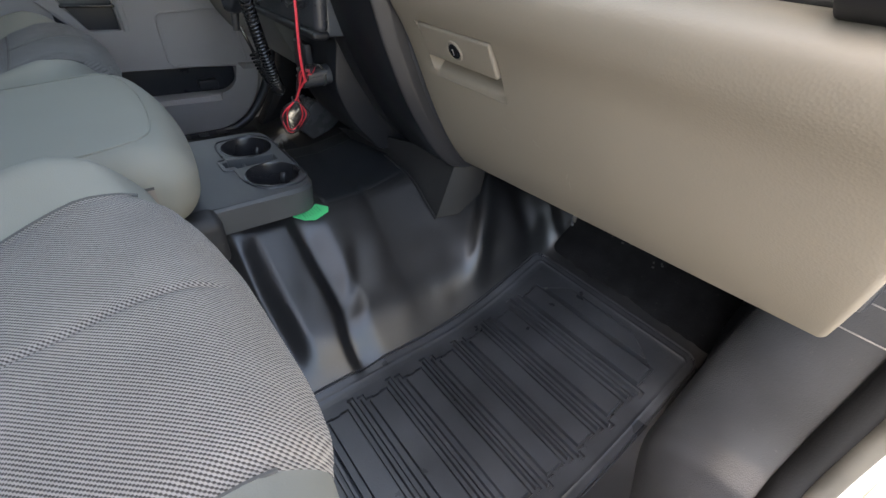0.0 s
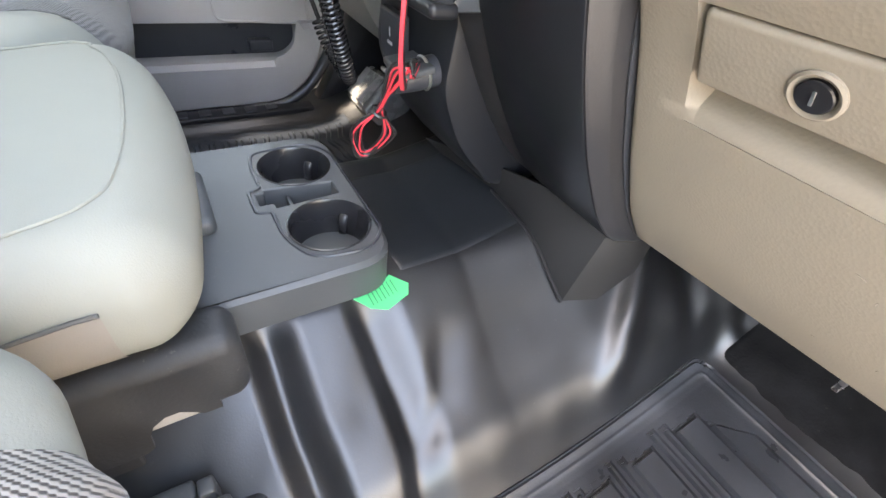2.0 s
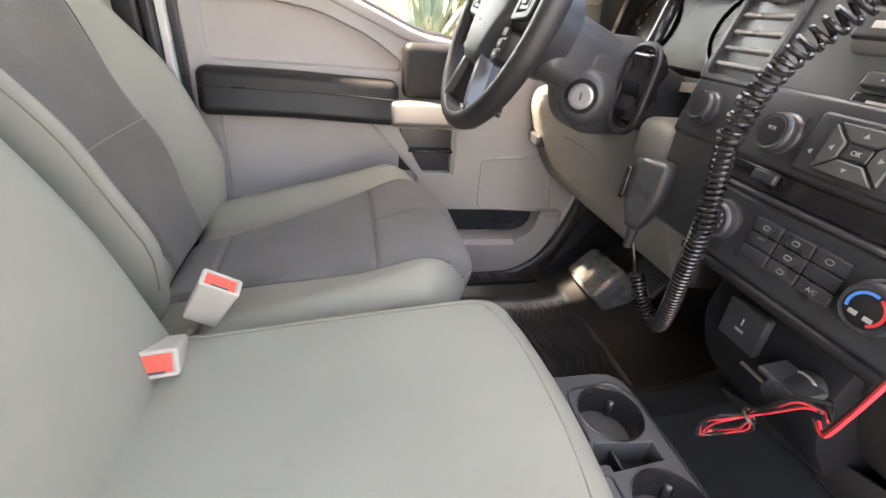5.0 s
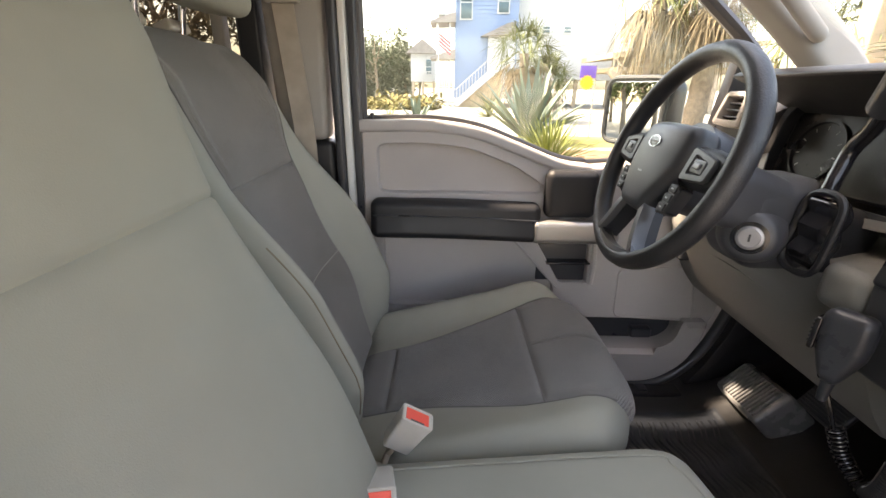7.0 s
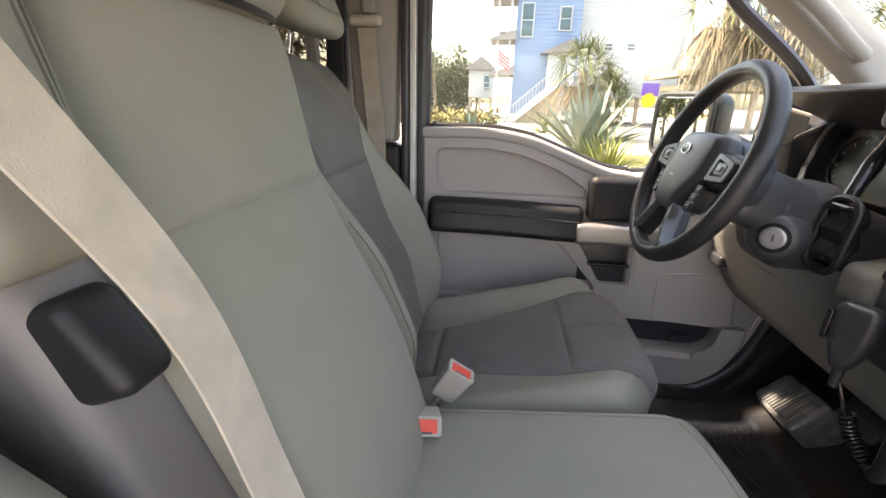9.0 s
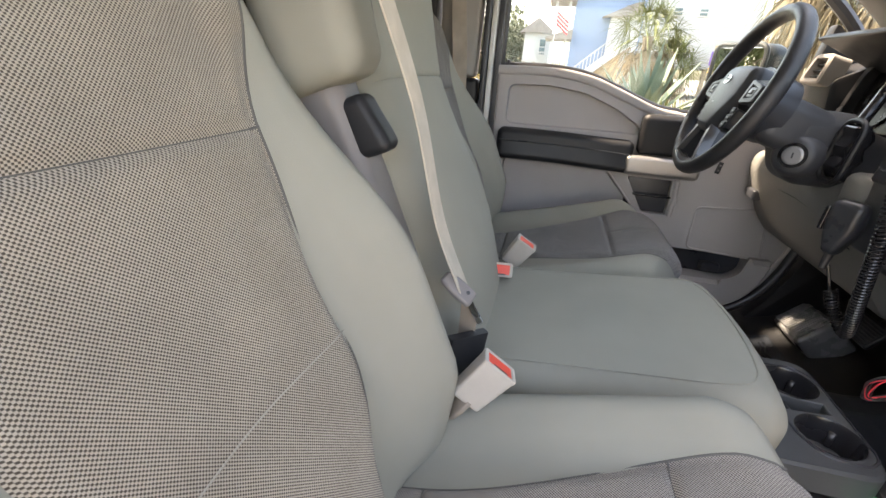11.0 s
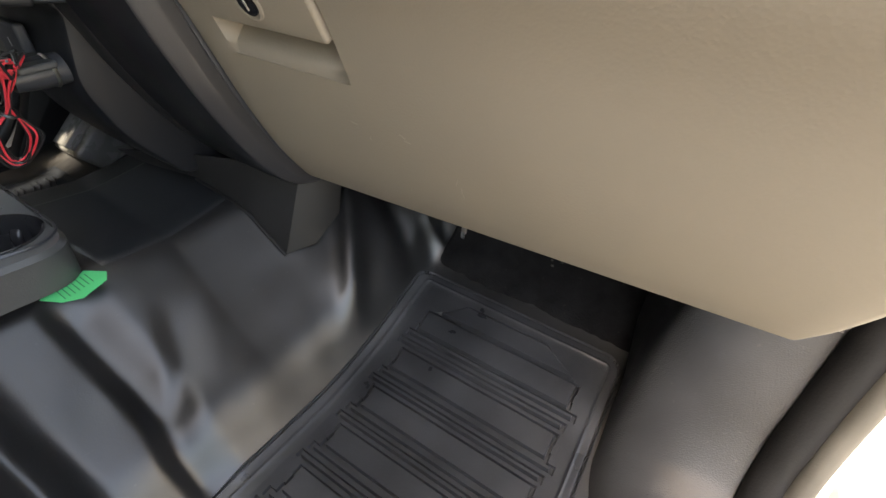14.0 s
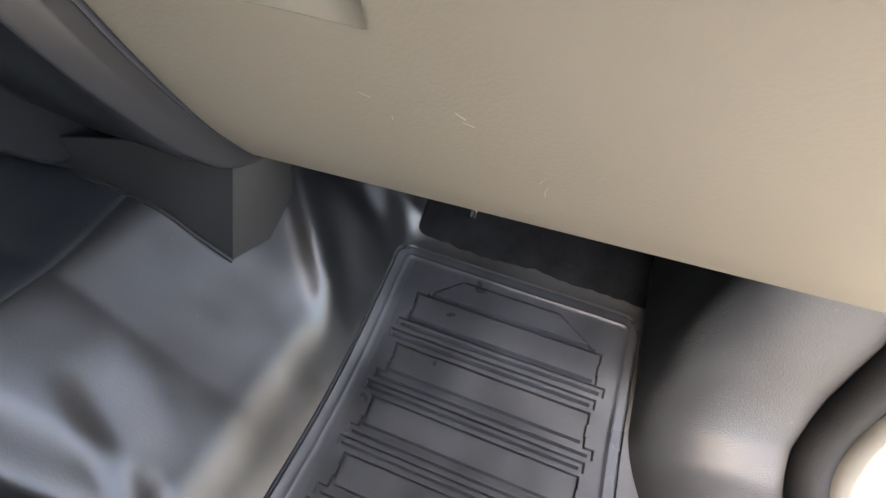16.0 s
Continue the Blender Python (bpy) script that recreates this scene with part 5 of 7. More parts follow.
for name, a0, a1, mt in (("cold_arc", 200, 75, BLUE_PRINT), ("hot_arc", 65, -60, RED_PRINT)):
    pts = [Vector((0.0138 * math.cos(radians(a0 + (a1 - a0) * k / 14)), 0.0138 * math.sin(radians(a0 + (a1 - a0) * k / 14)), 0.0181)) for k in range(15)]
    part(name, moved(sweep(pts, [(-0.0013, -0.0002), (0.0013, -0.0002), (0.0013, 0.0003), (-0.0013, 0.0003)]), temp_m), mt, temp)
for sx in (-0.006, 0.006):
    part("mark", moved(box(sx - 0.004, -0.009, 0, sx + 0.003, -0.005, 0.0004, 0.0001), temp_m @ Matrix.Translation((0, 0, 0.0179))), PRINT, temp)
for row in range(3):
    for colm in range(3):
        u0, v0 = -0.051 + 0.034 * colm, 0.0185 - 0.0158 * row
        bt = part("button", moved(rbox((u0, v0 - 0.0074, 0.008), (u0 + 0.0328, v0 + 0.0074, 0.0165), 0.002), HV), BLACK, stack)
        mk = HV @ Matrix.Translation((u0 + 0.016, v0, 0.0166))
        if row == 2 and colm == 2:
            w_ob = words("lettering", "A/C", 0.0065, mk, PRINT, bt)
        elif (row, colm) in ((0, 0), (1, 1), (0, 1), (0, 2), (2, 1)):
            pts = [Vector((0.0035 * math.cos(0.7 * k) * (1 + 0.3 * (k % 2)), 0.0025 * math.sin(0.7 * k), 0)) for k in range(9)]
            part("pictogram", moved(sweep(pts, circle2(0, 0, 0.0004, 4), True), mk), PRINT, bt)
        elif row == 1 and colm == 0:
            part("lamp_bar", moved(box(-0.004, 0.003, 0, 0.004, 0.004, 0.0003, 0.0001), mk), PRINT, bt)

# storage slot between radio and heater
part("slot_shelf", moved(box(-0.115, -0.012, -0.02, 0.105, 0.014, 0.010, 0.004), face_at(0.304, 0.02, 0.598, 4)), GLOSS, stack, "glossy dark storage slot")
part("slot_edge", moved(rbox((-0.115, -0.017, -0.01), (0.105, -0.011, 0.016), 0.0028), face_at(0.304, 0.02, 0.598, 4)), BLACK, stack)
# radio
RD = face_at(0.307, 0.020, 0.648, 12)
radio = part("radio_panel", moved(rbox((-0.135, -0.038, -0.012), (0.125, 0.040, 0.010), 0.008, n=(4, 2, 1)), RD), BLACK, stack)
vol_m, tune_m = RD @ Matrix.Translation((-0.072, -0.004, 0.010)), RD @ Matrix.Translation((0.086, -0.004, 0.010))
vol = knob("volume_knob", vol_m, 0.0190, 0.018, stack)
words("lettering", "VOL", 0.0052, vol_m @ Matrix.Translation((0, 0.003, 0.0180)), PRINT, vol)
tun = knob("tuning_knob", tune_m, 0.0205, 0.018, stack)
words("lettering", "TUNE", 0.0050, tune_m @ Matrix.Translation((0, 0, 0.0180)), PRINT, tun)
dp = part("direction_pad", moved(rbox((-0.044, -0.030, 0.006), (0.054, 0.026, 0.016), 0.004), RD), BLACK, stack)
for pts in ([(-0.022, 0.020), (0.032, 0.020), (0.016, 0.006), (-0.006, 0.006)], [(-0.022, -0.024), (0.032, -0.024), (0.016, -0.010), (-0.006, -0.010)],
            [(-0.024, 0.018), (-0.024, -0.022), (-0.008, -0.009), (-0.008, 0.005)], [(0.034, 0.018), (0.034, -0.022), (0.018, -0.009), (0.018, 0.005)]):
    part("arrow_key", moved(plate(rounded(pts, 0.002, 2), 0.0155, 0.0195, bevel=0.0012), RD), CONSOLE, dp)
ok = part("ok_key", moved(plate(rounded([(-0.006, -0.008), (0.016, -0.008), (0.016, 0.004), (-0.006, 0.004)], 0.002, 2), 0.0155, 0.0185, bevel=0.001), RD), BLACK, dp)
words("lettering", "OK", 0.006, RD @ Matrix.Translation((0.005, -0.002, 0.0187)), PRINT, ok)
for u, v, a in ((0.005, 0.013, 0), (0.005, -0.017, 180), (-0.016, -0.002, 90), (0.026, -0.002, -90), (-0.031, -0.01, 90), (0.043, -0.01, -90)):
    part("arrow_mark", moved(plate([(-0.0025, -0.0015), (0.0025, -0.0015), (0, 0.0025)], 0, 0.0004), RD @ Matrix.Translation((u, v, 0.0196)) @ Euler((0, 0, radians(a))).to_matrix().to_4x4()), PRINT, dp)
part("eject_key", moved(rbox((-0.078, -0.052, 0.004), (-0.05, -0.040, 0.012), 0.003), RD), BLACK, stack)
part("four_wheel_panel", moved(rbox((-0.225, -0.038, -0.012), (-0.137, 0.036, 0.008), 0.008), RD), BLACK, stack)
knob("drive_mode_knob", RD @ Matrix.Translation((-0.182, 0.0, 0.008)), 0.017, 0.017, stack)
for v in (0.02, 0.0, -0.02):
    part("mark", moved(box(-0.151, v - 0.002, 0.008, -0.145, v + 0.002, 0.0088, 0.0003), RD), PRINT, stack)
# disc slot and row of keys
CD = face_at(0.3155, 0.0, 0.692, 16)
part("disc_slot", moved(rbox((-0.06, -0.012, -0.005), (0.095, 0.003, 0.0035), 0.003), CD), GLOSS, stack)
part("maker_plate", moved(box(-0.045, -0.0075, 0.003, -0.005, -0.0035, 0.0042, 0.0004), CD), PRINT, stack)
for k in range(4):
    kb = part("preset_key", moved(rbox((-0.058 + 0.036 * k, 0.006, -0.005), (-0.0235 + 0.036 * k, 0.020, 0.008), 0.003), CD), BLACK, stack)
    part("mark", moved(box(-0.0425 + 0.036 * k, 0.0122, 0.0078, -0.0400 + 0.036 * k, 0.0138, 0.0082, 0.0001), CD), PRINT, kb)
# display with its keys
DS = face_at(0.334, -0.005, 0.768, 16)
part("display_hood", moved(rbox((-0.10, -0.045, -0.02), (0.105, 0.055, 0.008), 0.012), DS), VENT_GREY, stack)
part("display", moved(rbox((-0.045, -0.036, 0.0), (0.095, 0.046, 0.0095), 0.003), DS), SCREEN, stack)
for k in range(3):
    kb = part("display_key", moved(rbox((-0.095, -0.036 + 0.028 * k, 0.0), (-0.052, -0.010 + 0.028 * k, 0.012), 0.004), DS), BLACK, stack)
    part("mark", moved(box(-0.08, -0.027 + 0.028 * k, 0.0117, -0.067, -0.021 + 0.028 * k, 0.0124, 0.0003), DS), PRINT, kb)
# tall air vents, each side of the display
for y in (0.198, -0.155):
    VM = face_at(0.333, y, 0.748, 16)
    vent = part("air_vent", moved(plate(rounded([(-0.045, -0.075), (0.045, -0.075), (0.045, 0.075), (-0.045, 0.075)], 0.008), -0.03, 0.010, [(rounded([(-0.037, -0.067), (0.037, -0.067), (0.037, 0.067), (-0.037, 0.067)], 0.004), -0.028)], 0.003), VM), BLACK, stack)
    part("vent_back", moved(box(-0.036, -0.066, -0.029, 0.036, 0.066, -0.027, 0.0005), VM), MATTING, vent)
    for k in range(7):
        part("slat", moved(rbox((-0.0365, -0.0032, -0.012), (0.0365, 0.0030, 0.012), 0.0024), VM @ Matrix.Translation((0, -0.056 + 0.0185 * k, -0.006)) @ Euler((radians(-22), 0, 0)).to_matrix().to_4x4()), VENT_GREY, vent)
    part("vent_tab", moved(rbox((-0.012, 0.016, 0.0), (0.010, 0.027, 0.014), 0.003), VM), SILVER, vent)
# outlet cover on the side column
OC = face_at(0.303, -0.155, 0.640, 14)
oc = part("outlet_cover", moved(rbox((-0.040, -0.036, -0.01), (0.038, 0.036, 0.006), 0.005), OC), BLACK, stack)
part("cover_line", moved(sweep([Vector((x, y, 0.0062)) for x, y in rounded([(-0.034, -0.030), (0.032, -0.030), (0.032, 0.030), (-0.034, 0.030)], 0.005)], circle2(0, 0, 0.0007, 5), True), OC), GLOSS, oc)
part("finger_tab", moved(rbox((-0.014, -0.033, 0.003), (0.014, -0.024, 0.009), 0.003), OC), BLACK, oc)
words("lettering", "12V", 0.0038, OC @ Matrix.Translation((-0.021, 0.006, 0.0062)), PRINT, oc)
words("lettering", "AC 110V", 0.0042, OC @ Matrix.Translation((0.014, 0.007, 0.0062)), PRINT, oc)
words("lettering", "400W MAX", 0.0042, OC @ Matrix.Translation((0.014, 0.001, 0.0062)), PRINT, oc)
# data socket and power socket in the recess
US = face_at(0.337, 0.060, 0.420, -4)
usb = part("data_socket", moved(rbox((-0.028, -0.026, -0.006), (0.028, 0.030, 0.006), 0.004), US), BLACK, stack)
part("port", moved(box(-0.006, -0.006, 0.006, 0.006, -0.002, 0.0068, 0.0003), US), PRINT, usb)
part("port_mark", moved(box(-0.001, 0.003, 0.006, 0.001, 0.013, 0.0066, 0.0003), US), PRINT, usb)
plug = thing("power_plug", "black twelve-volt plug with a metal clip in the socket", "plug")
PM = face_at(0.335, -0.030, 0.415, -8)
part("plug_body", moved(lathe([(0.0, -0.005), (0.016, -0.005), (0.016, 0.02), (0.013, 0.045), (0.0, 0.047)], 20), PM), BLACK, plug)
part("plug_cap", moved(rbox((-0.028, 0.006, 0.004), (0.022, 0.014, 0.040), 0.003), PM), CONSOLE, plug)
part("clip", moved(rbox((-0.052, -0.010, 0.030), (-0.020, -0.006, 0.034), 0.0015), PM), STEEL, plug)
part("plug_ring", moved(lathe([(0.0165, 0.006), (0.018, 0.008), (0.0165, 0.010)], 20), PM), STEEL, plug)

# loose floor flap under the stack
flap = thing("tunnel_cover", "black plastic cover below the centre stack with a loose corner", "cover")
def sheet(rows, thick=0.003):
    """A bent sheet from pairs of upper and lower points."""
    bm = bmesh.new()
    grid = [[bm.verts.new(Vector(u).lerp(Vector(w), k / 4)) for k in range(5)] for u, w in rows]
    for ra, rb in zip(grid, grid[1:]):
        for k in range(4):
            bm.faces.new((ra[k], rb[k], rb[k + 1], ra[k + 1]))
    back = [[bm.verts.new(v.co + Vector((thick, 0.25 * thick, thick * 0.2))) for v in r_] for r_ in grid]
    for ra, rb in zip(back, back[1:]):
        for k in range(4):
            bm.faces.new((ra[k + 1], rb[k + 1], rb[k], ra[k]))
    for ga, gb, ba, bb in zip(grid, grid[1:], back, back[1:]):
        bm.faces.new((ga[4], gb[4], bb[4], ba[4]))
        bm.faces.new((ba[0], bb[0], gb[0], ga[0]))
    return bm


TIP = ((0.512, -0.196, 0.294), (0.468, -0.199, 0.170))
part("front_sheet", sheet([((0.415, 0.10, 0.262), (0.44, 0.09, 0.236)), ((0.440, -0.035, 0.288), (0.452, -0.036, 0.246)), ((0.455, -0.075, 0.290), (0.455, -0.078, 0.240)),
                           ((0.472, -0.115, 0.292), (0.462, -0.130, 0.222)), ((0.494, -0.160, 0.293), (0.464, -0.165, 0.197)), TIP]), FLAP, flap)
part("side_sheet", sheet([TIP, ((0.535, -0.214, 0.294), (0.505, -0.222, 0.180)), ((0.566, -0.222, 0.292), (0.552, -0.226, 0.214))]), FLAP, flap)
part("curled_edge", tube([(0.452, -0.034, 0.243), (0.453, -0.078, 0.238), (0.459, -0.130, 0.221), (0.462, -0.165, 0.196), (0.467, -0.199, 0.168)], 0.0026, 8), FLAP, flap)

# ---- driver's side of the dash ----
knee = thing("knee_panel", "grey lower dash panel below the steering column", "dash panel")
KP = rounded([(0.42, 0.60), (0.335, 0.575), (0.325, 0.535), (0.345, 0.47), (0.39, 0.385), (0.43, 0.335), (0.50, 0.325), (0.60, 0.36), (0.60, 0.60)], 0.02, 4)
part("panel", prism(KP, 0.255, 0.815, 0.012, cuts=4), SOFT_GREY, knee)
part("brake_release", rbox((0.335, 0.74, 0.44), (0.365, 0.80, 0.47), 0.008), BLACK, knee, "black release lever")
part("trim_line", tube([(0.353, 0.30, 0.462), (0.338, 0.50, 0.505), (0.340, 0.70, 0.50)], 0.004, 6), GLOSS, knee)
part("diagnostic_switch", rbox((0.355, 0.775, 0.45), (0.372, 0.80, 0.50), 0.003), BLACK, knee)
part("column_side_panel", rbox((0.30, 0.252, 0.545), (0.44, 0.330, 0.615), 0.02, n=(3, 3, 2)), SOFT_GREY, knee, "grey panel beside the column")

hood = thing("instrument_cluster", "black instrument cluster under a hooded dash top", "instrument panel")
HP = rounded([(0.330, 0.872), (0.36, 0.885), (0.60, 0.865), (0.95, 0.78), (0.95, 0.60), (0.52, 0.60), (0.49, 0.80), (0.37, 0.855)], 0.012, 4)
part("hood", prism(HP, 0.245, 0.70, 0.012, cuts=3), BLACK_SOFT, hood)
part("dash_end", prism(rounded([(0.42, 0.60), (0.40, 0.78), (0.50, 0.83), (0.95, 0.78), (0.95, 0.60)], 0.02), 0.70, 0.835, 0.012), BLACK_SOFT, hood)
part("dash_middle", prism(rounded([(0.40, 0.80), (0.44, 0.835), (0.62, 0.845), (0.95, 0.77), (0.95, 0.60), (0.56, 0.60), (0.56, 0.80)], 0.02), -0.21, 0.25, 0.005), BLACK_SOFT, hood)
part("cluster_face", moved(rbox((-0.20, -0.07, -0.01), (0.20, 0.09, 0.004), 0.006), face_at(0.47, 0.48, 0.735, 14)), CLUSTER, hood)
for du in (-0.11, 0.11):
    dm = face_at(0.47, 0.48, 0.735, 14) @ Matrix.Translation((du, 0, 0.004))
    dial = part("dial", moved(lathe([(0.058, 0), (0.060, 0.006), (0.055, 0.006), (0.053, 0.001), (0, 0.001)], 40), dm), CLUSTER, hood)
    for k in range(9):
        a = radians(225 - 33.75 * k)
        part("mark", moved(box(-0.001, 0.040, 0.0012, 0.001, 0.048, 0.0018, 0.0003), dm @ Euler((0, 0, a - math.pi / 2)).to_matrix().to_4x4()), PRINT, dial)
part("cluster_rim", moved(plate(rounded([(-0.22, -0.10), (0.22, -0.10), (0.22, 0.10), (-0.22, 0.10)], 0.05, 6), 0.0, 0.03, [(rounded([(-0.20, -0.075), (0.20, -0.075), (0.20, 0.09), (-0.20, 0.09)], 0.045, 6), None)], 0.006), face_at(0.47, 0.48, 0.728, 14)), BLACK_SOFT, hood)
part("cluster_trim", moved(strap([(-0.20, -0.02, 0.034), (-0.17, -0.075, 0.036), (-0.08, -0.092, 0.037), (0.0, -0.094, 0.037), (0.08, -0.092, 0.037), (0.17, -0.075, 0.036), (0.20, -0.02, 0.034)], 0.016, 0.004, (0, 0, 1)), face_at(0.47, 0.48, 0.728, 14)), VENT_GREY, hood, "satin grey lower cluster trim")
sv = part("side_vent", moved(plate(rounded([(-0.05, -0.035), (0.05, -0.035), (0.04, 0.04), (-0.04, 0.04)], 0.012), -0.03, 0.02, [(rounded([(-0.038, -0.025), (0.038, -0.025), (0.03, 0.03), (-0.03, 0.03)], 0.008), -0.02)], 0.004), face_at(0.40, 0.755, 0.80, 15)), PILLAR, hood, "grey round-edged side vent")
for k in range(3):
    part("slat", moved(rbox((-0.033, -0.002, -0.012), (0.033, 0.002, 0.008), 0.0015), face_at(0.40, 0.755, 0.80, 15) @ Matrix.Translation((0, -0.014 + 0.015 * k, 0))), BLACK, sv)

# steering column, wheel and shift lever
column = thing("steering_column", "black steering column shroud with key lock and shift boot", "steering column")
CM = Matrix.Translation((0.115, 0.455, 0.728)) @ Euler((0, radians(20), 0)).to_matrix().to_4x4()
part("shroud", moved(rbox((0.055, -0.062, -0.062), (0.36, 0.062, 0.045), 0.030, n=(6, 4, 4), seg=5), CM), SHROUD, column)
part("lower_shroud", rbox((0.212, 0.392, 0.558), (0.36, 0.520, 0.715), 0.036, n=(5, 5, 5), seg=5, shape=lambda p: Vector((p.x + 0.30 * max(0.0, 0.64 - p.z), p.y, p.z))), SHROUD, column)
lz = Vector((-0.62, -0.78, 0.08)).normalized()
lx = Vector((0, 0, 1)).cross(lz).normalized()
ly = lz.cross(lx)
KM = Matrix(((lx.x, ly.x, lz.x, 0.229), (lx.y, ly.y, lz.y, 0.386), (lx.z, ly.z, lz.z, 0.625), (0, 0, 0, 1)))
lock = part("key_housing", moved(lathe([(0.052, -0.045), (0.040, -0.006), (0.034, -0.001), (0.028, 0.001), (0, 0.001)], 36), KM), SHROUD, column)
part("key_ring", moved(lathe([(0.026, 0.0), (0.0265, 0.003), (0.0205, 0.0035), (0.020, 0.0)], 32), KM), GLOSS, lock)
part("key_lock", moved(lathe([(0.0190, 0.0), (0.0190, 0.0035), (0.0150, 0.0045), (0.0145, 0.0030), (0, 0.0030)], 28), KM), KEY_METAL, lock, "silver key lock")
part("key_slot", moved(box(-0.0015, -0.006, 0.0043, 0.0015, 0.006, 0.0052, 0.0004), KM), BLACK, lock)
BMX = face_at(0.293, 0.352, 0.645, 6)
part("boot_frame", moved(sweep([Vector((x, y, 0.0)) for x, y in rounded([(-0.038, -0.062), (0.034, -0.062), (0.036, 0.062), (-0.030, 0.062)], 0.03, 6)], circle2(0, 0, 0.0055, 8), True), BMX), BLACK_SOFT, column)
part("shift_boot", moved(rbox((-0.032, -0.055, -0.03), (0.030, 0.056, 0.004), 0.015, n=(6, 8, 2), shape=lambda p: Vector((p.x, p.y, p.z + 0.004 * math.sin(p.y * 160)))), BMX), GLOSS, column)
part("lever", tube([(0.315, 0.385, 0.665), (0.318, 0.375, 0.70), (0.345, 0.39, 0.76), (0.335, 0.355, 0.80), (0.30, 0.30, 0.86)], 0.011, 12), GLOSS, column, "glossy black column shift lever")
part("lever_grip", tube([(0.322, 0.335, 0.825), (0.30, 0.30, 0.865), (0.285, 0.28, 0.90)], 0.021, 14), BLACK, column)
part("lever_collar", moved(lathe([(0.014, -0.006), (0.017, 0), (0.014, 0.006)], 18), Matrix.Translation((0.316, 0.383, 0.675))), BLACK, column)
part("stalk", tube([(0.20, 0.52, 0.70), (0.20, 0.60, 0.72), (0.20, 0.67, 0.73)], 0.009, 10), BLACK, column)

wheel = thing("steering_wheel", "black leather three-spoke steering wheel with grey switches", "steering wheel")
ra = radians(20)
xa = Vector((0, -1, 0))
ya = Vector((math.sin(ra), 0, math.cos(ra)))
za = xa.cross(ya)
WM = Matrix(((xa.x, ya.x, za.x, 0.106), (xa.y, ya.y, za.y, 0.458), (xa.z, ya.z, za.z, 0.735), (0, 0, 0, 1)))
wheel_rim = sweep([Vector((0.178 * math.cos(2 * math.pi * k / 72), 0.176 * math.sin(2 * math.pi * k / 72), 0)) for k in range(72)], circle2(0, 0, 0.0155, 14, 1.15), True, (0, 0, 1))
part("rim", moved(wheel_rim, WM), LEATHER, wheel)
def hub_shape(p):
    taper = 1 - 0.52 * smooth01(0.0, -0.09, p.y) ** 0.9 - 0.10 * smooth01(0.02, 0.06, p.y)
    p.x *= taper
    p.z -= (2.2 * p.x * p.x + 1.2 * max(0.0, -p.y - 0.02) ** 2 + 2.5 * max(0.0, p.y - 0.01) ** 2) * smooth01(-0.03, 0.02, p.z)
    return p


hub = part("hub", moved(rbox((-0.082, -0.090, -0.035), (0.082, 0.060, 0.030), 0.018, n=(12, 10, 2), seg=5, shape=hub_shape), WM), SHROUD, wheel)
part("badge", moved(lathe([(0, 0.0285), (0.013, 0.0285), (0.0125, 0.0305), (0, 0.0310)], 28), WM @ Matrix.Translation((0, 0.022, 0)) @ Matrix.Diagonal((1.25, 0.68, 1, 1))), SCREEN, hub, "small dark oval badge")
part("badge_rim", moved(sweep([Vector((0.0165 * math.cos(2 * math.pi * k / 32), 0.0092 * math.sin(2 * math.pi * k / 32), 0.0305)) for k in range(32)], circle2(0, 0, 0.0009, 6), True), WM @ Matrix.Translation((0, 0.022, 0))), CHROME, hub)
part("badge_mark", moved(box(-0.009, -0.0012, 0.0308, 0.009, 0.0012, 0.0316, 0.0004), WM @ Matrix.Translation((0, 0.022, 0))), PRINT, hub)
for k in range(2):
    part("mark", moved(box(-0.007 + 0.004 * k, -0.030 - 0.010 * k, 0.0285 - 0.0012 * k, 0.007 - 0.004 * k, -0.027 - 0.010 * k, 0.0302 - 0.0012 * k, 0.0003), WM), PRINT, hub)
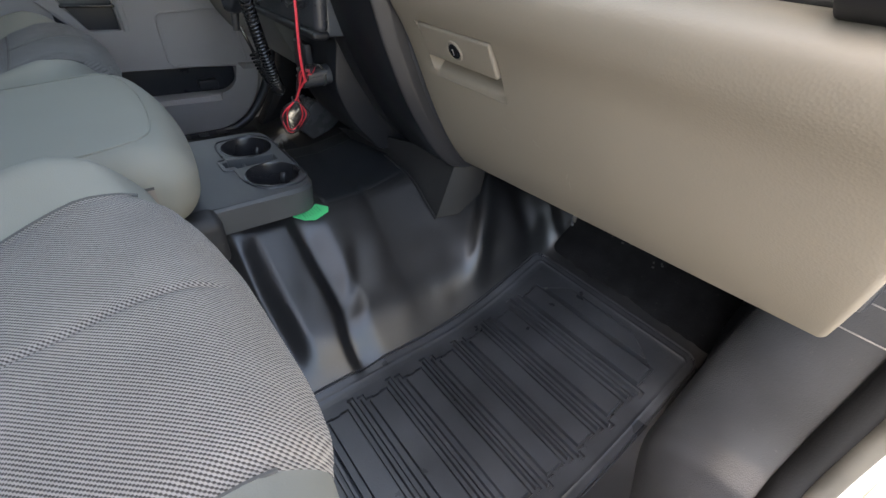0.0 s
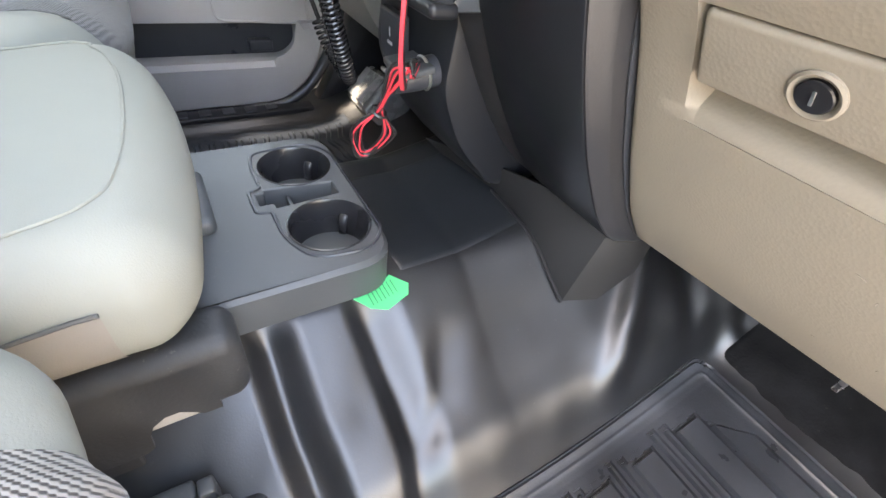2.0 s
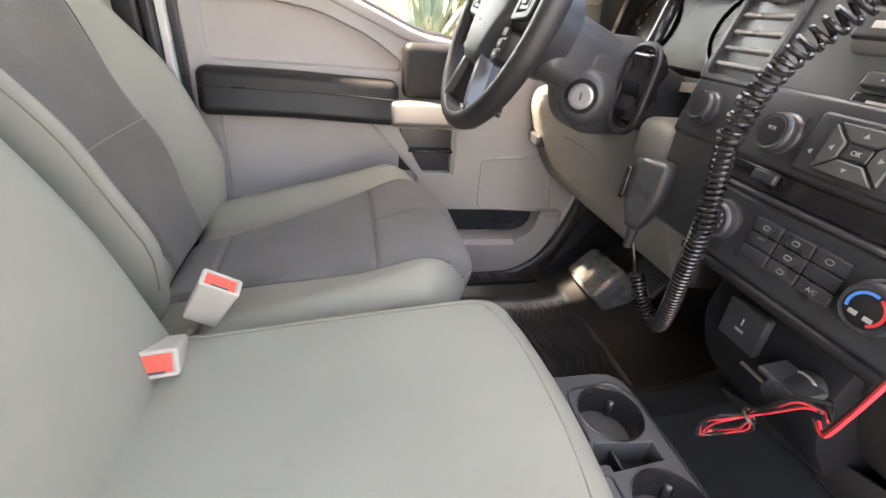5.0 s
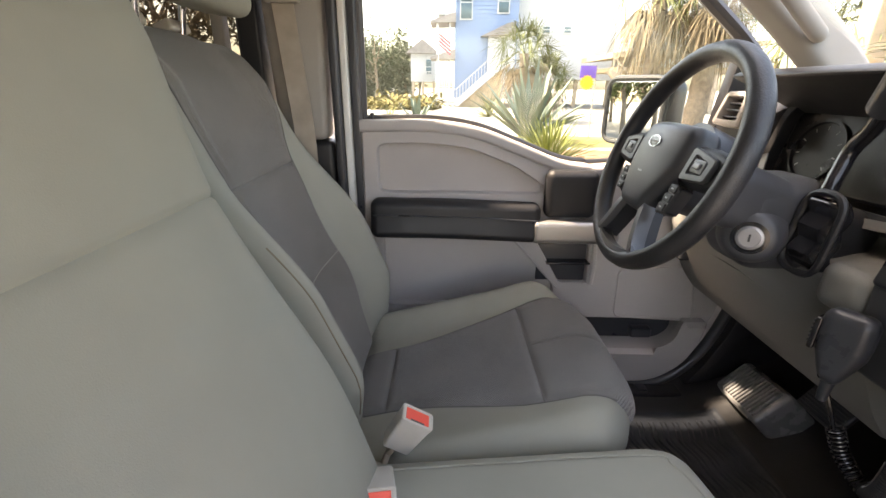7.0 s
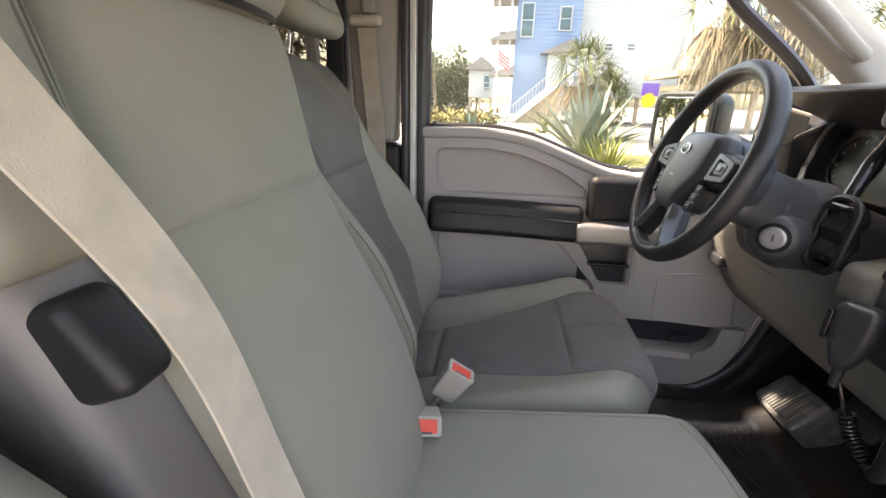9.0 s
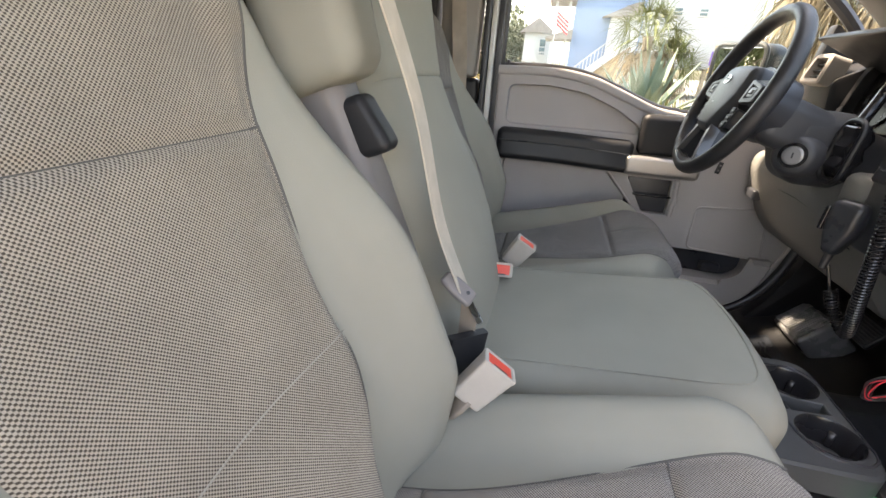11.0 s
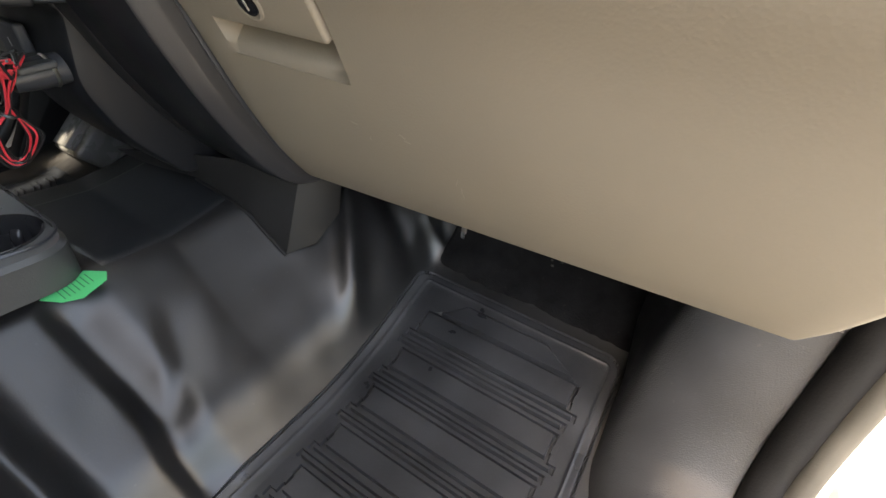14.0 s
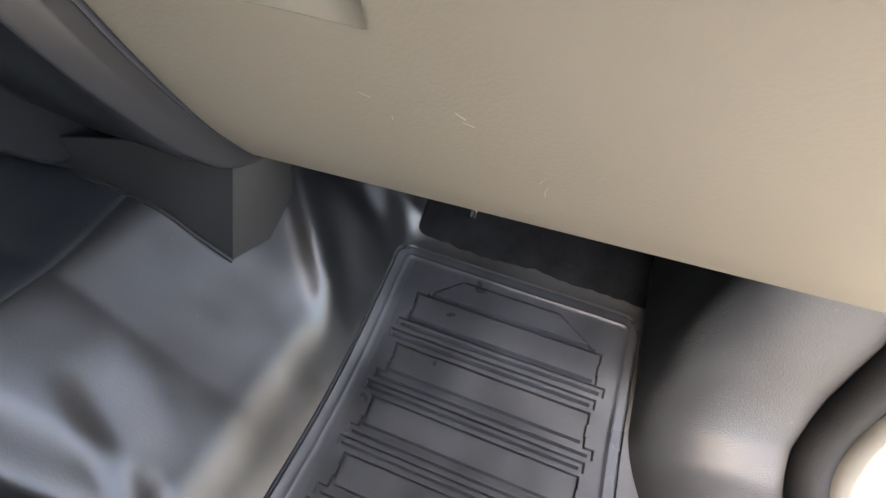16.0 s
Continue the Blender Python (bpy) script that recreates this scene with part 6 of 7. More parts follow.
for s in (-1, 1):
    WS = WM @ Matrix.Diagonal((s, 1, 1, 1))
    part("spoke", moved(rbox((0.060, -0.026, -0.022), (0.172, 0.036, 0.006), 0.012, n=(4, 2, 1), shape=lambda p: Vector((p.x, p.y * (1 - 0.25 * smooth01(0.12, 0.17, p.x)), p.z))), WS), BLACK_SOFT, wheel)
    bez = part("switch_bezel", moved(plate(rounded([(0.084, -0.020), (0.146, -0.014), (0.150, 0.020), (0.086, 0.032)], 0.008), 0.0, 0.013, [(rounded([(0.096, -0.010), (0.134, -0.006), (0.136, 0.014), (0.098, 0.022)], 0.005), 0.008)], 0.002), WS), SHROUD, wheel, "dark grey switch bezel")
    part("switch_pad", moved(rbox((0.100, -0.006, 0.007), (0.132, 0.016, 0.0125), 0.003), WS), BLACK, bez)
    part("switch_key", moved(rbox((0.108, 0.001, 0.0115), (0.123, 0.010, 0.0155), 0.002), WS), SATIN, bez)
    rk = part("rocker_column", moved(plate(rounded([(0.066, -0.078), (0.094, -0.072), (0.104, -0.030), (0.078, -0.026)], 0.005), -0.012, 0.010, (), 0.003), WS), BLACK, wheel)
    for k in range(3):
        part("rocker_key", moved(rbox((0.072 + 0.003 * k, -0.072 + 0.0155 * k, 0.008), (0.092 + 0.003 * k, -0.059 + 0.0155 * k, 0.0125), 0.002), WS), BLACK_SOFT, rk)
        part("mark", moved(box(0.079 + 0.003 * k, -0.067 + 0.0155 * k, 0.0124, 0.085 + 0.003 * k, -0.0645 + 0.0155 * k, 0.0129, 0.0002), WS), PRINT, rk)
    part("lower_spoke", moved(strap([(s * 0.036, -0.074, 0.004), (s * 0.048, -0.105, 0.005), (s * 0.062, -0.135, 0.005), (s * 0.078, -0.158, 0.003)], 0.024, 0.012, (1, 0.4 * s, 0)), WM), SATIN, wheel, "satin grey lower spoke")
    part("spoke_back", moved(strap([(s * 0.030, -0.070, -0.010), (s * 0.050, -0.115, -0.010), (s * 0.070, -0.155, -0.010)], 0.030, 0.012, (1, 0.4 * s, 0)), WM), BLACK, wheel)
part("spoke_bridge", moved(strap([(-0.084, -0.150, 0.003), (-0.045, -0.160, 0.006), (0, -0.164, 0.007), (0.045, -0.160, 0.006), (0.084, -0.150, 0.003)], 0.018, 0.010, (0, 1, 0)), WM), SATIN, wheel)
part("hub_back", moved(lathe([(0.0, -0.10), (0.07, -0.10), (0.075, -0.03), (0.0, -0.02)], 28), WM), BLACK, wheel)

# ---- driver's door ----
door = thing("door_1", "closed grey driver door with black armrest and map pocket", "door", kind="structure")
DY = 0.862
SILL = [(-0.47, 0.758), (-0.30, 0.760), (-0.18, 0.744), (-0.08, 0.709), (0.03, 0.667), (0.10, 0.656), (0.16, 0.655), (0.56, 0.700)]


def door_plate(points, r, y_in, y_out, mat_, name, parent, holes=(), bevel=0.004, label="", seg=4):
    """A plate on the door: (x, z) outline, from y_in (towards the cab) to y_out."""
    b = plate(rounded(points, r, seg) if r else points, 0, y_out - y_in, holes, bevel)
    m = Matrix(((1, 0, 0, 0), (0, 0, -1, y_out), (0, 1, 0, 0), (0, 0, 0, 1)))
    return part(name, moved(b, m), mat_, parent, label)


panel_outline = SILL + [(0.555, 0.40), (0.520, 0.24), (0.495, 0.17), (0.455, 0.09), (0.37, 0.025), (0.30, 0.018), (-0.44, 0.018), (-0.47, 0.06)]
pocket = rounded([(-0.30, 0.235), (0.425, 0.226), (0.425, 0.165), (0.385, 0.135), (-0.30, 0.140)], [0.004, 0.008, 0.03, 0.02, 0.004])
bin_hole = rounded([(-0.01, 0.455), (0.135, 0.455), (0.140, 0.335), (0.062, 0.335)], 0.008)
upper_hole = rounded([(-0.432, 0.712), (-0.30, 0.716), (-0.19, 0.702), (-0.08, 0.660), (-0.004, 0.612), (-0.004, 0.585), (-0.432, 0.585)], 0.025, 5)
lower_hole = rounded([(-0.425, 0.470), (-0.075, 0.462), (0.050, 0.33), (0.052, 0.262), (-0.425, 0.262)], 0.02, 5)
door_plate(panel_outline, 0.012, DY - 0.035, DY + 0.03, DOOR_GREY, "door_card", door, [(pocket, 0.012), (bin_hole, 0.016), (upper_hole, 0.043), (lower_hole, 0.043)], 0.006)
part("outer_skin", box(-0.50, DY + 0.03, -0.10, 0.62, DY + 0.075, 0.64, 0.01), WHITE_PAINT, door)
# sill roll along the window
part("sill_roll", sweep(spline([(x, DY - 0.012, z - 0.004) for x, z in SILL], 6), rounded([(-0.03, -0.016), (0.03, -0.016), (0.03, 0.012), (-0.03, 0.012)], 0.01)), DOOR_GREY, door)
arm = part("armrest", rbox((-0.448, DY - 0.085, 0.478), (-0.012, DY - 0.03, 0.578), 0.022, n=(6, 2, 3), seg=5, shape=lambda p: Vector((p.x, p.y - 0.012 * smooth01(0.55, 0.48, p.z), p.z - 0.008 * smooth01(-0.3, 0.0, p.x)))), BLACK_SOFT, door, "black padded armrest")
part("armrest_line", tube([(-0.44, DY - 0.088, 0.540), (-0.2, DY - 0.089, 0.538), (-0.02, DY - 0.089, 0.530)], 0.0018, 6), BLACK, arm)
part("pull_cup", rbox((-0.004, DY - 0.075, 0.532), (0.128, DY - 0.03, 0.655), 0.02, n=(3, 2, 3)), BLACK_SOFT, door, "black window switch pod")
part("chrome_pull", rbox((-0.034, DY - 0.098, 0.470), (0.188, DY - 0.06, 0.530), 0.014, n=(5, 2, 2), seg=4), SILVER, door, "satin silver door pull")
lock_switch = part("lock_switch", moved(rbox((-0.0065, -0.0185, -0.003), (0.0065, 0.0185, 0.004), 0.002), Matrix.Translation((0.254, DY - 0.036, 0.510)) @ Euler((radians(90), 0, 0)).to_matrix().to_4x4() @ Euler((0, 0, radians(-10))).to_matrix().to_4x4()), BLACK, door)
for k in (-1, 1):
    part("mark", moved(box(-0.003, 0.008 * k - 0.003, 0.0041, 0.003, 0.008 * k + 0.003, 0.0046, 0.0002), Matrix.Translation((0.254, DY - 0.036, 0.510)) @ Euler((radians(90), 0, 0)).to_matrix().to_4x4() @ Euler((0, 0, radians(-10))).to_matrix().to_4x4()), VENT_GREY, lock_switch)
part("bin_lining", rbox((0.0, DY - 0.016, 0.336), (0.136, DY - 0.010, 0.452), 0.004), BLACK, door)
part("bin_shelf", rbox((0.02, DY - 0.05, 0.396), (0.138, DY - 0.012, 0.402), 0.002), GLOSS, door)
part("bin_edge", tube([(0.146, DY - 0.040, 0.455), (0.150, DY - 0.042, 0.39), (0.148, DY - 0.040, 0.336)], 0.008, 8), DOOR_GREY, door)
part("diagonal_ridge", tube([(-0.425, DY - 0.036, 0.474), (-0.09, DY - 0.036, 0.467), (-0.065, DY - 0.036, 0.455), (0.056, DY - 0.036, 0.322)], 0.0035, 8), DOOR_GREY, door)
part("speaker_cover", sweep([Vector((x, DY - 0.037, z)) for x, z in rounded([(0.225, 0.378), (0.432, 0.392), (0.458, 0.222), (0.230, 0.234)], 0.02)], circle2(0, 0, 0.003, 6), True), DOOR_GREY, door)
part("pocket_lining", box(-0.30, DY + 0.008, 0.132, 0.425, DY + 0.0115, 0.236, 0.001), BLACK, door)
part("pocket_clip", rbox((0.30, DY - 0.02, 0.150), (0.36, DY + 0.012, 0.180), 0.006), BLACK, door)
door_plate([(-0.30, 0.148), (0.372, 0.140), (0.412, 0.172), (0.424, 0.230), (0.490, 0.230), (0.482, 0.165), (0.444, 0.085), (0.360, 0.026), (-0.30, 0.022)], [0.004, 0.035, 0.03, 0.006, 0.01, 0.06, 0.06, 0.06, 0.004], DY - 0.072, DY - 0.0345, DOOR_GREY, "pocket_front", door, (), 0.012, "", 6)
part("lock_knob", moved(lathe([(0.0, 0.0), (0.009, 0.0), (0.009, 0.003), (0.003, 0.004), (0.003, 0.016), (0.005, 0.018), (0.005, 0.024), (0, 0.025)], 16), Matrix.Translation((-0.445, 0.868, 0.758))), BLACK, door)
gp = part("pane", box(-0.47, DY + 0.032, 0.62, 0.60, DY + 0.036, 1.20, 0.001), GLASS, door)
gp.visible_shadow = False
part("window_seal", sweep(spline([(x, DY + 0.024, z + 0.012) for x, z in SILL], 6), circle2(0, 0, 0.006, 8)), RUBBER, door)
part("window_surround", tube([(-0.475, DY + 0.02, 0.74), (-0.462, DY, 1.16), (-0.40, DY - 0.04, 1.20), (0.12, DY - 0.04, 1.19), (0.30, DY - 0.02, 1.06), (0.50, DY, 0.90), (0.60, DY + 0.02, 0.72)], 0.016, 8), BLACK, door)
part("mirror_patch", prism(rounded([(0.40, 0.67), (0.62, 0.69), (0.60, 0.78), (0.44, 0.93)], 0.02), DY - 0.01, DY + 0.03, 0.006), BLACK_SOFT, door, "black mirror corner cover")
sill_step = thing("sill_plate", "black ribbed plastic sill plate under the driver door", "sill plate")
part("plate", box(-0.45, 0.742, 0.012, 0.43, 0.790, 0.030, 0.005), BLACK_SOFT, sill_step)
for k in range(12):
    part("rib", box(-0.30 + 0.055 * k, 0.750, 0.0295, -0.272 + 0.055 * k, 0.782, 0.035, 0.002), BLACK, sill_step)
part("hinge_boot", tube([(0.60, 0.80, 0.30), (0.60, 0.835, 0.27), (0.61, 0.86, 0.27)], 0.022, 10), RUBBER, door)
kick = shell("trim_3", prism(rounded([(0.44, 0.0), (0.50, 0.10), (0.545, 0.20), (0.575, 0.32), (0.60, 0.60), (0.90, 0.60), (0.90, -0.02), (0.44, -0.02)], 0.02), 0.785, 0.84, 0.01), BLACK_SOFT, "black driver kick panel beside the foot rest", "trim")
shell("trim_4", tube([(-0.50, 0.797, 0.018), (0.0, 0.797, 0.018), (0.31, 0.797, 0.020), (0.40, 0.797, 0.044), (0.465, 0.797, 0.105), (0.507, 0.797, 0.185), (0.540, 0.797, 0.30), (0.575, 0.797, 0.45), (0.60, 0.797, 0.60)], 0.015, 10), RUBBER, "black rubber seal round the driver doorway", "trim")

mirror = thing("door_mirror", "black-backed door mirror outside the driver window", "mirror")
MM = Matrix.Translation((0.30, 1.07, 0.785)) @ Euler((0, 0, radians(28))).to_matrix().to_4x4()
part("housing", moved(rbox((-0.005, -0.105, -0.10), (0.10, 0.105, 0.095), 0.042, n=(3, 4, 4), seg=5), MM), BLACK_SOFT, mirror)
part("mirror_glass", moved(rbox((-0.010, -0.092, -0.086), (-0.003, 0.092, 0.082), 0.003), MM), MIRROR, mirror)
part("bezel", moved(sweep([Vector((-0.008, y, z)) for y, z in rounded([(-0.100, -0.094), (0.100, -0.094), (0.100, 0.090), (-0.100, 0.090)], 0.036, 5)], circle2(0, 0, 0.008, 8), True), MM), BLACK_SOFT, mirror)
part("mirror_arm", tube([(0.50, 0.91, 0.70), (0.46, 0.97, 0.70), (0.38, 1.04, 0.72)], 0.03, 10), GLOSS, mirror)

# ---- belts ----
belt = thing("middle_seat_belt", "beige seat belt with a hanging tongue beside the middle seat", "seat belt", "seat belts")
part("webbing", strap([(-0.515, -0.295, 1.06), (-0.48, -0.258, 0.90), (-0.434, -0.190, 0.72), (-0.402, -0.172, 0.57), (-0.352, -0.196, 0.475)], 0.044, 0.0022, (1, 0, 0.35)), WEBBING, belt)
part("lap_webbing", strap([(-0.349, -0.199, 0.470), (-0.350, -0.195, 0.44), (-0.352, -0.192, 0.40), (-0.36, -0.18, 0.33)], 0.026, 0.003, (0.5, 1, 0.2)), DARK_WEBBING, belt)
TM = Matrix.Translation((-0.3645, -0.204, 0.4946)) @ Euler((radians(25), radians(35), radians(-5))).to_matrix().to_4x4()
tg = part("tongue_cover", moved(rbox((-0.026, -0.013, -0.0055), (0.024, 0.013, 0.0055), 0.005, n=(4, 2, 1), shape=lambda p: Vector((p.x, p.y * (1 - 0.25 * smooth01(-0.005, -0.026, p.x)), p.z))), TM), MAUVE, belt, "mauve-grey moulded tongue cover")
part("tongue_plate", strap([(-0.3480, -0.2070, 0.4790), (-0.3395, -0.2105, 0.4670), (-0.3310, -0.2138, 0.4562)], 0.0090, 0.0024, (0.3, 1, 0)), STEEL, tg)
part("rivet", moved(lathe([(0, 0), (0.003, 0), (0.0025, 0.001), (0, 0.0012)], 10), TM @ Matrix.Translation((0.012, 0.002, 0.0054))), BLACK, tg)
part("sleeve", strap([(-0.345, -0.212, 0.435), (-0.352, -0.216, 0.38), (-0.362, -0.222, 0.33), (-0.372, -0.226, 0.25)], 0.062, 0.012, (0.75, -0.65, 0.1)), BLACK_SOFT, belt, "black stiff belt sleeve")


def buckle(at, across, out, stalk, label, length=0.066):
    b = thing("belt_buckle", label, "belt buckle", "belt buckles")
    zz = Vector(out).normalized()
    xx = Vector(across)
    xx = (xx - zz * xx.dot(zz)).normalized()
    yy = zz.cross(xx)
    m = Matrix(((xx.x, yy.x, zz.x, at[0]), (xx.y, yy.y, zz.y, at[1]), (xx.z, yy.z, zz.z, at[2]), (0, 0, 0, 1)))
    part("case", moved(rbox((-0.0245, -0.0145, -length), (0.0245, 0.0145, 0.0), 0.005, n=(2, 1, 3), shape=lambda p: Vector((p.x * (1 + 0.14 * p.z / length), p.y, p.z))), m), BUCKLE, b)
    part("case_lip", moved(plate(rounded([(-0.0248, -0.0148), (0.0248, -0.0148), (0.0248, 0.0148), (-0.0248, 0.0148)], 0.005), -0.004, 0.0012, [(rounded([(-0.0205, -0.0115), (0.0205, -0.0115), (0.0205, 0.0115), (-0.0205, 0.0115)], 0.003), -0.003)], 0.001), m), BUCKLE, b)
    part("release_button", moved(rbox((-0.019, -0.0105, -0.004), (0.019, 0.0105, 0.0006), 0.002), m), RED, b, "red release button")
    part("button_slot", moved(rbox((-0.011, -0.0108, -0.003), (0.011, -0.0078, 0.0011), 0.0008), m), BLACK, b)
    part("stalk", sweep(spline([m @ Vector((0, 0, -length + 0.004)), m @ Vector((0, 0, -length - 0.02)), Vector(stalk)], 6), rounded([(-0.016, -0.004), (0.016, -0.004), (0.016, 0.004), (-0.016, 0.004)], 0.003)), DARK_WEBBING, b)
    return b


buckle((-0.297, -0.252, 0.426), (0.038, 0.004, -0.029), (0.55, 0.12, 0.75), (-0.37, -0.21, 0.30), "beige buckle with a red button by the passenger seat")
buckle((-0.335, 0.107, 0.383), (1, 0.08, 0.03), (0.12, -0.85, 0.42), (-0.37, 0.200, 0.335), "beige buckle with a red button lying on the middle seat")
buckle((-0.292, 0.222, 0.405), (0.039, 0.004, -0.032), (0.52, -0.1, 0.85), (-0.345, 0.212, 0.32), "upright beige buckle with a red button by the driver seat")
dbelt = thing("driver_seat_belt", "taupe shoulder belt hanging from the pillar guide", "seat belt", "seat belts")
part("webbing", strap([(-0.612, 0.775, 1.02), (-0.602, 0.772, 0.90), (-0.585, 0.762, 0.70), (-0.59, 0.755, 0.40), (-0.58, 0.75, 0.15)], 0.046, 0.002, (0.4, -1, 0)), DARK_WEBBING, dbelt)
part("guide_loop", rbox((-0.652, 0.755, 1.008), (-0.568, 0.784, 1.036), 0.013, n=(3, 1, 1)), BUCKLE, dbelt)
part("height_adjuster", rbox((-0.622, 0.775, 1.04), (-0.588, 0.80, 1.16), 0.008), PILLAR, dbelt)

# ---- radio handset, coiled cord and loose wires ----
mic = thing("radio_handset", "black two-way radio handset hanging by its clip", "radio handset")
HM = Matrix.Translation((0.283, 0.236, 0.523)) @ Euler((0, radians(6), radians(32))).to_matrix().to_4x4()
part("case", moved(rbox((-0.020, -0.029, -0.055), (0.018, 0.029, 0.050), 0.016, n=(2, 3, 5), seg=5, shape=lambda p: Vector((p.x, p.y * (1 - 0.55 * smooth01(0.0, -0.055, p.z)), p.z))), HM), BLACK, mic)
part("talk_switch", moved(rbox((-0.016, 0.026, -0.015), (0.010, 0.034, 0.032), 0.003), HM), GLOSS, mic)
for k in range(6):
    part("grip_rib", moved(box(-0.014, 0.033, -0.006 + 0.006 * k, 0.008, 0.0355, -0.003 + 0.006 * k, 0.0006), HM), BLACK, mic)
part("strain_relief", moved(lathe([(0.006, -0.085), (0.0085, -0.052), (0.0, -0.050)], 14), HM), RUBBER, mic)
part("hang_clip", moved(rbox((0.016, -0.01, 0.0), (0.036, 0.01, 0.03), 0.003), HM), STEEL, mic)
cord = thing("coiled_cord", "glossy black coiled handset cord looped over the radio", "cord")
part("lead", tube([(0.285, 0.233, 0.445), (0.292, 0.226, 0.42), (0.300, 0.222, 0.395)], 0.003, 8), CORD, cord)
part("coil", coil([(0.298, 0.218, 0.400), (0.310, 0.205, 0.362), (0.322, 0.175, 0.335), (0.308, 0.148, 0.362), (0.282, 0.122, 0.44), (0.258, 0.102, 0.54), (0.250, 0.107, 0.63)], 0.0098, 0.0024, 62), CORD, cord)
part("stretched_coil", coil([(0.250, 0.107, 0.63), (0.251, 0.098, 0.682), (0.254, 0.078, 0.722), (0.268, 0.052, 0.76), (0.30, 0.02, 0.82)], 0.0105, 0.0025, 24), CORD, cord)
part("tail", tube([(0.30, 0.02, 0.82), (0.33, 0.0, 0.85), (0.40, -0.03, 0.865)], 0.003, 8), CORD, cord)

wires = thing("loose_wires", "red and black twin wire with a tied bundle by the socket", "wires")
part("red_lead", strap([(0.282, -0.078, 0.428), (0.272, -0.092, 0.428), (0.265, -0.100, 0.46), (0.263, -0.106, 0.51), (0.266, -0.108, 0.58), (0.278, -0.116, 0.68), (0.30, -0.118, 0.78), (0.36, -0.12, 0.845)], 0.0036, 0.0030, (1, 0, 0)), WIRE_RED, wires)
part("black_lead", tube([(0.284, -0.074, 0.426), (0.276, -0.088, 0.426), (0.268, -0.096, 0.46), (0.266, -0.102, 0.51), (0.270, -0.1035, 0.58), (0.282, -0.1115, 0.68), (0.304, -0.1135, 0.78), (0.364, -0.1155, 0.845)], 0.0022, 6), WIRE_BLACK, wires)
# folded bundle: flat twin wire looped over itself and tied in the middle
rng = random.Random(4)
for k in range(4):
    j = [rng.uniform(-0.0065, 0.0065) for _ in range(8)]
    for off, mt in ((0.0, WIRE_RED if k in (0, 2) else WIRE_BLACK), (0.0027, WIRE_BLACK)):
        g = 0.5 + 0.2 * k
        loop_pts = [(0.290 + j[0], -0.076 + off, 0.440 + j[1]), (0.286 + j[3], -0.060 + j[2], 0.430 + off), (0.281 + j[3] * 0.5, -0.045 + off, 0.404 + j[4] * 0.5),
                    (0.278 + j[5] * 0.3, -0.031 + off, 0.379), (0.272 - 0.010 * g, -0.020 + 0.006 * g, 0.360 + off), (0.276 - 0.018 * g, -0.014 + 0.009 * g, 0.343 - 0.004 * g + off),
                    (0.273 - 0.006 * g + off, -0.006 + 0.004 * g, 0.326 - 0.012 * g), (0.279 + 0.004 * g, -0.008 + 0.003 * g + off, 0.326 - 0.011 * g), (0.279 + 0.017 * g, -0.016 - 0.008 * g + off, 0.344 + 0.003 * g),
                    (0.281 + 0.008 * g, -0.026 - 0.002 * g, 0.364 + off), (0.281 + j[4] * 0.3, -0.033 + off, 0.384), (0.287 + j[5], -0.048 + j[5], 0.412 + off), (0.294 + j[6], -0.068, 0.438 + off), (0.286, -0.084, 0.432 + off)]
        loop_pts = [(x + (rng.uniform(-0.002, 0.002) if off == 0 else 0.0), y + 1.1 * j[i % 8] * (i % 3 > 0) * 0.5, z) for i, (x, y, z) in enumerate(loop_pts)]
        part("wire_loop", tube(loop_pts, 0.0012, 6, 6, False), mt, wires)
part("tie", moved(lathe([(0.008, -0.0018), (0.0095, 0), (0.008, 0.0018)], 14), Matrix.Translation((0.279, -0.030, 0.378)) @ Euler((radians(28), radians(18), 0)).to_matrix().to_4x4()), WIRE_BLACK, wires)

# ---- outside ----
GROUND = -0.65
SAND = surface("pale_gravel", (0.215, 0.205, 0.190), 0.95, vary=0.25, vary_scale=0.35, grain=1.0, grain_scale=25, spec=0.1)
MULCH = surface("brown_mulch", (0.13, 0.08, 0.055), 0.95, vary=0.4, vary_scale=5, grain=1.0, grain_scale=40, spec=0.1)
DRY_GRASS = surface("dry_grass", (0.16, 0.135, 0.06), 0.95, vary=0.3, vary_scale=1.5, spec=0.1)
BLUE_SIDING = surface("pale_blue_siding", (0.165, 0.235, 0.36), 0.7, vary=0.08, vary_scale=0.8)
WHITE_SIDING = surface("white_siding", (0.42, 0.43, 0.44), 0.7, vary=0.06, vary_scale=0.8)
TIMBER = surface("weathered_timber", (0.36, 0.29, 0.22), 0.85, vary=0.25, vary_scale=3)
POST_WOOD = surface("pale_timber_post", (0.38, 0.29, 0.19), 0.8, vary=0.2, vary_scale=3)
ROOF = surface("grey_shingle", (0.22, 0.20, 0.19), 0.9, vary=0.2, vary_scale=2)
DARK_GLASS = surface("dark_window", (0.05, 0.09, 0.11), 0.08, vary=0.1)
# distance haze mixed into the leaf colour of the far woods
FAR_LEAF = surface("haze_paled_green", (0.105, 0.116, 0.080), 0.8, vary=0.3, vary_scale=2)
LEAF = surface("palm_green", (0.082, 0.096, 0.024), 0.7, vary=0.35, vary_scale=3)
DEAD = surface("dry_frond", (0.15, 0.11, 0.065), 0.9, vary=0.3, vary_scale=3)
AGAVE = surface("blue_green_agave", (0.085, 0.120, 0.092), 0.6, vary=0.2, vary_scale=4)
YUCCA = surface("yellow_green_yucca", (0.12, 0.130, 0.022), 0.7, vary=0.3, vary_scale=4)
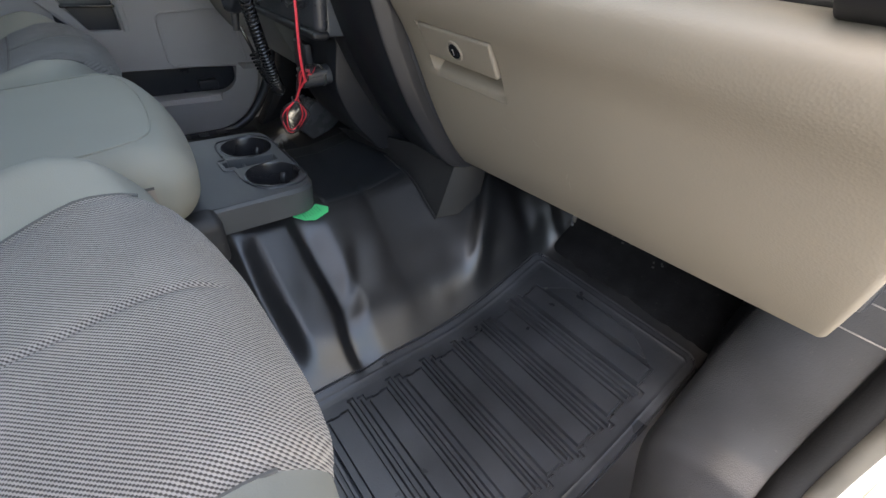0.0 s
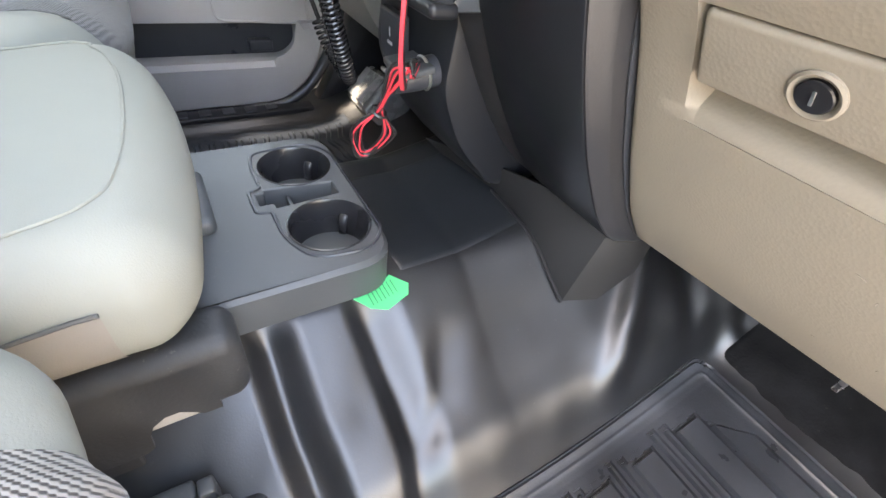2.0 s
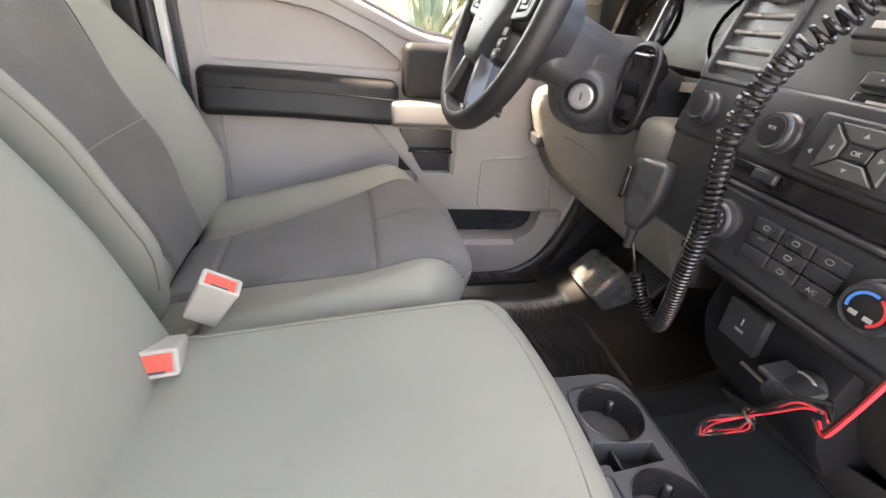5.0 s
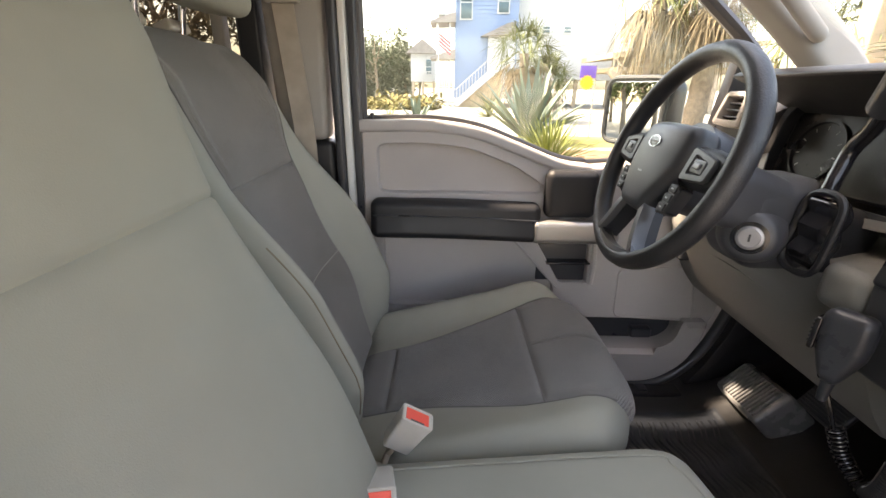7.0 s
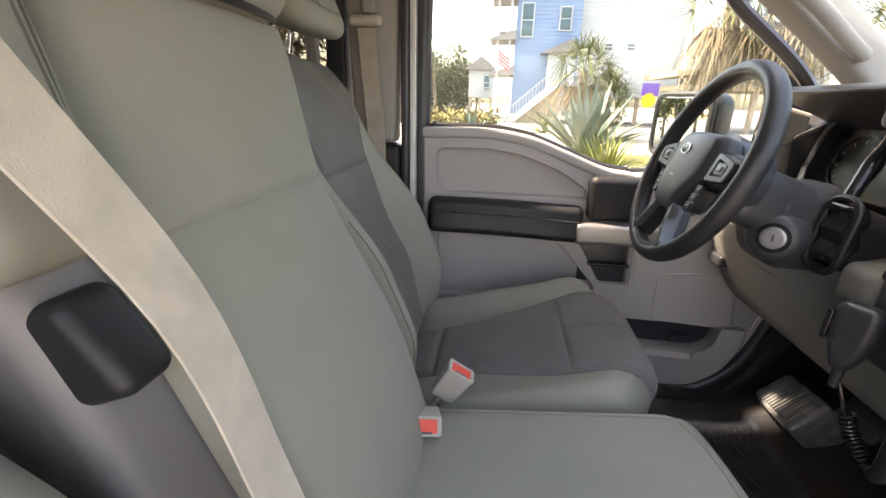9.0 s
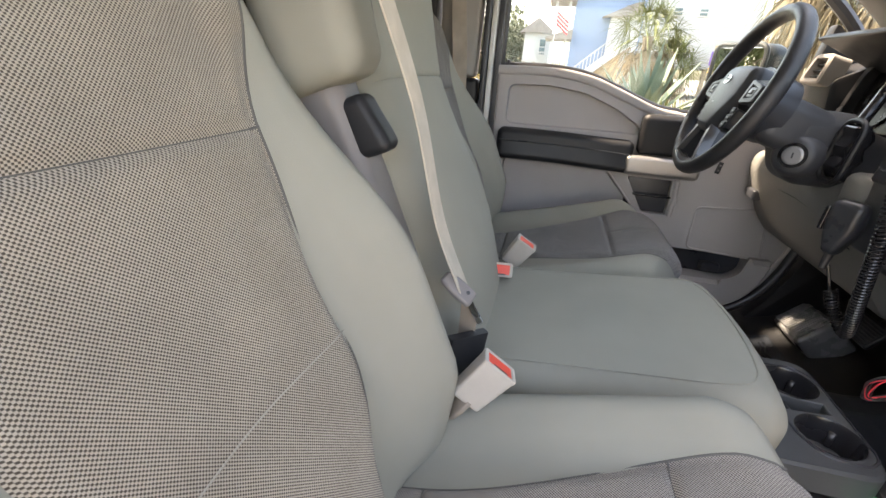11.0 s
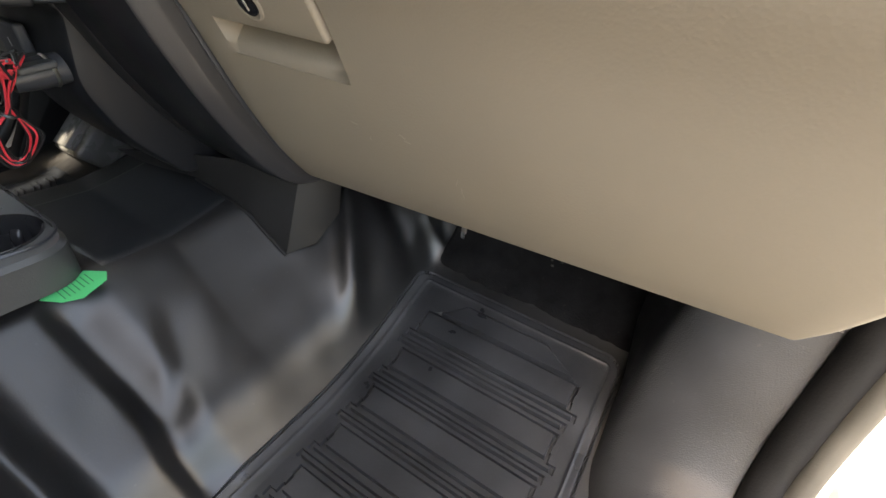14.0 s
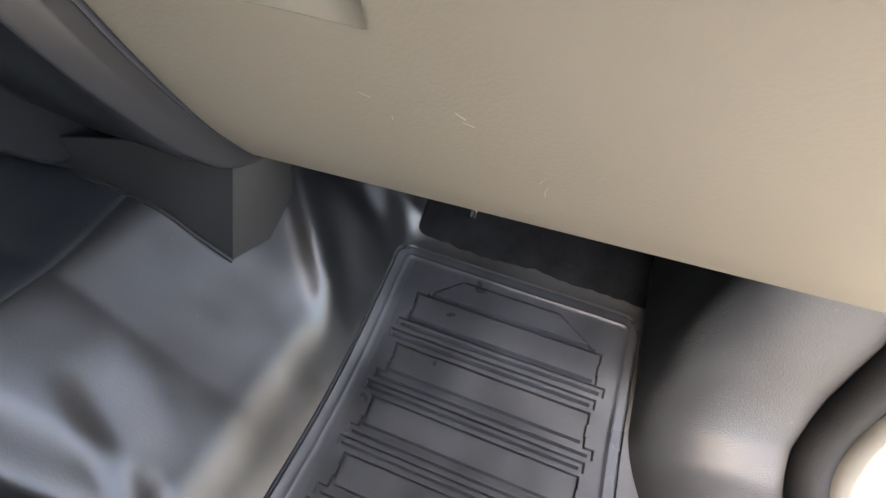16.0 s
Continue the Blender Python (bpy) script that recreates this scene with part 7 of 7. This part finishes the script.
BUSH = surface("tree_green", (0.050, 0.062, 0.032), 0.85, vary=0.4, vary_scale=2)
BROWN_BUSH = surface("winter_brush", (0.12, 0.095, 0.06), 0.9, vary=0.4, vary_scale=2)
PURPLE = surface("purple_banner", (0.13, 0.06, 0.35), 0.7)
YELLOW = surface("yellow_banner", (0.85, 0.45, 0.03), 0.7)
CLOTH_RED = surface("red_flag_cloth", (0.6, 0.05, 0.07), 0.8)


def ground_sheet():
    bm = bmesh.new()
    steps = [-600, -200, -80, -40, -20, -10, -5, 0, 5, 10, 15, 20, 25, 30, 40, 60, 90, 150, 300, 600]
    g = [[bm.verts.new((x, y, GROUND + (0.05 * noise.noise(Vector((x * 0.2, y * 0.2, 0))) if abs(x) + abs(y) > 12 else 0))) for y in steps] for x in steps]
    for i in range(len(steps) - 1):
        for j in range(len(steps) - 1):
            bm.faces.new((g[i][j], g[i + 1][j], g[i + 1][j + 1], g[i][j + 1]))
    return bm


solid("ground", ground_sheet(), SAND, "pale gravel and sand ground round the truck", "ground", kind="structure")


def mound(cx, cy, rx, ry, h, n=28):
    bm = bmesh.new()
    c = bm.verts.new((cx, cy, GROUND + h))
    last = None
    rings = []
    for k in range(1, 5):
        f = k / 4
        rings.append([bm.verts.new((cx + rx * f * math.cos(2 * math.pi * i / n) * (1 + 0.12 * noise.noise(Vector((i * 0.7, k, cx)))), cy + ry * f * math.sin(2 * math.pi * i / n) * (1 + 0.12 * noise.noise(Vector((i * 0.7, 3, cy)))),
                      GROUND + h * (1 - f * f) - (0.02 if k == 4 else 0))) for i in range(n)])
    for i in range(n):
        bm.faces.new((c, rings[0][i], rings[0][(i + 1) % n]))
    for a, b in zip(rings, rings[1:]):
        for i in range(n):
            bm.faces.new((a[i], b[i], b[(i + 1) % n], a[(i + 1) % n]))
    return bm


solid("mulch_bed", mound(3.4, 9.6, 3.2, 1.6, 0.08), MULCH, "low brown mulch bed planted with yucca", "flower bed", kind="stuff")
solid("grass_strip", mound(3.0, 13.0, 5.5, 1.6, 0.06), DRY_GRASS, "strip of dry yellowed grass", "grass", kind="stuff")


def blade(bm, base, direction, length, width, droop, curl=0.0, seg=4):
    """A tapered leaf with a folded middle."""
    d = Vector(direction).normalized()
    side = d.cross(Vector((0, 0, 1)))
    side = side.normalized() if side.length > 1e-4 else Vector((1, 0, 0))
    rows = []
    for k in range(seg + 1):
        t = k / seg
        p = Vector(base) + d * (length * t) + Vector((0, 0, -droop * t * t * length)) + side * (curl * t * t)
        w = width * (1 - t) ** 0.6 * (0.6 + 0.8 * t if t < 0.5 else 1.0) + 0.002
        rows.append((bm.verts.new(p - side * w), bm.verts.new(p - Vector((0, 0, w * 0.6))), bm.verts.new(p + side * w)))
    for a, b in zip(rows, rows[1:]):
        bm.faces.new((a[0], b[0], b[1], a[1]))
        bm.faces.new((a[1], b[1], b[2], a[2]))


def rosette(name, at, count, length, width, up, material, label, seed, category="plant", group=""):
    r = random.Random(seed)
    t = thing(name, label, category, group)
    bm = bmesh.new()
    for k in range(count):
        a = 2.399 * k
        el = radians(r.uniform(up[0], up[1]))
        blade(bm, at, (math.cos(a) * math.cos(el), math.sin(a) * math.cos(el), math.sin(el)), length * r.uniform(0.75, 1.1), width, r.uniform(0.02, 0.22), r.uniform(-0.05, 0.05))
    part("leaves", bm, material, t)
    core = moved(lathe([(0.0, -0.02), (width * 2.5, 0.0), (width * 1.6, 0.14), (0, 0.2)], 12), Matrix.Translation(at))
    part("heart", core, material, t)
    return t


rosette("agave", (2.15, 12.6, GROUND), 46, 2.35, 0.165, (36, 86), AGAVE, "large blue-green agave with stiff upright leaves", 1, group="agaves")
rosette("agave", (-1.3, 15.4, GROUND), 20, 1.45, 0.11, (40, 85), AGAVE, "smaller blue-green agave by the gravel", 2, group="agaves")
rosette("yucca", (1.75, 8.2, GROUND + 0.05), 220, 1.15, 0.020, (8, 80), YUCCA, "yellow-green spiky yucca in the mulch", 3, group="yuccas")
rosette("yucca", (-2.7, 19.0, GROUND), 70, 0.95, 0.022, (5, 75), YUCCA, "small green yucca at the gravel edge", 4, group="yuccas")
rosette("yucca", (2.0, 24.0, GROUND), 70, 1.5, 0.03, (5, 75), LEAF, "dark green yucca beside the stair", 5, group="yuccas")
rosette("yucca", (6.2, 13.2, GROUND), 60, 0.7, 0.02, (15, 80), LEAF, "low green grass tuft in the bed", 6, group="yuccas")


def fan_palm(at, trunk_h, trunk_r, radius, seed, label, skirt=0.4, fans=46, blades=13, green=LEAF):
    r = random.Random(seed)
    t = thing("palm_tree", label, "tree", "palm trees")
    x, y, z = at
    pts = [(x, y, z - 0.05), (x + 0.08, y, z + trunk_h * 0.5), (x + 0.05, y + 0.05, z + trunk_h)]
    path = spline(pts, 10)
    trunk = sweep(path, circle2(0, 0, trunk_r, 14), scale=lambda u: 1.15 - 0.2 * u + 0.05 * math.sin(40 * u))
    part("trunk", trunk, STEM, t)
    boots = bmesh.new()
    for k in range(int(trunk_h * 14)):
        a, h = 2.4 * k, trunk_h * (0.25 + 0.75 * k / (trunk_h * 14))
        blade(boots, (x + 0.06 + trunk_r * 0.8 * math.cos(a), y + trunk_r * 0.8 * math.sin(a), z + h), (math.cos(a) * 0.6, math.sin(a) * 0.6, 1), 0.32, 0.06, 0.0, 0.0, 2)
    part("leaf_bases", boots, STEM, t)
    top = Vector((x + 0.05, y + 0.05, z + trunk_h))
    live, dead = bmesh.new(), bmesh.new()
    for k in range(fans):
        a = 2.399 * k
        u = k / fans
        is_dead = u < skirt
        el = radians(-70 + 40 * u / max(skirt, 0.01)) if is_dead else radians(-15 + 95 * (u - skirt) / (1 - skirt))
        d = Vector((math.cos(a) * math.cos(el), math.sin(a) * math.cos(el), math.sin(el)))
        stem_len = radius * r.uniform(0.35, 0.55)
        tip = top + d * stem_len
        bm = dead if is_dead else live
        blade(bm, top, d, stem_len, 0.02, 0.0, 0.0, 2)
        s1 = d.orthogonal().normalized()
        s2 = d.cross(s1)
        ph = r.uniform(0, 6.28)
        s1, s2 = s1 * math.cos(ph) + s2 * math.sin(ph), s2 * math.cos(ph) - s1 * math.sin(ph)
        for b in range(blades):
            an = radians(-95 + 190 * b / (blades - 1))
            bd = d * math.cos(an) + s1 * math.sin(an) + s2 * 0.15
            blade(bm, tip, bd, radius * r.uniform(0.45, 0.65), 0.03, 0.9 if is_dead else r.uniform(0.2, 0.5), 0.0, 3)
    if live.faces:
        part("crown", live, green, t)
    if dead.faces:
        part("dead_fronds", dead, DEAD, t, "dry brown hanging fronds")
    else:
        dead.free()
    return t


fan_palm((3.1, 20.5, GROUND), 2.9, 0.20, 1.9, 11, "short green cabbage palm with a shaggy crown")
fan_palm((4.4, 21.5, GROUND), 1.8, 0.20, 1.7, 12, "short yellow-green cabbage palm", 0.25)
fan_palm((6.6, 15.6, GROUND), 4.5, 0.24, 2.1, 13, "tall cabbage palm with a brown skirt of fronds", 0.6)
fan_palm((8.1, 15.0, GROUND), 4.6, 0.30, 2.2, 14, "thick-trunked cabbage palm with drooping fronds", 0.55)
fan_palm((9.0, 7.6, GROUND), 2.0, 0.25, 2.4, 15, "broad green cabbage palm ahead of the truck", 0.15)
fan_palm((8.2, 10.2, GROUND), 2.6, 0.25, 2.4, 16, "broad cabbage palm with arching fronds", 0.2)


def leafy_tree(at, height, spread, seed, material, label, count=420):
    r = random.Random(seed)
    t = thing("tree", label, "tree", "trees")
    x, y, z = at
    part("trunk", tube([(x, y, z - 0.1), (x + 0.2, y, z + height * 0.3), (x, y + 0.2, z + height * 0.6), (x + 0.1, y, z + height * 0.9)], 0.16, 8, 5, scale=lambda u: 1.1 - 0.9 * u), STEM, t)
    bm, limbs = bmesh.new(), []
    for k in range(9):
        a = r.uniform(0, 6.28)
        h0, h1 = height * r.uniform(0.25, 0.6), height * r.uniform(0.5, 1.0)
        e = Vector((x + math.cos(a) * spread * r.uniform(0.4, 0.9), y + math.sin(a) * spread * r.uniform(0.4, 0.9), z + h1))
        limbs.append(((x, y, z + h0), e))
        part("limb", tube([(x, y, z + h0), ((x + e.x) / 2, (y + e.y) / 2, z + (h0 + h1) / 2 + 0.2), e], 0.05, 6, 4, scale=lambda u: 1.1 - 0.8 * u), STEM, t)
    for k in range(count):
        _, e = limbs[k % len(limbs)]
        c = e + Vector((r.gauss(0, 0.28), r.gauss(0, 0.28), r.gauss(0, 0.22))) * spread
        for q in range(5):
            d = Vector((r.uniform(-1, 1), r.uniform(-1, 1), r.uniform(-0.6, 1)))
            blade(bm, c, d, 0.28, 0.07, 0.2, 0.0, 2)
    part("crown", bm, material, t)
    return t


for k, (x, y, h, s) in enumerate(((-7.5, 46, 6.5, 2.6), (-5.2, 52, 5.0, 2.4), (-11, 50, 7.5, 3.0), (-4.0, 60, 5.5, 2.6), (-9.0, 62, 7, 3), (-15, 56, 8, 3.2))):
    leafy_tree((x, y, GROUND), h, s, 30 + k, BUSH, "grey-green roadside oak with a loose crown")
for k, (x, y, h, s) in enumerate(((-14, 6, 4.5, 2.2), (-15, 9, 5, 2.4), (-13, 3, 4, 2.0), (-16, 12, 5, 2.4), (-8.5, 13, 5, 2.6), (-11.5, 14.5, 5.5, 2.8), (-6.6, 15.5, 4.6, 2.2))):
    leafy_tree((x, y, GROUND), h, s, 50 + k, BROWN_BUSH, "bare brown winter brush behind the truck", 300)
for k, (x, y, h, s) in enumerate(((-8.0, 3.2, 3.6, 1.8), (-9.5, 5.6, 4.5, 2.2), (-10.5, 1.8, 4.2, 2.0))):
    leafy_tree((x, y, GROUND), h, s, 60 + k, LEAF, "leafy green shrub tree behind the truck", 520)


def woods(x0, x1, y0, y1, height, count, seed):
    """A far mass of scrub and oak: clumps of leaves, densest low down, with an uneven top."""
    r = random.Random(seed)
    bm = bmesh.new()
    for k in range(count):
        x, y = r.uniform(x0, x1), r.uniform(y0, y1)
        top = height * (0.62 + 0.38 * noise.noise(Vector((x * 0.45, y * 0.3, 2.0)))) 
        c = Vector((x, y, GROUND + top * r.random() ** 0.8))
        for q in range(4):
            blade(bm, c + Vector((r.gauss(0, 0.3), r.gauss(0, 0.3), r.gauss(0, 0.25))), (r.uniform(-1, 1), r.uniform(-1, 1), r.uniform(-0.5, 1)), 0.55, 0.16, 0.2, 0.0, 2)
    return bm


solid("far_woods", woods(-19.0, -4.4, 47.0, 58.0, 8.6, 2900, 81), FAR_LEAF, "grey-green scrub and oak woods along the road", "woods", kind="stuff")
solid("low_scrub", woods(-9.0, -1.0, 30.0, 34.0, 0.7, 260, 82), DRY_GRASS, "low dry scrub beside the gravel road", "scrub", kind="stuff")
leafy_tree((16, 11, GROUND), 6.5, 3.0, 70, BUSH, "green broadleaf tree ahead of the truck")


# ---- houses ----
def clapboard(parent, name, x0, x1, z0, z1, y, material, pitch=0.28):
    """Overlapping boards on a wall that faces the truck."""
    n = int((z1 - z0) / pitch)
    h = (z1 - z0) / n
    bm = bmesh.new()
    for k in range(n):
        za, zb = z0 + h * k, z0 + h * (k + 1)
        a = [bm.verts.new(p) for p in ((x0, y - 0.05, za), (x1, y - 0.05, za), (x1, y - 0.02, zb), (x0, y - 0.02, zb), (x1, y, za), (x0, y, za))]
        bm.faces.new((a[0], a[1], a[2], a[3]))
        bm.faces.new((a[5], a[4], a[1], a[0]))
    return part(name, bm, material, parent)


def house_window(parent, x, z, w, h, y):
    wn_ = part("window", box(x - w / 2, y - 0.10, z - h / 2, x + w / 2, y - 0.03, z + h / 2, 0.01), WHITE_SIDING, parent)
    part("pane", box(x - w / 2 + 0.09, y - 0.115, z + 0.04, x + w / 2 - 0.09, y - 0.095, z + h / 2 - 0.09, 0.004), DARK_GLASS, wn_)
    part("pane", box(x - w / 2 + 0.09, y - 0.115, z - h / 2 + 0.09, x + w / 2 - 0.09, y - 0.095, z - 0.04, 0.004), DARK_GLASS, wn_)


def railing(parent, x0, x1, y, z, posts, material=WHITE_SIDING, slope=0.0):
    rl = part("railing", joined(sweep([Vector((x0, y, z + 0.95)), Vector((x1, y, z + 0.95 + slope))], [(-0.04, -0.04), (0.04, -0.04), (0.04, 0.04), (-0.04, 0.04)]),
                                sweep([Vector((x0, y, z + 0.12)), Vector((x1, y, z + 0.12 + slope))], [(-0.03, -0.03), (0.03, -0.03), (0.03, 0.03), (-0.03, 0.03)])), material, parent)
    for k in range(posts):
        t = (k + 0.5) / posts
        xx, zz = x0 + (x1 - x0) * t, z + slope * t
        part("baluster", box(xx - 0.025, y - 0.025, zz + 0.12, xx + 0.025, y + 0.025, zz + 0.95, 0.004), material, rl)


blue = thing("beach_house", "tall pale blue house with white balconies and outside stair", "house", "houses")
part("wall", box(0.35, 37.0, 0.0, 5.2, 47.0, 10.5, 0.02), BLUE_SIDING, blue)
clapboard(blue, "siding", 0.35, 5.2, 0.2, 10.4, 36.99, BLUE_SIDING)
part("roof", prism(rounded([(-0.6, 10.4), (6.2, 10.4), (2.8, 13.2)], 0.02), 36.2, 47.6, 0.02), ROOF, blue)
house_window(blue, 1.15, 6.9, 1.0, 2.4, 36.95)
house_window(blue, 4.0, 7.0, 0.95, 1.7, 36.95)
for zz in (0.75, 3.3, 6.2):
    deck = part("balcony", box(-1.1, 36.8, zz - 0.18, 0.36, 40.0, zz, 0.02), WHITE_SIDING, blue)
    part("balcony_roof", prism([(-1.6, zz + 2.3), (0.35, zz + 2.9), (0.35, zz + 2.2), (-1.6, zz + 2.15)], 36.5, 40.0), ROOF, deck)
    railing(blue, -1.1, 0.3, 36.85, zz, 8)
for xx in (-1.05, -0.1):
    part("post", box(xx - 0.09, 36.8, GROUND, xx + 0.09, 36.98, 9.0, 0.01), WHITE_SIDING, blue)
bay = part("bay", box(2.9, 36.2, 0.0, 5.0, 36.95, 4.6, 0.02), WHITE_SIDING, blue, "white bay with a small pitched roof")
part("bay_roof", prism([(2.3, 4.5), (4.9, 4.6), (4.9, 5.5), (4.3, 5.4)], 35.8, 37.0), ROOF, bay)
stair = part("stair", prism([(0.2, -0.5), (0.4, -0.3), (3.6, 2.6), (3.9, 2.6), (3.9, 2.2), (0.6, -0.6)], 35.6, 36.1), WHITE_SIDING, blue)
railing(blue, 0.4, 3.7, 35.6, -0.3, 14, WHITE_SIDING, 2.9)
part("stair_wall", prism([(0.6, GROUND), (4.0, GROUND), (4.0, 2.2)], 36.1, 36.4), POST_WOOD, blue)
white = thing("beach_house", "plain white clapboard house beside the blue one", "house", "houses")
part("wall", box(5.3, 38.0, 1.5, 13.5, 47.0, 11.5, 0.02), WHITE_SIDING, white)
clapboard(white, "siding", 5.3, 13.5, 1.5, 11.4, 37.99, WHITE_SIDING)
for xx in (7.6, 9.3):
    house_window(white, xx, 5.2, 0.7, 0.6, 37.95)
for xx in (5.5, 8.0, 10.5, 13.2):
    part("post", box(xx - 0.14, 38.1, GROUND, xx + 0.14, 38.4, 1.6, 0.01), TIMBER, white)
part("roof", prism([(4.8, 11.4), (14.0, 11.4), (9.4, 14.2)], 37.4, 47.6), ROOF, white)
grey = thing("stilt_house", "timber deck on stilts with an outside stair", "house", "houses")
part("deck", box(10.8, 30.0, 1.9, 20.0, 36.0, 2.2, 0.03), POST_WOOD, grey)
part("wall", box(12.5, 31.5, 2.2, 20.0, 36.0, 6.5, 0.03), WHITE_SIDING, grey)
part("deck_roof", prism([(10.2, 3.0), (20.0, 3.8), (20.0, 3.5), (10.2, 2.7)], 29.5, 36.2), POST_WOOD, grey)
for xx in (11.0, 13.0, 15.2, 17.4, 19.6):
    part("post", box(xx - 0.14, 30.05, GROUND, xx + 0.14, 30.35, 2.0, 0.01), TIMBER, grey)
part("stair", prism([(10.0, 1.9), (10.4, 1.9), (13.0, -0.6), (12.5, -0.6)], 29.2, 29.9), TIMBER, grey)
railing(grey, 10.1, 12.7, 29.2, 1.9, 9, TIMBER, -2.5)
far = thing("beach_house", "small white stilt house far along the road", "house", "houses")
part("wall", box(-3.9, 46.0, 1.3, -1.4, 52.0, 4.0, 0.03), WHITE_SIDING, far)
part("roof", prism([(-4.4, 3.9), (-1.0, 3.9), (-2.7, 5.2)], 45.5, 52.5), ROOF, far)
house_window(far, -2.1, 2.7, 0.7, 1.5, 45.95)
railing(far, -2.9, -1.4, 45.7, 1.3, 9)
for xx in (-3.7, -2.7, -1.6):
    part("post", box(xx - 0.12, 46.0, GROUND, xx + 0.12, 46.3, 1.4, 0.01), TIMBER, far)
flag = thing("flag", "striped red and white flag on a slanted pole", "flag")
part("pole", tube([(-0.9, 33.4, GROUND), (-0.9, 33.4, 4.6)], 0.03, 6, 3), WHITE_SIDING, flag)
for k in range(7):
    part("stripe", moved(box(0, -0.01, -0.11, 1.1, 0.01, 0.0, 0.002), Matrix.Translation((-0.88, 33.42, 4.45 - 0.115 * k)) @ Euler((0, radians(38), 0)).to_matrix().to_4x4()), CLOTH_RED if k % 2 == 0 else WHITE_SIDING, flag)
banner = thing("garden_banner", "purple garden banner with a round yellow sun", "banner")
part("pole", tube([(4.45, 14.4, GROUND), (4.45, 14.4, 1.55)], 0.02, 8, 3), TIMBER, banner)
part("cloth", box(3.95, 14.38, 1.15, 4.45, 14.40, 1.52, 0.004), PURPLE, banner)
part("sun_disc", moved(plate([((0.24 if k % 2 else 0.18) * math.cos(2 * math.pi * k / 28), (0.24 if k % 2 else 0.18) * math.sin(2 * math.pi * k / 28)) for k in range(28)], 0, 0.02), Matrix.Translation((4.18, 14.37, 1.02)) @ Euler((radians(90), 0, 0)).to_matrix().to_4x4()), YELLOW, banner)
timber_post = thing("timber_post", "pale square timber post near the bonnet", "post")
part("post_body", box(7.35, 8.35, GROUND, 7.75, 8.75, 5.5, 0.03), POST_WOOD, timber_post)
# truck outside: bonnet and bed
truck_body = thing("truck_bodywork", "white truck bonnet and load bed sides", "bodywork")
part("bonnet", rbox((1.0, -0.90, 0.25), (2.3, 0.92, 0.62), 0.10, n=(4, 6, 2)), WHITE_PAINT, truck_body)
for ya, yb in ((-0.98, -0.92), (0.94, 1.0)):
    part("bed_side", box(-3.2, ya, -0.1, -1.32, yb, 0.55, 0.03), WHITE_PAINT, truck_body)
